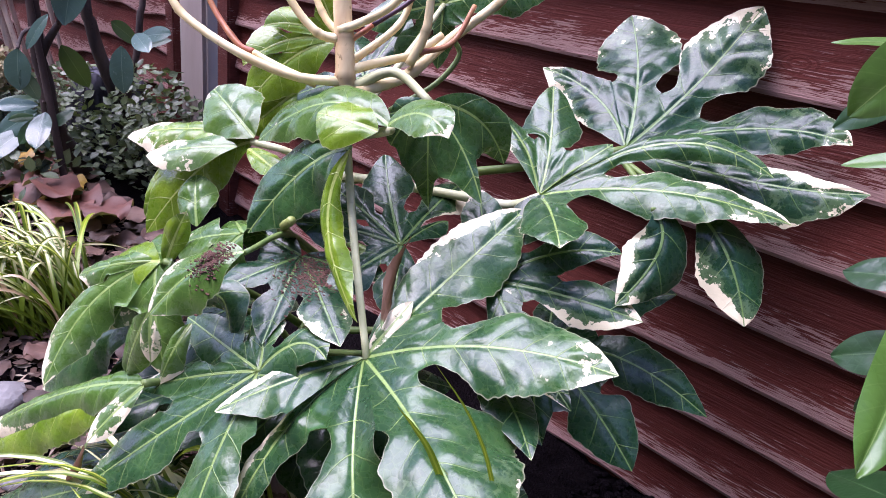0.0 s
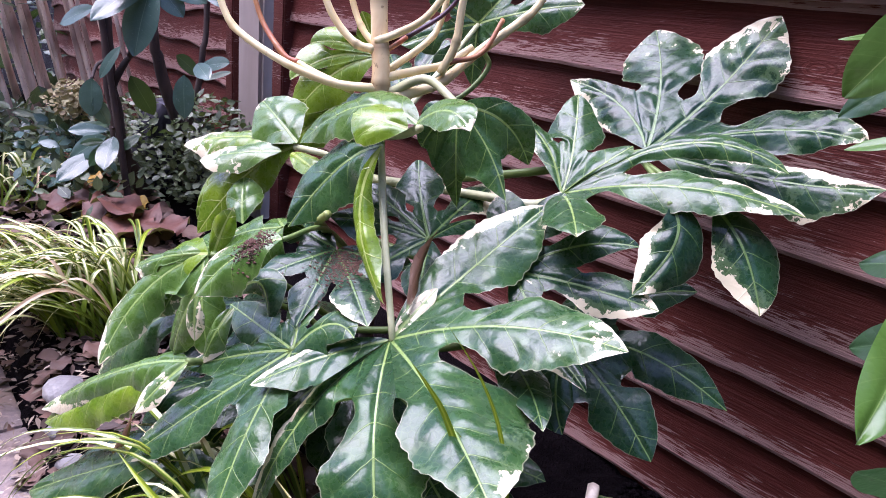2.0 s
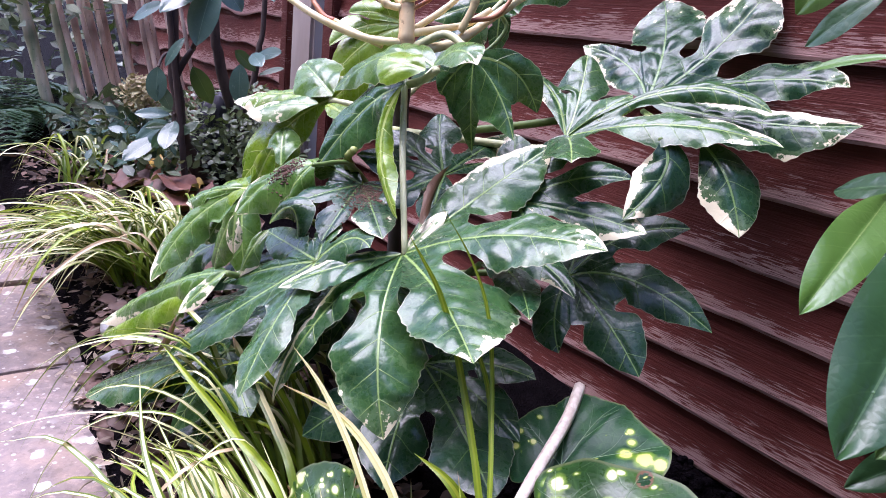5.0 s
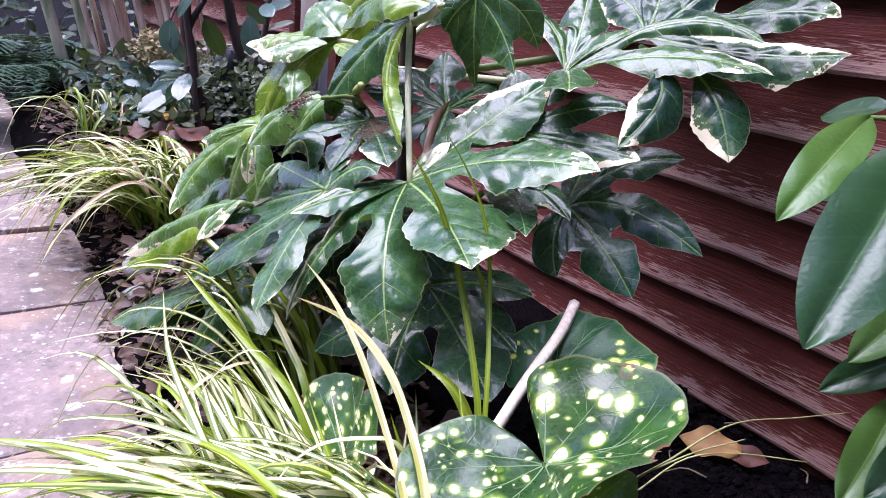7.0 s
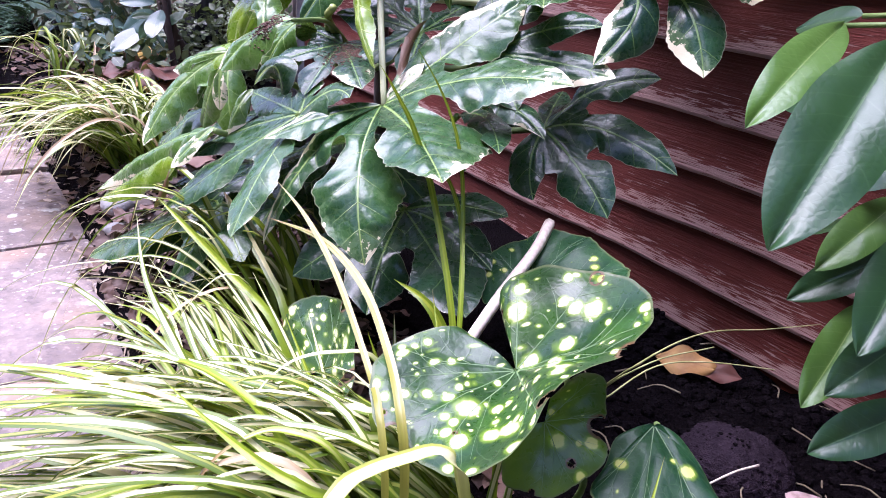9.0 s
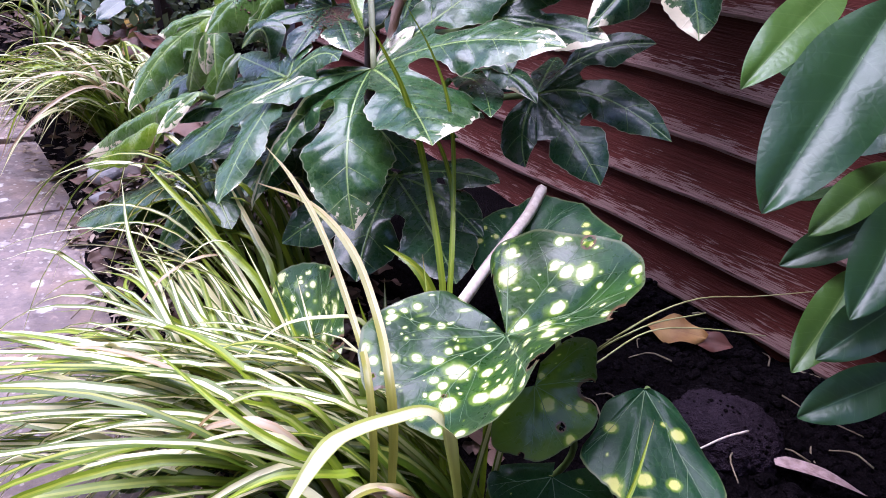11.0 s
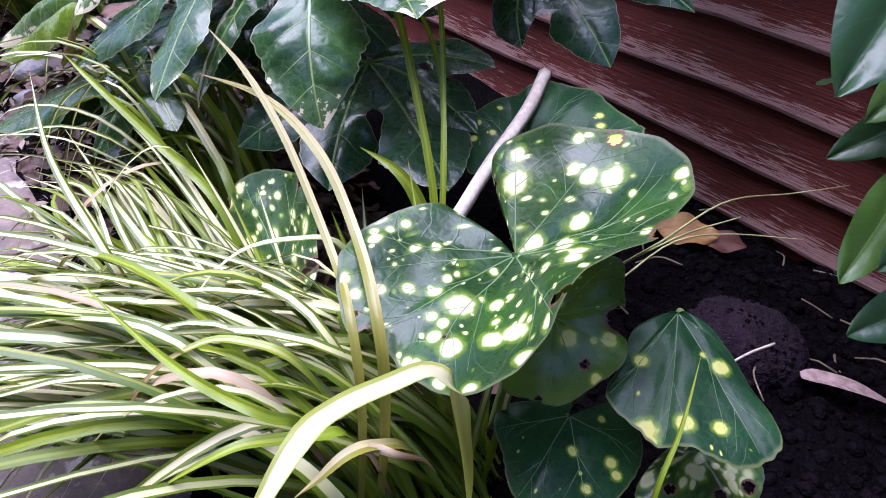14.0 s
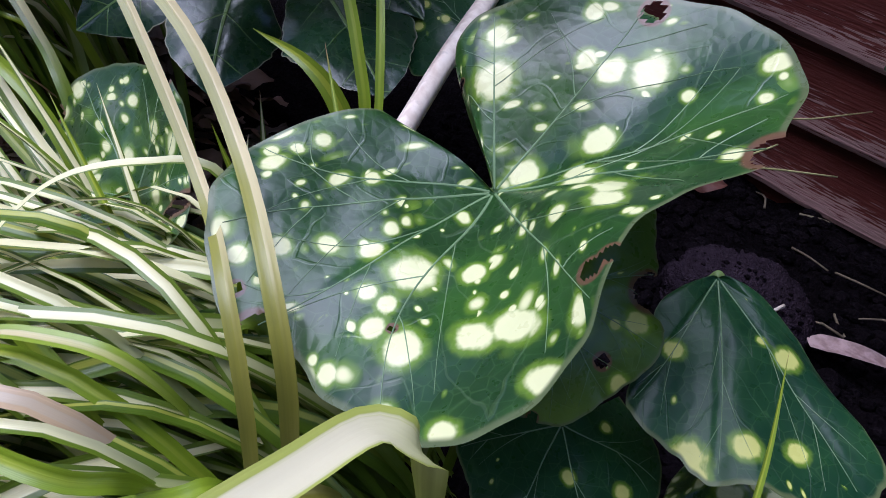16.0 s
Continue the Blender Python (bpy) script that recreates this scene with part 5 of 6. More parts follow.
SPOTS = ((-22, 47, 8.2), (-46, 64, 7.2), (-35, 68, 4.6), (-56, 46, 6.2), (-61, 36, 6.8), (-81, 43, 5.0), (-77, 69, 4.2), (-41, 86, 4.0), (35, -21, 8.2), (49, -31, 5.2),
         (-3, -60, 7.2), (7, -52, 5.6), (-36, -16, 6.2), (-42, -8, 5.4), (-2, -11, 6.3), (-13, -33, 6.0), (-22, -18, 5.6), (10, 93, 4.0), (7, 80, 4.0), (2, 66, 4.2),
         (-7, 54, 4.5), (-34, -78, 4.8), (31, -61, 3.8), (17, -49, 4.2), (43, 48, 3.9), (45, 67, 3.2), (43, 58, 2.9), (-33, 31, 4.6), (-22, 63, 3.8), (-29, 60, 3.8), (22, 39, 3.4))
spotted((-0.062, 0.251, 0.176), [(-0.075, 0.249, 0.176), (-0.092, 0.247, 0.180), (-0.107, 0.242, 0.185), (-0.116, 0.233, 0.189), (-0.123, 0.211, 0.187), (-0.123, 0.183, 0.182), (-0.112, 0.164, 0.176), (-0.094, 0.151, 0.167),
    (-0.072, 0.144, 0.160), (-0.058, 0.155, 0.159), (-0.036, 0.152, 0.160), (-0.010, 0.152, 0.169), (0.004, 0.156, 0.175), (0.015, 0.168, 0.190), (0.016, 0.187, 0.204), (0.008, 0.206, 0.214), (0.003, 0.224, 0.218),
    (0.008, 0.240, 0.225), (0.020, 0.255, 0.234), (0.016, 0.268, 0.240), (0.010, 0.288, 0.249), (-0.014, 0.308, 0.252), (-0.042, 0.313, 0.249), (-0.067, 0.307, 0.242), (-0.092, 0.295, 0.234), (-0.112, 0.280, 0.218), (-0.112, 0.273, 0.205),
    (-0.093, 0.265, 0.191), (-0.074, 0.258, 0.181)], 1, (0.15, -0.35, 0.92), M_LEO_BIG, "large round leaf with many pale spots", rings=60, turns=421, bulge=0.05, wave=0.002, spots=SPOTS, mains=(0.171, 0.233, 0.295, 0.389, 0.517, 0.660, 0.712, 0.807, 0.880),
    holes=((0.53, 0.90, 0.0034), (0.545, 0.96, 0.003), (0.37, 0.72, 0.0016), (0.655, 0.97, 0.0062), (0.80, 0.93, 0.0042), (0.30, 0.97, 0.005), (0.27, 0.93, 0.0024), (0.945, 0.90, 0.0016)))
leo_stalk([(-0.07, 0.27, 0.0), (-0.07, 0.275, 0.09), (-0.064, 0.251, 0.175)])
spotted((-0.024, 0.246, 0.160), [(-0.033, 0.258, 0.170), (-0.034, 0.285, 0.180), (-0.021, 0.296, 0.180), (-0.008, 0.287, 0.171), (-0.002, 0.281, 0.167), (0.003, 0.270, 0.160), (0.012, 0.270, 0.156), (0.017, 0.263, 0.149), (0.015, 0.246, 0.140),
    (0.009, 0.226, 0.131), (-0.004, 0.216, 0.129), (-0.017, 0.208, 0.132), (-0.030, 0.218, 0.145), (-0.030, 0.234, 0.156)], 2, (0.37, -0.44, 0.82), M_LEO_OLD_BACKLIT, "yellowing round leaf, light from behind put into its colour", rings=34, turns=241, wave=0.001, droop=0.06, mains=(0.14, 0.317, 0.526, 0.631, 0.72), spots=((-15, -2, 5.8), (-25, -22, 5.0), (-41, -6, 3.8), (4, -7, 2.6), (-22, -14, 2.4)),
    holes=((0.62, 0.72, 0.0026), (0.36, 0.97, 0.0058), (0.33, 0.95, 0.003), (0.75, 0.98, 0.0018)))
leo_stalk([(-0.05, 0.29, 0.0), (-0.02, 0.30, 0.08), (-0.020, 0.262, 0.149)])
spotted((0.009, 0.325, 0.149), [(0.005, 0.321, 0.148), (0.001, 0.310, 0.145), (0.000, 0.294, 0.141), (0.010, 0.275, 0.134), (0.014, 0.259, 0.127), (0.025, 0.253, 0.125), (0.041, 0.255, 0.123), (0.055, 0.253, 0.124), (0.066, 0.262, 0.129),
    (0.081, 0.269, 0.127), (0.090, 0.273, 0.126), (0.096, 0.288, 0.130), (0.096, 0.299, 0.135), (0.084, 0.308, 0.138), (0.070, 0.315, 0.139), (0.058, 0.322, 0.140), (0.046, 0.325, 0.145), (0.027, 0.330, 0.149), (0.013, 0.328, 0.150)], 3, (0.10, -0.28, 0.95),
    M_LEO_FEW, "dark leaf hanging over the soil with few spots", rings=40, turns=241, bulge=0.06, wave=0.0, mains=(0.24, 0.40, 0.60), spots=((-16, 40, 4.6), (-42, 6, 5.0), (-50, 63, 6.6), (-57, 65, 4.0), (-58, 45, 5.4), (-69, 31, 4.2), (-31, 9, 2.2)))
leo_stalk([(-0.03, 0.35, 0.0), (-0.01, 0.355, 0.09), (0.008, 0.330, 0.147)])
spotted((-0.224, 0.184, 0.096), [(-0.246, 0.172, 0.086), (-0.286, 0.160, 0.074), (-0.312, 0.152, 0.062), (-0.323, 0.168, 0.078), (-0.318, 0.187, 0.098), (-0.318, 0.200, 0.114), (-0.308, 0.212, 0.126), (-0.285, 0.219, 0.136), (-0.252, 0.221, 0.142), (-0.220, 0.213, 0.138),
    (-0.200, 0.198, 0.124), (-0.176, 0.188, 0.118), (-0.169, 0.180, 0.110), (-0.180, 0.168, 0.096), (-0.210, 0.157, 0.082), (-0.238, 0.150, 0.072), (-0.258, 0.150, 0.068), (-0.252, 0.160, 0.076), (-0.234, 0.174, 0.088)], 4, (0.0, -0.70, 0.70), M_LEO, "spotted leaf with slug holes under the sedge", rings=34, turns=241, bulge=0.04, mains=(0.12, 0.28, 0.44, 0.56, 0.70, 0.84),
    holes=((0.12, 0.8, 0.004), (0.60, 0.85, 0.006), (0.63, 0.7, 0.004), (0.86, 0.80, 0.008), (0.90, 0.92, 0.006), (0.78, 0.75, 0.005), (0.22, 0.97, 0.004), (0.45, 0.97, 0.005)))
leo_stalk([(-0.15, 0.28, 0.0), (-0.18, 0.24, 0.05), (-0.228, 0.185, 0.089)])
spotted((-0.152, 0.347, 0.176), [(-0.150, 0.330, 0.168), (-0.172, 0.313, 0.162), (-0.203, 0.332, 0.177), (-0.206, 0.350, 0.186), (-0.207, 0.370, 0.197), (-0.197, 0.382, 0.201), (-0.191, 0.392, 0.206), (-0.183, 0.408, 0.213), (-0.162, 0.419, 0.211),
    (-0.143, 0.421, 0.207), (-0.109, 0.411, 0.209), (-0.094, 0.406, 0.206), (-0.086, 0.384, 0.194), (-0.106, 0.352, 0.176), (-0.131, 0.342, 0.173)], 5, (0.10, -0.45, 0.89), M_LEO_FEW, "round spotted leaf behind the dry stick", rings=34, turns=241, bulge=0.05, mains=(0.22, 0.42, 0.58, 0.74, 0.88),
    spots=((31, 36, 4.4), (43, 31, 3.6), (35, 22, 3.0), (-20, -48, 6.2), (-34, -56, 7.6), (-45, -62, 6.0), (-12, -60, 4.0), (30, 8, 2.8), (44, 12, 2.6), (50, -10, 2.6), (-2, -66, 3.4)))
leo_stalk([(-0.10, 0.36, 0.0), (-0.11, 0.37, 0.1), (-0.135, 0.352, 0.175)])
spotted((-0.003, 0.258, 0.090), [(-0.012, 0.270, 0.09), (-0.035, 0.231, 0.084), (-0.011, 0.212, 0.076), (0.023, 0.200, 0.074), (0.046, 0.243, 0.072), (0.036, 0.284, 0.080), (0.004, 0.295, 0.088)], 6, (0.3, -0.3, 0.9), M_LEO_FEW, "lower leaf in deep shade with a few pale spots", rings=30, turns=161, bulge=0.05, wave=0.001, mains=(0.25, 0.45, 0.62, 0.8), spots=((-35, -7, 3.8), (-42, -6, 3.4), (-41, 15, 3.3), (-10, -17, 2.6), (-19, 10, 3.2)))
spotted((0.057, 0.315, 0.077), [(0.042, 0.310, 0.074), (0.046, 0.270, 0.064), (0.080, 0.262, 0.062), (0.102, 0.300, 0.070), (0.085, 0.335, 0.078), (0.062, 0.332, 0.078)], 7, (0.3, -0.2, 0.9), M_LEO, "small leaf with brown-ringed holes", rings=26, turns=160, spots=((1, 40, 6.0), (-3, 56, 5.0), (-8, 12, 6.6), (-19, -4, 4.4), (-11, -1, 2.7)), holes=((0.3, 0.6, 0.003), (0.42, 0.75, 0.0025), (0.55, 0.55, 0.003), (0.7, 0.8, 0.0035)))
spotted((-0.168, 0.143, 0.088), [(-0.196, 0.132, 0.090), (-0.172, 0.106, 0.083), (-0.140, 0.118, 0.080), (-0.122, 0.158, 0.092), (-0.140, 0.178, 0.100), (-0.175, 0.165, 0.096)], 8, (0.2, -0.35, 0.9), M_LEO, "leaf half hidden under the sedge")
spotted((-0.200, 0.050, 0.046), [(-0.225, 0.050, 0.045), (-0.232, 0.022, 0.040), (-0.205, 0.010, 0.036), (-0.172, 0.040, 0.040), (-0.166, 0.074, 0.048), (-0.195, 0.080, 0.050)], 9, (0.1, -0.3, 0.9), M_LEO, "leaf half hidden under the sedge")

# ---- variegated sedge ----
rs = np.random.RandomState(11)


def sedge(name, centre, radius, count, aim, spread, reach, height, label, width=0.0068, low=-999):
    clump = thing(name, (*centre, ground_height(*centre)), label, "sedge")
    for i in range(count):
        a = rs.uniform(0, 6.28)
        r = radius * math.sqrt(rs.uniform(0, 1))
        root = np.array((centre[0] + r * math.cos(a), centre[1] + r * math.sin(a), 0))
        root[2] = ground_height(root[0], root[1]) - 0.004
        turn = aim + rs.normal(0, spread)
        way = radians(turn if turn > low else 2 * low - turn)
        far = reach * (0.36 + 0.68 * rs.uniform(0, 1) ** 1.2)
        top = height * rs.uniform(0.55, 1.1)
        d = np.array((math.cos(way), math.sin(way), 0))
        k = rs.normal(0, 0.09)
        e = np.array((-d[1], d[0], 0)) * far * k
        end = rs.uniform(-0.25, 0.45) * top
        pts = [root, root + d * far * 0.16 + (0, 0, top * 0.62), root + d * far * 0.42 + e * 0.35 + (0, 0, top), root + d * far * 0.75 + e * 0.8 + (0, 0, top * 0.78), root + d * far + e * 1.2 + (0, 0, end)]
        if radius > 0.061:
            for q in pts[1:]:
                if -0.31 < q[0] < -0.10 and 0.10 < q[1] < 0.27:
                    q[2] = min(q[2], max(0.02, 0.050 + 0.8 * (q[0] + 0.28)))
        pts[-1][2] = max(pts[-1][2], ground_height(pts[-1][0], pts[-1][1]) + 0.012)
        u = rs.uniform(0, 1)
        m = M_SEDGE if u < 0.40 else M_SEDGE_EDGE if u < 0.62 else M_SEDGE_GREEN if u < 0.76 else M_SEDGE_DEEP if u < 0.965 else M_SEDGE_DRY
        part("blade", blade(pts, width * rs.uniform(0.6, 1.25), rs.uniform(0.15, 0.5), 18, lean=rs.normal(0, 0.35)), m, clump)
    return clump


near_sedge = sedge("variegated_sedge", (-0.065, 0.200), 0.0615, 215, 219, 14, 0.50, 0.125, "arching variegated sedge with cream and green striped blades", low=205)
sedge("variegated_sedge", (-0.36, 0.235), 0.05, 60, 205, 26, 0.36, 0.17, "smaller tuft of striped sedge below the shrub")
sedge("variegated_sedge", (-1.03, 0.255), 0.075, 260, 214, 32, 0.36, 0.115, "mound of striped sedge beside the paving")
sedge("variegated_sedge", (-1.62, 0.24), 0.06, 26, 200, 60, 0.30, 0.11, "distant tuft of striped sedge beside the path")


def single_blade(pts, width, material, up=(0.6, -0.6, 0.4), fold=0.3, lean=0.0, n=24, taper=0.5, label=""):
    return part("blade", blade(pts, width, fold, n, up, lean, taper), material, near_sedge, label)


# upright blades through the fatsia
single_blade([(-0.105, 0.235, 0.000), (-0.125, 0.245, 0.100), (-0.141, 0.255, 0.169), (-0.206, 0.273, 0.253), (-0.229, 0.265, 0.304), (-0.233, 0.248, 0.334), (-0.232, 0.230, 0.358)], 0.0054, M_SEDGE_GREEN, taper=0.5, label="tall upright yellow-green blade")
single_blade([(-0.100, 0.235, 0.000), (-0.115, 0.243, 0.100), (-0.130, 0.252, 0.175), (-0.184, 0.288, 0.248), (-0.201, 0.289, 0.300), (-0.217, 0.279, 0.339), (-0.231, 0.257, 0.377)], 0.0036, M_SEDGE_GREEN, taper=0.5)
single_blade([(-0.105, 0.240, 0.000), (-0.137, 0.259, 0.168), (-0.183, 0.289, 0.225), (-0.203, 0.290, 0.259), (-0.216, 0.279, 0.282), (-0.224, 0.269, 0.299)], 0.0038, M_SEDGE_GREEN)
# broad pale straps
single_blade([(0.014, 0.168, 0.000), (0.008, 0.164, 0.100), (0.008, 0.151, 0.164), (0.011, 0.140, 0.197), (0.004, 0.132, 0.205), (0.005, 0.112, 0.210), (0.007, 0.087, 0.214), (0.015, 0.066, 0.216), (0.028, 0.031, 0.190)], 0.0096, M_STRAP, (0, 0, 1), 0.3, n=34, taper=0.85, label="broad arching cream strap")
single_blade([(-0.045, 0.150, 0.000), (-0.044, 0.149, 0.126), (-0.064, 0.155, 0.175), (-0.123, 0.180, 0.185), (-0.174, 0.188, 0.208), (-0.237, 0.186, 0.219), (-0.303, 0.168, 0.216)], 0.0062, M_SEDGE_TAN, (0.6, -0.5, 0.5), 0.3, n=30, taper=0.7, label="long tan blade bending over the spotted leaf")
single_blade([(-0.050, 0.140, 0.000), (-0.047, 0.137, 0.121), (-0.072, 0.145, 0.171), (-0.125, 0.167, 0.171), (-0.198, 0.179, 0.208), (-0.257, 0.182, 0.232), (-0.300, 0.177, 0.248)], 0.0050, M_SEDGE_TAN, (0.6, -0.5, 0.5), 0.3, n=30, taper=0.7)
single_blade([(-0.25, 0.19, 0.0), (-0.316, 0.191, 0.107), (-0.371, 0.197, 0.125), (-0.432, 0.196, 0.150), (-0.487, 0.195, 0.173)], 0.008, M_SEDGE_EDGE, (0.6, -0.6, 0.4), 0.3, taper=0.9)
single_blade([(-0.13, 0.27, 0.0), (-0.145, 0.268, 0.11), (-0.168, 0.264, 0.153), (-0.188, 0.257, 0.171), (-0.222, 0.250, 0.175)], 0.010, M_SEDGE_GREEN, (0.6, -0.6, 0.4), 0.3)
single_blade([(-0.08, 0.20, 0.0), (-0.12, 0.195, 0.12), (-0.144, 0.184, 0.159), (-0.166, 0.165, 0.157), (-0.184, 0.143, 0.148), (-0.193, 0.124, 0.132), (-0.188, 0.103, 0.117)], 0.006, M_SEDGE_EDGE, (0, 0, 1), 0.3)
single_blade([(-0.13, 0.09, 0.0), (-0.185, 0.083, 0.092), (-0.264, 0.077, 0.128), (-0.333, 0.072, 0.163), (-0.392, 0.082, 0.199)], 0.0075, M_SEDGE, (0.5, -0.5, 0.6), 0.3)
single_blade([(-0.22, 0.18, 0.0), (-0.287, 0.172, 0.107), (-0.368, 0.155, 0.136), (-0.434, 0.133, 0.166), (-0.484, 0.124, 0.177)], 0.008, M_SEDGE_GREEN, (0.5, -0.5, 0.6), 0.3)
single_blade([(0.085, 0.215, 0.05), (0.073, 0.223, 0.127), (0.064, 0.246, 0.151), (0.049, 0.275, 0.173)], 0.003, M_SEDGE_GREEN)
single_blade([(0.02, 0.13, 0.0), (-0.02, 0.12, 0.07), (-0.07, 0.10, 0.10), (-0.13, 0.06, 0.10), (-0.20, 0.0, 0.04)], 0.010, M_SEDGE_EDGE, (0, 0, 1), 0.35, taper=0.7)
single_blade([(0.030, 0.165, 0.0), (0.025, 0.150, 0.075), (0.020, 0.135, 0.092), (0.015, 0.12, 0.07)], 0.009, M_SEDGE_EDGE, (0.4, -0.8, 0.3), 0.3)
# blades that cross the clump, some of them drying
single_blade([(-0.081, 0.170, 0.0), (-0.081, 0.139, 0.100), (-0.091, 0.121, 0.140), (-0.111, 0.105, 0.145), (-0.128, 0.089, 0.140), (-0.136, 0.062, 0.125), (-0.131, 0.037, 0.100)], 0.0065, M_SEDGE_RED, (0, 0, 1), 0.3, n=30, label="green blade drying to pink-brown at its end")
single_blade([(-0.087, 0.178, 0.0), (-0.105, 0.165, 0.125), (-0.124, 0.168, 0.130), (-0.152, 0.137, 0.128), (-0.181, 0.105, 0.120), (-0.226, 0.083, 0.100)], 0.0070, M_SEDGE_EDGE, (0.3, -0.3, 0.9), 0.3, n=26)
single_blade([(-0.073, 0.184, 0.0), (-0.095, 0.177, 0.110), (-0.103, 0.159, 0.125), (-0.116, 0.135, 0.128), (-0.145, 0.117, 0.125), (-0.181, 0.107, 0.115), (-0.235, 0.091, 0.090)], 0.0075, M_SEDGE, (0.3, -0.3, 0.9), 0.3, n=28)
single_blade([(-0.061, 0.172, 0.0), (-0.049, 0.132, 0.110), (-0.050, 0.113, 0.125), (-0.057, 0.091, 0.130), (-0.063, 0.076, 0.130), (-0.071, 0.057, 0.120), (-0.084, 0.037, 0.100)], 0.0075, M_SEDGE_GREEN, (0, 0, 1), 0.3, n=28)
single_blade([(-0.073, 0.156, 0.0), (-0.057, 0.113, 0.120), (-0.060, 0.091, 0.145), (-0.078, 0.078, 0.150), (-0.100, 0.067, 0.155), (-0.147, 0.059, 0.150), (-0.228, 0.052, 0.135)], 0.0060, M_SEDGE_GREEN, (0.2, -0.5, 0.8), 0.3, n=28)
single_blade([(-0.041, 0.210, 0.0), (-0.036, 0.164, 0.090), (-0.038, 0.141, 0.110), (-0.039, 0.123, 0.115), (-0.041, 0.106, 0.105), (-0.048, 0.095, 0.090)], 0.0080, M_SEDGE_TAN, (0, 0, 1), 0.3, n=26)
single_blade([(-0.054, 0.175, 0.0), (-0.040, 0.140, 0.100), (-0.041, 0.128, 0.112), (-0.036, 0.138, 0.112), (-0.027, 0.146, 0.110), (-0.023, 0.160, 0.100), (-0.020, 0.169, 0.085)], 0.0050, M_SEDGE_DRY, (0.3, -0.6, 0.6), 0.4, n=30, label="curled pink-brown dry blade")
for k in range(14):
    a = rs.uniform(0, 6.28)
    root = np.array((-0.10 + 0.07 * math.cos(a), 0.21 + 0.05 * math.sin(a), 0.0))
    top = root + (rs.normal(-0.06, 0.05), rs.normal(0.02, 0.05), rs.uniform(0.10, 0.19))
    single_blade([root, (root + top) / 2 + (0.0, 0.0, 0.02), top], 0.005, M_SEDGE_GREEN if k % 2 else M_SEDGE, n=10)

for k in range(30):
    y0, lift = rs.uniform(0.08, 0.17), rs.uniform(-0.03, 0.02)
    pts = [(-0.09 + rs.normal(0, 0.02), 0.15 + rs.normal(0, 0.02), 0.0), (-0.19, y0 + 0.015, 0.048 + 0.5 * lift), (-0.28 + rs.normal(0, 0.01), y0, 0.082 + lift), (-0.38, y0 - 0.005 + rs.normal(0, 0.01), 0.105 + lift), (-0.48 + rs.normal(0, 0.03), y0 - 0.01 + rs.normal(0, 0.02), 0.085 + lift)]
    single_blade(pts, rs.uniform(0.004, 0.0075), (M_SEDGE, M_SEDGE_EDGE, M_SEDGE_GREEN)[k % 3], (0.2, -0.4, 0.9), n=20)

# ---- dry stick, stems and chips on the soil ----
stick = part("dry_stick", tube([(-0.112, 0.245, 0.170), (-0.138, 0.297, 0.185), (-0.170, 0.364, 0.200), (-0.194, 0.405, 0.214)], 0.0046, 0.0054, 14, 6), M_STICK)
tagged(stick, "pale dry flat stick resting on the spotted leaves", "stick")


# ---- laurel-leaved shrub by the fence ----
laurel = thing("evergreen_shrub", (0.28, 0.50, 0.0), "evergreen shrub with long smooth dark leaves", "shrub")


def laurel_leaf(base, tip, half=0.2, up=(0.1, -0.75, 0.6), material=M_LAUREL, seed=1, **more):
    return part("leaf", oval_leaf(base, tip, half, up, n=26, cols=13, seed=seed, **more), material, laurel)


part("stem", tube([(0.30, 0.52, -0.02), (0.26, 0.50, 0.2), (0.22, 0.48, 0.4), (0.20, 0.47, 0.62)], 0.008, 0.004), M_BARK, laurel)
UPS = (0.42, -0.58, 0.68)
FRONT = (((-0.054, 0.555, 0.416), (-0.036, 0.417, 0.345), 0.125), ((0.003, 0.519, 0.410), (0.022, 0.382, 0.280), 0.18), ((0.020, 0.593, 0.287), (0.007, 0.506, 0.232), 0.17), ((0.043, 0.569, 0.252), (-0.004, 0.501, 0.201), 0.17), ((0.036, 0.550, 0.204), (0.050, 0.456, 0.143), 0.16), ((0.092, 0.508, 0.227), (0.072, 0.425, 0.180), 0.2), ((0.109, 0.507, 0.164), (0.074, 0.430, 0.127), 0.2), ((0.059, 0.518, 0.284), (0.082, 0.424, 0.219), 0.18))
for k, (base, tip, half) in enumerate(FRONT):
    laurel_leaf(base, tip, half, UPS, M_LAUREL_OLD if k in (0, 2, 4) else M_LAUREL, seed=k + 1, arch=0.14, fold=0.4, wave=0.06, broad=0.5)
laurel_leaf((0.044, 0.566, 0.330), (-0.021, 0.558, 0.292), 0.22, UPS, seed=9)
laurel_leaf((-0.070, 0.460, 0.605), (-0.113, 0.463, 0.539), 0.24, UPS, M_LAUREL_OLD, seed=10)
laurel_leaf((-0.090, 0.540, 0.566), (-0.138, 0.535, 0.521), 0.19, UPS, seed=11)
laurel_leaf((-0.066, 0.520, 0.518), (-0.119, 0.508, 0.502), 0.13, (0.1, -0.5, 0.85), M_LAUREL_OLD, seed=12)
laurel_leaf((-0.054, 0.585, 0.424), (-0.113, 0.600, 0.405), 0.26, UPS, seed=13)
laurel_leaf((-0.040, 0.585, 0.372), (-0.098, 0.590, 0.337), 0.27, UPS, seed=14)
laurel_leaf((-0.045, 0.600, 0.330), (-0.070, 0.600, 0.295), 0.24, UPS, seed=16)
laurel_leaf((-0.006, 0.575, 0.252), (-0.072, 0.632, 0.212), 0.26, UPS, seed=17)
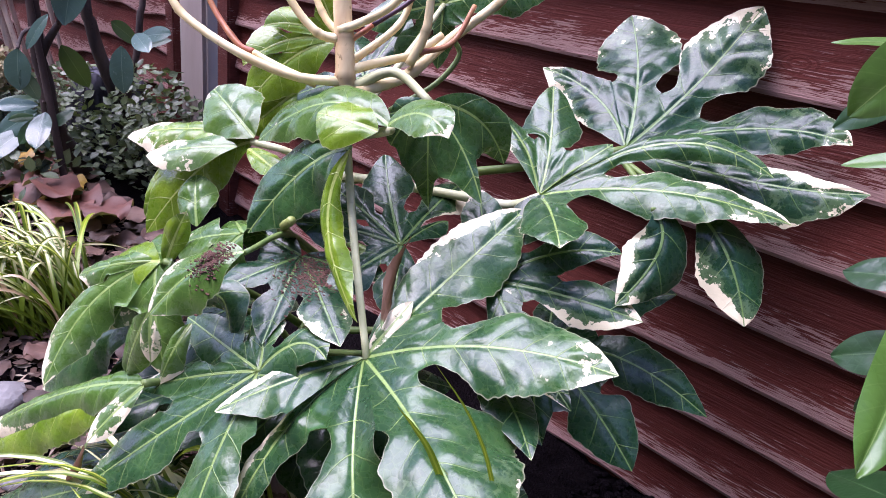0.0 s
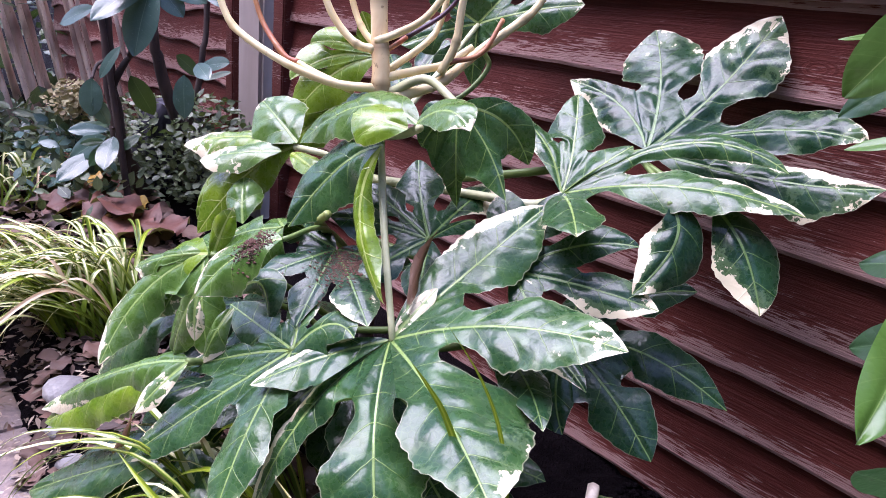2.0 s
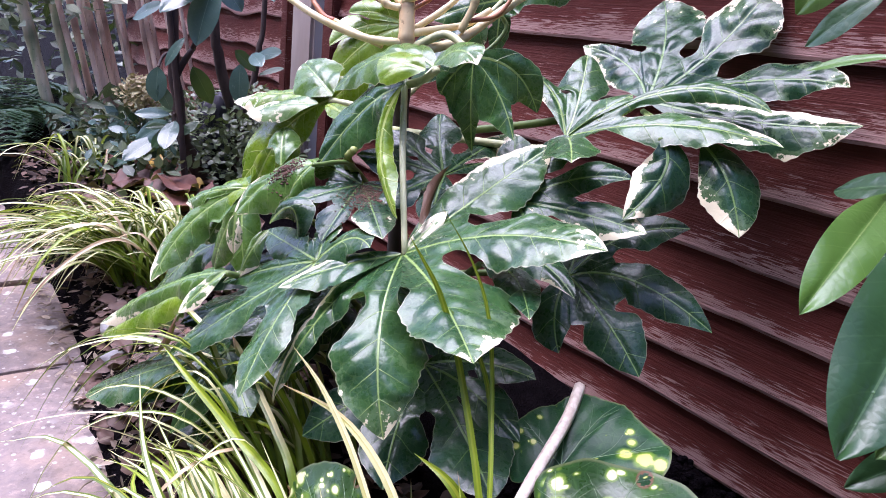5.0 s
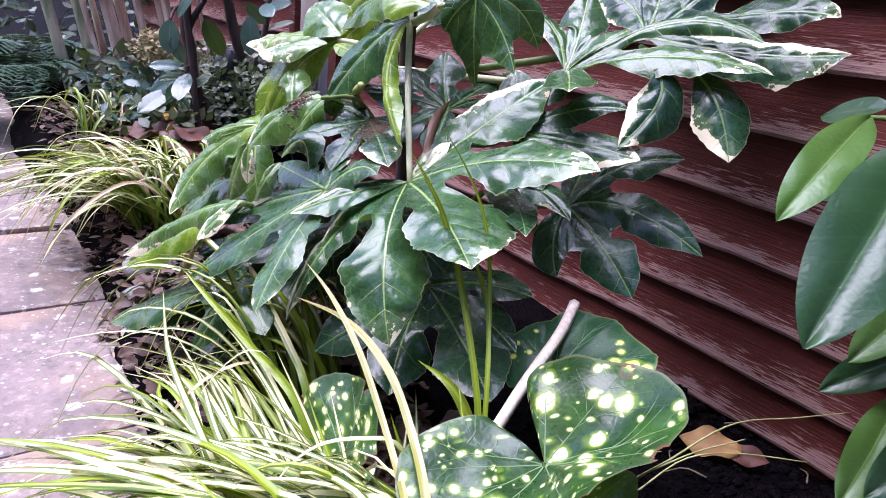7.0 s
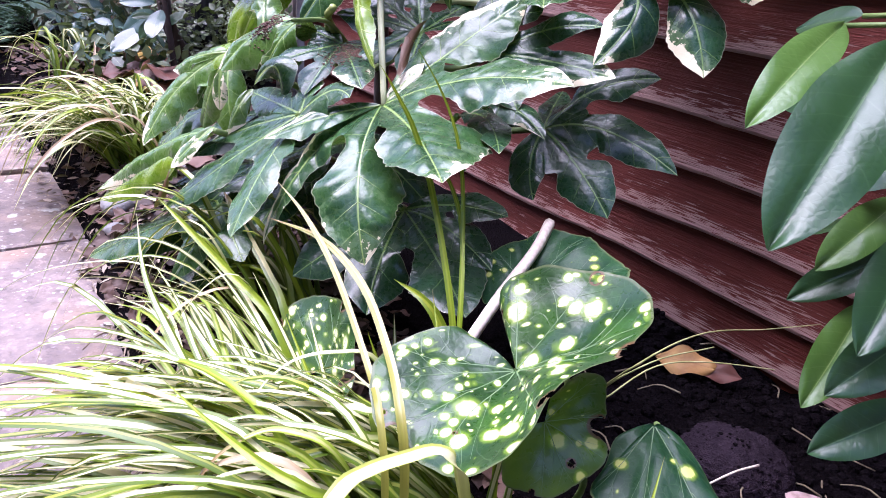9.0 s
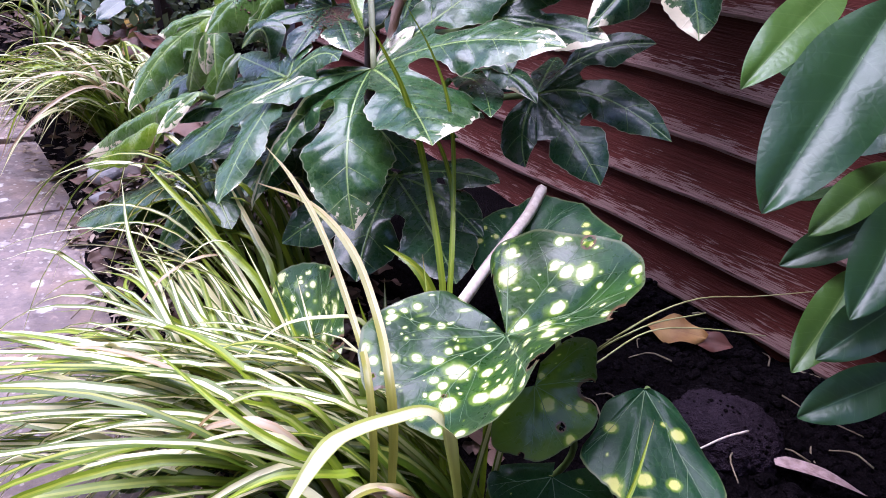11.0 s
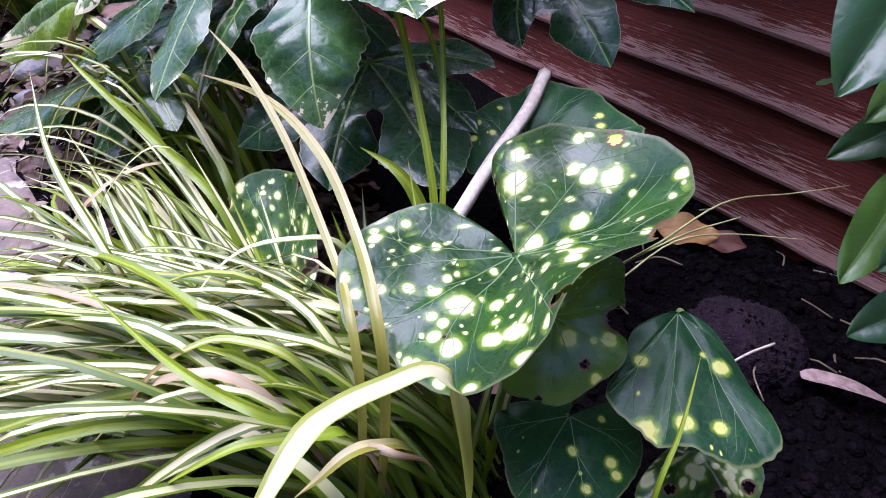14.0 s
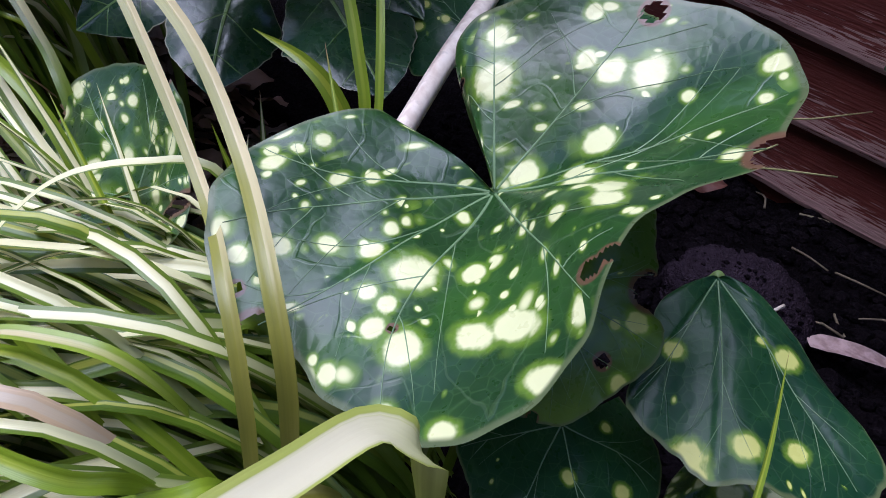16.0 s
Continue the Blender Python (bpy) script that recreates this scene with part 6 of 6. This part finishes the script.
laurel_leaf((-0.100, 0.577, 0.580), (-0.169, 0.578, 0.575), 0.11, (0.1, -0.4, 0.9), M_LAUREL_OLD, seed=15)
# extra leaves out of view, added to shade the lower fence and soil
rg = np.random.RandomState(61)
for k in range(150):
    low = k < 46
    p = np.array((rg.uniform(0.24 if low else 0.14, 0.55), rg.uniform(0.36, 0.68), rg.uniform(0.16, 0.72) if low else rg.uniform(0.62, 1.1)))
    d = unit((rg.normal(0, 0.6), rg.normal(-0.6, 0.5), rg.normal(-0.4, 0.3)))
    laurel_leaf(p, p + d * rg.uniform(0.08, 0.13), 0.2, (0.2, -0.5, 0.85), seed=70 + k)
STALKS = [f[0] for f in FRONT] + [(-0.054, 0.585, 0.424), (-0.070, 0.460, 0.605), (-0.090, 0.540, 0.566), (-0.066, 0.520, 0.518), (0.044, 0.566, 0.331), (-0.040, 0.585, 0.372), (-0.045, 0.600, 0.330), (-0.006, 0.575, 0.252), (-0.100, 0.577, 0.580)]
for tip in STALKS:
    z = min(tip[2] + 0.02, 0.6)
    part("petiole", tube([(0.235 - 0.05 * z, 0.49, z), (tip[0] * 0.5 + 0.11, tip[1] * 0.5 + 0.28, tip[2] + 0.02), tip], 0.003, 0.0022, 10, 6), M_PETIOLE_G, laurel)


# ---- back of the bed ----
def many(name, meshes, material, label, category):
    """Joins many small meshes into one uncountable mass."""
    verts, faces, at = [], [], {}
    for vs, fs, attrs in meshes:
        o = len(verts)
        verts.extend(vs)
        faces.extend(tuple(i + o for i in f) for f in fs)
        for k, v in attrs.items():
            at.setdefault(k, []).extend(v)
    ob = part(name, mesh_from(name, verts, faces, at), material)
    return tagged(ob, label, category, "", "stuff")


def tiny_leaf(base, way, length, half, up, rng):
    """A small pointed leaf of eight faces, folded at its rib."""
    way, up = unit(way), unit(up)
    side = unit(np.cross(up, way))
    nn = np.cross(way, side)
    vs, at = [], {"cx": [], "dl": []}
    for s, w in ((0, 0.05), (0.3, 0.85), (0.62, 0.9), (1, 0.04)):
        for u in (-1, 0, 1):
            vs.append(base + way * length * s + side * u * w * half * length + nn * (abs(u) * 0.15 * half - 0.25 * s * s) * length)
            at["cx"].append(u), at["dl"].append(s)
    fs = [(i * 3 + k, i * 3 + k + 1, i * 3 + k + 4, i * 3 + k + 3) for i in range(3) for k in range(2)]
    return vs, fs, at


def leaf_mass(name, centre, size, count, length, half, material, label, category, seed, bias=(0, 0, 0.6)):
    rng = np.random.RandomState(seed)
    out = []
    for _ in range(count):
        p = rng.normal(0, 0.5, 3)
        p = p / max(1, np.linalg.norm(p)) * size + centre
        w = rng.normal(0, 1, 3) * (1, 1, 0.5) + bias
        out.append(tiny_leaf(p, w, length * rng.uniform(0.6, 1.2), half, rng.normal(0, 0.45, 3) + (0.2, -0.3, 0.9), rng))
    return many(name, out, material, label, category)


def bamboo(x, y, lean, r, height, material, seed):
    z = ground_height(x, y) - 0.02
    pts = [(x, y, z), (x + lean[0] * 0.5, y + lean[1] * 0.5, z + height * 0.5), (x + lean[0], y + lean[1], z + height)]
    culm = tube(pts, r, r * 0.85, 44, 10, tuple(0.07 + 0.145 * k + 0.01 * (seed % 5) for k in range(7)), 0.13)
    ob = part("bamboo_culm", culm, material)
    return tagged(ob, "upright woody bamboo culm with ringed joints", "bamboo", "bamboo culms")


def culm(i, x, y, lx, ly, r, green=False):
    bamboo(x, y, (lx * 1.1 - 0.10, ly - 0.26), r, 1.5, M_BAMBOO_G if green else M_BAMBOO, i)


culm(0, -2.26, 0.27, -0.22, 0.02, 0.017, True)
culm(1, -2.3, 0.36, -0.3, 0.04, 0.019, True)
culm(2, -2.2, 0.44, -0.2, 0, 0.013)
culm(3, -2.14, 0.5, -0.16, 0.03, 0.00792)
culm(4, -2.35, 0.5, -0.1, 0.02, 0.01008)
culm(5, -2.05, 0.56, -0.1, 0.02, 0.0072)
culm(6, -2.22, 0.58, -0.05, 0.03, 0.00864)
culm(7, -2.42, 0.42, -0.15, 0.02, 0.0108)
culm(8, -1.98, 0.61, -0.05, 0, 0.00648)
culm(9, -2.5, 0.3, -0.2, 0, 0.01152, True)
culm(10, -2.1, 0.4, -0.26, 0.03, 0.0072)
culm(11, -2.16, 0.36, -0.36, 0.02, 0.00864)
culm(12, -2.27, 0.47, -0.3, 0.06, 0.00792)
culm(13, -1.95, 0.54, -0.22, 0.04, 0.00648)
culm(14, -2.08, 0.64, -0.12, 0, 0.00864)
culm(15, -2.4, 0.56, 0.08, 0, 0.00864)
culm(16, -1.88, 0.58, -0.16, 0.03, 0.00504)
culm(17, -2, 0.52, 0.12, 0.03, 0.00576)
culm(18, -1.92, 0.63, 0.02, 0, 0.00576)
culm(19, -2.6, 0.44, -0.1, 0.05, 0.01008)
culm(20, -2.02, 0.48, -0.2, 0.05, 0.00576)
culm(21, -2.32, 0.64, 0, 0, 0.0072)

# dark-stemmed shrub with grey-green leaves
dark_shrub = thing("dark_stemmed_shrub", (-1.30, 0.46, 0.07), "shrub with dark bare stems and grey-green leaves", "shrub")
for pts, r0, r1 in (
    ([(-1.530, 0.530, 0.0), (-1.530, 0.512, 0.050), (-1.530, 0.469, 0.137), (-1.530, 0.434, 0.226), (-1.530, 0.429, 0.297), (-1.530, 0.421, 0.339), (-1.530, 0.421, 0.420), (-1.530, 0.420, 0.484), (-1.53, 0.422, 0.9)], 0.020, 0.010),
    ([(-1.580, 0.622, 0.0), (-1.580, 0.611, 0.055), (-1.580, 0.601, 0.207), (-1.580, 0.580, 0.260), (-1.580, 0.552, 0.342), (-1.580, 0.539, 0.407), (-1.580, 0.531, 0.465), (-1.58, 0.515, 0.9)], 0.019, 0.010),
    ([(-1.578, 0.600, 0.230), (-1.575, 0.615, 0.292), (-1.575, 0.632, 0.350), (-1.575, 0.642, 0.425), (-1.575, 0.652, 0.498), (-1.575, 0.661, 0.9)], 0.009, 0.006),
    ([(-1.530, 0.419, 0.330), (-1.520, 0.440, 0.378), (-1.515, 0.459, 0.409)], 0.009, 0.006),
    ([(-1.515, 0.459, 0.409), (-1.46, 0.466, 0.48), (-1.40, 0.474, 0.560)], 0.006, 0.004),
    ([(-1.53, 0.421, 0.40), (-1.50, 0.39, 0.39), (-1.471, 0.371, 0.366)], 0.004, 0.003),
    ([(-1.53, 0.434, 0.22), (-1.515, 0.43, 0.25), (-1.49, 0.41, 0.262)], 0.004, 0.003),
    ([(-1.45, 0.43, 0.05), (-1.50, 0.42, 0.30), (-1.53, 0.40, 0.60), (-1.54, 0.38, 0.9)], 0.008, 0.005),
):
    part("stem", tube(pts, r0, r1, 22, 9), M_BARK, dark_shrub)
def shrub_leaf(k, base, tip, half, material=M_BLUE):
    part("leaf", oval_leaf(base, tip, half, (0.55, -0.55, 0.62), n=14, cols=7, seed=k), material, dark_shrub)


shrub_leaf(0, (-1.399, 0.475, 0.567), (-1.381, 0.353, 0.482), 0.20)
shrub_leaf(1, (-1.390, 0.470, 0.560), (-1.358, 0.421, 0.424), 0.24)
shrub_leaf(2, (-1.399, 0.475, 0.567), (-1.352, 0.514, 0.503), 0.26)
shrub_leaf(3, (-1.399, 0.475, 0.567), (-1.335, 0.555, 0.533), 0.20)
shrub_leaf(4, (-1.399, 0.475, 0.57), (-1.369, 0.380, 0.530), 0.2)
shrub_leaf(5, (-1.40, 0.47, 0.57), (-1.341, 0.488, 0.640), 0.24)
shrub_leaf(6, (-1.471, 0.371, 0.366), (-1.461, 0.365, 0.292), 0.34)
shrub_leaf(7, (-1.46, 0.37, 0.33), (-1.450, 0.392, 0.276), 0.26)
shrub_leaf(8, (-1.414, 0.412, 0.436), (-1.419, 0.373, 0.373), 0.17)
shrub_leaf(9, (-1.327, 0.504, 0.395), (-1.312, 0.498, 0.312), 0.26)
shrub_leaf(10, (-1.30, 0.52, 0.42), (-1.22, 0.51, 0.40), 0.2)
shrub_leaf(11, (-1.32, 0.53, 0.41), (-1.24, 0.56, 0.43), 0.2)
shrub_leaf(12, (-1.45, 0.39, 0.265), (-1.470, 0.320, 0.262), 0.2)
shrub_leaf(13, (-1.45, 0.40, 0.25), (-1.38, 0.36, 0.20), 0.24)
shrub_leaf(14, (-1.50, 0.40, 0.24), (-1.56, 0.34, 0.18), 0.26)
shrub_leaf(15, (-1.52, 0.38, 0.20), (-1.50, 0.30, 0.15), 0.26)
shrub_leaf(16, (-1.55, 0.40, 0.62), (-1.62, 0.34, 0.56), 0.22)
shrub_leaf(17, (-1.53, 0.40, 0.50), (-1.60, 0.35, 0.46), 0.22)
for k, (base, tip, half) in enumerate((((-1.500, 0.455, 0.370), (-1.500, 0.500, 0.287), 0.24), ((-1.500, 0.410, 0.268), (-1.500, 0.329, 0.257), 0.15), ((-1.480, 0.399, 0.233), (-1.480, 0.358, 0.183), 0.24),
                                       ((-1.490, 0.465, 0.243), (-1.490, 0.421, 0.211), 0.25), ((-1.500, 0.397, 0.232), (-1.500, 0.349, 0.227), 0.22), ((-1.565, 0.631, 0.365), (-1.560, 0.574, 0.411), 0.24), ((-1.565, 0.639, 0.355), (-1.545, 0.700, 0.379), 0.13))):
    shrub_leaf(19 + k, base, tip, half, M_LAUREL)
shrub_leaf(18, (-1.36, 0.57, 0.60), (-1.29, 0.56, 0.53), 0.24)

# weathered stump
def stump_mesh():
    bm = bmesh.new()
    n, rows = 28, 14
    ring = []
    for j in range(rows + 1):
        z = j / rows
        line = []
        for i in range(n):
            a = 2 * math.pi * i / n
            r = 0.055 * (1.25 - 0.35 * z) * (1 + 0.42 * noise.noise((math.cos(a) * 2.2, math.sin(a) * 2.2, z * 1.2)) + 0.25 * noise.noise((math.cos(a) * 6, math.sin(a) * 7, z * 2)))
            line.append(bm.verts.new((r * math.cos(a), r * math.sin(a), 0.21 * z + (0.05 * noise.noise((a, 3, 1)) if j == rows else 0))))
        ring.append(line)
    for j in range(rows):
        for i in range(n):
            k = (i + 1) % n
            bm.faces.new((ring[j][i], ring[j][k], ring[j + 1][k], ring[j + 1][i]))
    bm.faces.new(ring[-1])
    me = bpy.data.meshes.new("stump")
    bm.to_mesh(me)
    bm.free()
    me.polygons.foreach_set("use_smooth", [True] * len(me.polygons))
    return me


stump = part("tree_stump", stump_mesh(), M_STUMP)
stump.matrix_world = pose(-1.70, 0.595, 0.03, 0, 8, 0) @ Matrix.Diagonal((1.45, 1.3, 1.2, 1))
tagged(stump, "old furrowed blue-grey stump beside the dark stems", "stump")

leaf_mass("ivy", (-1.66, 0.55, 0.17), (0.22, 0.14, 0.13), 1200, 0.022, 0.36, M_SMALL, "small-leaved variegated ivy below the fence", "ivy", 3)
leaf_mass("ivy", (-1.42, 0.60, 0.20), (0.14, 0.09, 0.14), 800, 0.020, 0.36, M_SMALL, "small-leaved variegated ivy round the stump", "ivy", 4)
leaf_mass("ground_cover", (-1.78, 0.38, 0.12), (0.30, 0.16, 0.08), 240, 0.045, 0.30, M_BLUE, "low leafy ground cover at the back of the bed", "ground cover", 5)
leaf_mass("ground_cover", (-1.62, 0.36, 0.12), (0.30, 0.14, 0.06), 260, 0.032, 0.34, M_SMALL, "low variegated ground cover in the bed", "ground cover", 15)
leaf_mass("variegated_foliage", (-2.0, 0.42, 0.14), (0.3, 0.2, 0.10), 420, 0.045, 0.3, M_SMALL, "pale variegated leaves below the bamboo", "foliage", 19)
leaf_mass("hydrangea", (-1.85, 0.42, 0.26), (0.075, 0.06, 0.05), 420, 0.014, 0.5, M_FLOWER, "faded hydrangea flower head", "flower", 6)
leaf_mass("hedge", (-3.6, -0.1, 0.55), (0.5, 1.3, 0.75), 2600, 0.075, 0.3, M_SMALL, "leafy hedge at the far end of the path", "hedge", 18)
leaf_mass("shrub_foliage", (-2.3, 0.20, 0.65), (0.5, 0.3, 0.25), 600, 0.06, 0.2, M_SMALL, "pale leafy growth among the bamboo", "foliage", 8)


def fern_fronds(centre, seed):
    rng = np.random.RandomState(seed)
    out = []
    for k in range(13):
        a = 6.28 * k / 13 + rng.uniform(-0.2, 0.2)
        d = np.array((math.cos(a), math.sin(a), 0))
        reach = rng.uniform(0.18, 0.30)
        pts = spline([np.array(centre), np.array(centre) + d * reach * 0.45 + (0, 0, 0.16), np.array(centre) + d * reach + (0, 0, 0.10)], 22)
        for i in range(2, 21):
            s = i / 21
            t = unit(pts[i + 1 if i < 21 else 21] - pts[i - 1])
            side = unit(np.cross((0, 0, 1), t))
            for sg in (-1, 1):
                out.append(tiny_leaf(pts[i], side * sg + t * 0.35, 0.065 * math.sin(math.pi * (0.12 + 0.85 * s)), 0.16, (0, 0, 1), rng))
    return many("fern", out, M_FERN, "blue-green fern at the end of the path", "fern")


fern_fronds((-2.15, 0.12, 0.02), 1)
fern_fronds((-2.45, 0.18, 0.05), 2)
fern_fronds((-2.35, -0.02, 0.0), 3)

# ---- litter ----
def litter(name, spots, size, material, label, half, seed, category="leaf"):
    rng = np.random.RandomState(seed)
    for k, (x, y, dz) in enumerate(spots):
        z = ground_height(x, y) + 0.006 + dz
        a = rng.uniform(0, 6.28)
        l = size * rng.uniform(0.7, 1.25)
        d = np.array((math.cos(a), math.sin(a), rng.uniform(-0.15, 0.3)))
        base = np.array((x, y, z))
        me = oval_leaf(base - d * l / 2, base + d * l / 2, half, unit((rng.normal(0.1, 0.35), rng.normal(-0.2, 0.35), 1)), rng.uniform(-0.05, 0.2), rng.uniform(-0.3, 0.6), 10, 7, 0.5, 0.25, k + seed)
        ob = part(name, me, material)
        tagged(ob, label, category, name + " litter")


def leaf_mould():
    """Shredded brown leaf litter, too fine to count."""
    rng = np.random.RandomState(31)
    out = []
    for _ in range(4200):
        x = rng.uniform(-2.0, -0.1)
        y = rng.uniform(0.122, 0.50 if x < -0.8 else 0.36)
        a = rng.uniform(0, 6.28)
        out.append(tiny_leaf(np.array((x, y, max(ground_height(x, y), -0.040 if y < 0.105 else -1) + rng.uniform(0.001, 0.012))), (math.cos(a), math.sin(a), rng.uniform(-0.1, 0.5)), rng.uniform(0.008, 0.032), rng.uniform(0.12, 0.5), rng.normal(0, 0.4, 3) + (0, 0, 1), rng))
    return many("leaf_litter", out, M_DEAD, "shredded brown leaf litter over the bed", "litter")


leaf_mould()


def dry_debris():
    """Fine straw-coloured scraps along the edge of the bed."""
    rng = np.random.RandomState(33)
    out = []
    for _ in range(1500):
        x, y = rng.uniform(-1.5, -0.2), 0.085 + 0.15 * rng.uniform(0, 1) ** 1.3
        a = rng.uniform(0, 6.28)
        z = max(ground_height(x, y), -0.040 if y < 0.102 else -1) + rng.uniform(0.001, 0.010)
        out.append(tiny_leaf(np.array((x, y, z)), (math.cos(a), math.sin(a), rng.uniform(-0.1, 0.3)), rng.uniform(0.005, 0.022), rng.uniform(0.04, 0.22), rng.normal(0, 0.4, 3) + (0, 0, 1), rng))
    return many("dry_debris", out, M_STRAW, "fine dry straw and leaf scraps along the bed's edge", "litter")


dry_debris()
rl = np.random.RandomState(5)
litter("dead_leaf", [(rl.uniform(-1.95, -0.9), rl.uniform(0.18, 0.5), rl.uniform(0, 0.03)) for _ in range(190)], 0.05, M_DEAD, "crumpled brown dead leaf on the bed", 0.36, 7)
litter("dead_leaf", [(rl.uniform(-0.95, -0.15), rl.uniform(0.10, 0.40), rl.uniform(0, 0.02)) for _ in range(150)], 0.036, M_DEAD, "crumpled brown dead leaf on the bed", 0.3, 8)
litter("dead_leaf", [(rl.uniform(-1.75, -1.25), rl.uniform(0.30, 0.44), rl.uniform(0.02, 0.06)) for _ in range(22)], 0.10, M_REDLEAF, "large crumpled red-brown dead leaf on the bed", 0.42, 17)
litter("yellow_leaf", [(-1.55, 0.376, 0.06), (-1.54, 0.400, 0.03), (-1.45, 0.438, 0.03), (-1.44, 0.36, 0.02)], 0.062, M_YELLOW, "fallen yellow leaf on the bed", 0.42, 9)
tagged(part("fallen_leaf", oval_leaf((-0.170, 0.606, 0.014), (-0.112, 0.640, 0.020), 0.28, (0.2, -0.45, 0.87), 0.12, 0.2, 22, 13, 0.45, 0.30, 12), M_ORANGE), "fallen orange leaf mottled red-brown by the fence", "leaf", "fallen_leaf litter")
tagged(part("fallen_leaf", oval_leaf((-0.128, 0.636, 0.012), (-0.088, 0.660, 0.015), 0.28, (0.3, -0.5, 0.8), 0.10, 0.5, 18, 11, 0.4, 0.30, 13), M_REDLEAF), "curled red-brown leaf on the soil by the fence", "leaf", "fallen_leaf litter")


def soil_crumbs():
    """Crumbs of soil too many to count, in one mesh."""
    rng = np.random.RandomState(21)
    base = clod_mesh(1)
    co = np.array([v.co[:] for v in base.vertices])
    fs = [tuple(p.vertices) for p in base.polygons]
    out = []
    for _ in range(5200):
        x, y = rng.uniform(-0.32, 0.35), rng.uniform(0.30, 0.71)
        r = 0.0012 + 0.0060 * rng.uniform(0, 1) ** 3
        over = 1 - ((x + 0.008) / 0.055) ** 2 - ((y - 0.52) / 0.050) ** 2
        if over > 0:
            r = 0.0006 + 0.0014 * rng.uniform(0, 1) ** 2
            out.append((co * r + (x, y, 0.006 + 0.036 * math.sqrt(over) + r * 0.3), fs, {}))
            continue
        out.append((co * r * rng.uniform(0.7, 1.3, 3) + (x, y, ground_height(x, y) + r * 0.2), fs, {}))
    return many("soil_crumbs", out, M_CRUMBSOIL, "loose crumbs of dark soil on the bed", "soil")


soil_crumbs()
crumbs(littered[0], [(-0.467, 0.329, 0.338), (-0.450, 0.318, 0.33), (-0.44, 0.33, 0.33)], 0.012, 1100, 1)
crumbs(littered[1], [(-0.474, 0.248, 0.35), (-0.480, 0.240, 0.345)], 0.006, 700, 2)
for k, (x, y, r) in enumerate(((-0.86, 0.16, 0.035), (-0.95, 0.30, 0.03), (-0.78, 0.14, 0.022), (-0.35, 0.34, 0.02), (-0.25, 0.55, 0.018), (0.12, 0.63, 0.012), (-0.7, 0.13, 0.018))):
    stone_data = clod_mesh(30 + k, 0.6)
    stone_data.transform(Matrix.Diagonal((r, r * 0.8, r * 0.8, 1)))
    ob = part("stone", stone_data, M_STONE)
    ob.matrix_world = pose(x, y, ground_height(x, y) + r * 0.25, 0, 0, 40 * k)
    tagged(ob, "rounded grey garden stone in the soil", "stone", "stones in the bed")
rt = np.random.RandomState(8)
for k in range(46):
    x, y = (rt.uniform(-0.2, 0.3), rt.uniform(0.42, 0.70)) if k < 22 else (rt.uniform(-1.3, -0.3), rt.uniform(0.08, 0.3))
    a, l = rt.uniform(0, 6.28), rt.uniform(0.02, 0.06)
    z = ground_height(x, y) + 0.006
    ob = part("twig", tube([(x, y, z), (x + 0.5 * l * math.cos(a), y + 0.5 * l * math.sin(a), z + 0.004), (x + l * math.cos(a + 0.3), y + l * math.sin(a + 0.3), z)], 0.0011, 0.0007, 6, 5), M_TWIG)
    tagged(ob, "thin dry twig lying on the soil", "twig", "twigs on the soil")
clod_data = mound_mesh(77, 0.056, 0.050, 0.036)
clod = part("soil_clod", clod_data, M_MOUND)
clod.matrix_world = pose(-0.008, 0.520, 0.006, 0, 0, 20)
tagged(clod, "rounded clod of dry purplish soil on the bed", "soil clod")
chip = part("wood_chip", blade([(0.046, 0.512, 0.020), (0.060, 0.522, 0.022), (0.085, 0.533, 0.024), (0.113, 0.550, 0.017)], 0.017, 0.2, 20), M_CHIP)
twig = part("twig", tube([(0.012, 0.430, 0.046), (0.017, 0.462, 0.049), (0.022, 0.494, 0.046)], 0.0009, 0.0013, 8, 6), M_STICK)
tagged(twig, "pale split twig lying on the soil clod", "twig", "twigs on the soil")
tagged(chip, "curled pinkish-brown wood chip on the soil", "wood chip")
straw = thing("dry_grass", (-0.075, 0.345, 0.0), "thin dry grass stalks reaching over the soil", "grass")
for pts in ([(-0.017, 0.331, 0.185), (-0.034, 0.441, 0.169), (-0.029, 0.539, 0.148), (-0.012, 0.615, 0.142)], [(-0.038, 0.328, 0.140), (-0.036, 0.382, 0.153), (-0.026, 0.443, 0.144), (0.006, 0.498, 0.138)], [(-0.022, 0.346, 0.175), (-0.019, 0.433, 0.166)]):
    part("stalk", tube([(-0.075, 0.345, 0.0), (-0.062, 0.340, 0.11), *pts], 0.0010, 0.0005, 24, 5), M_STRAWSTALK, straw)
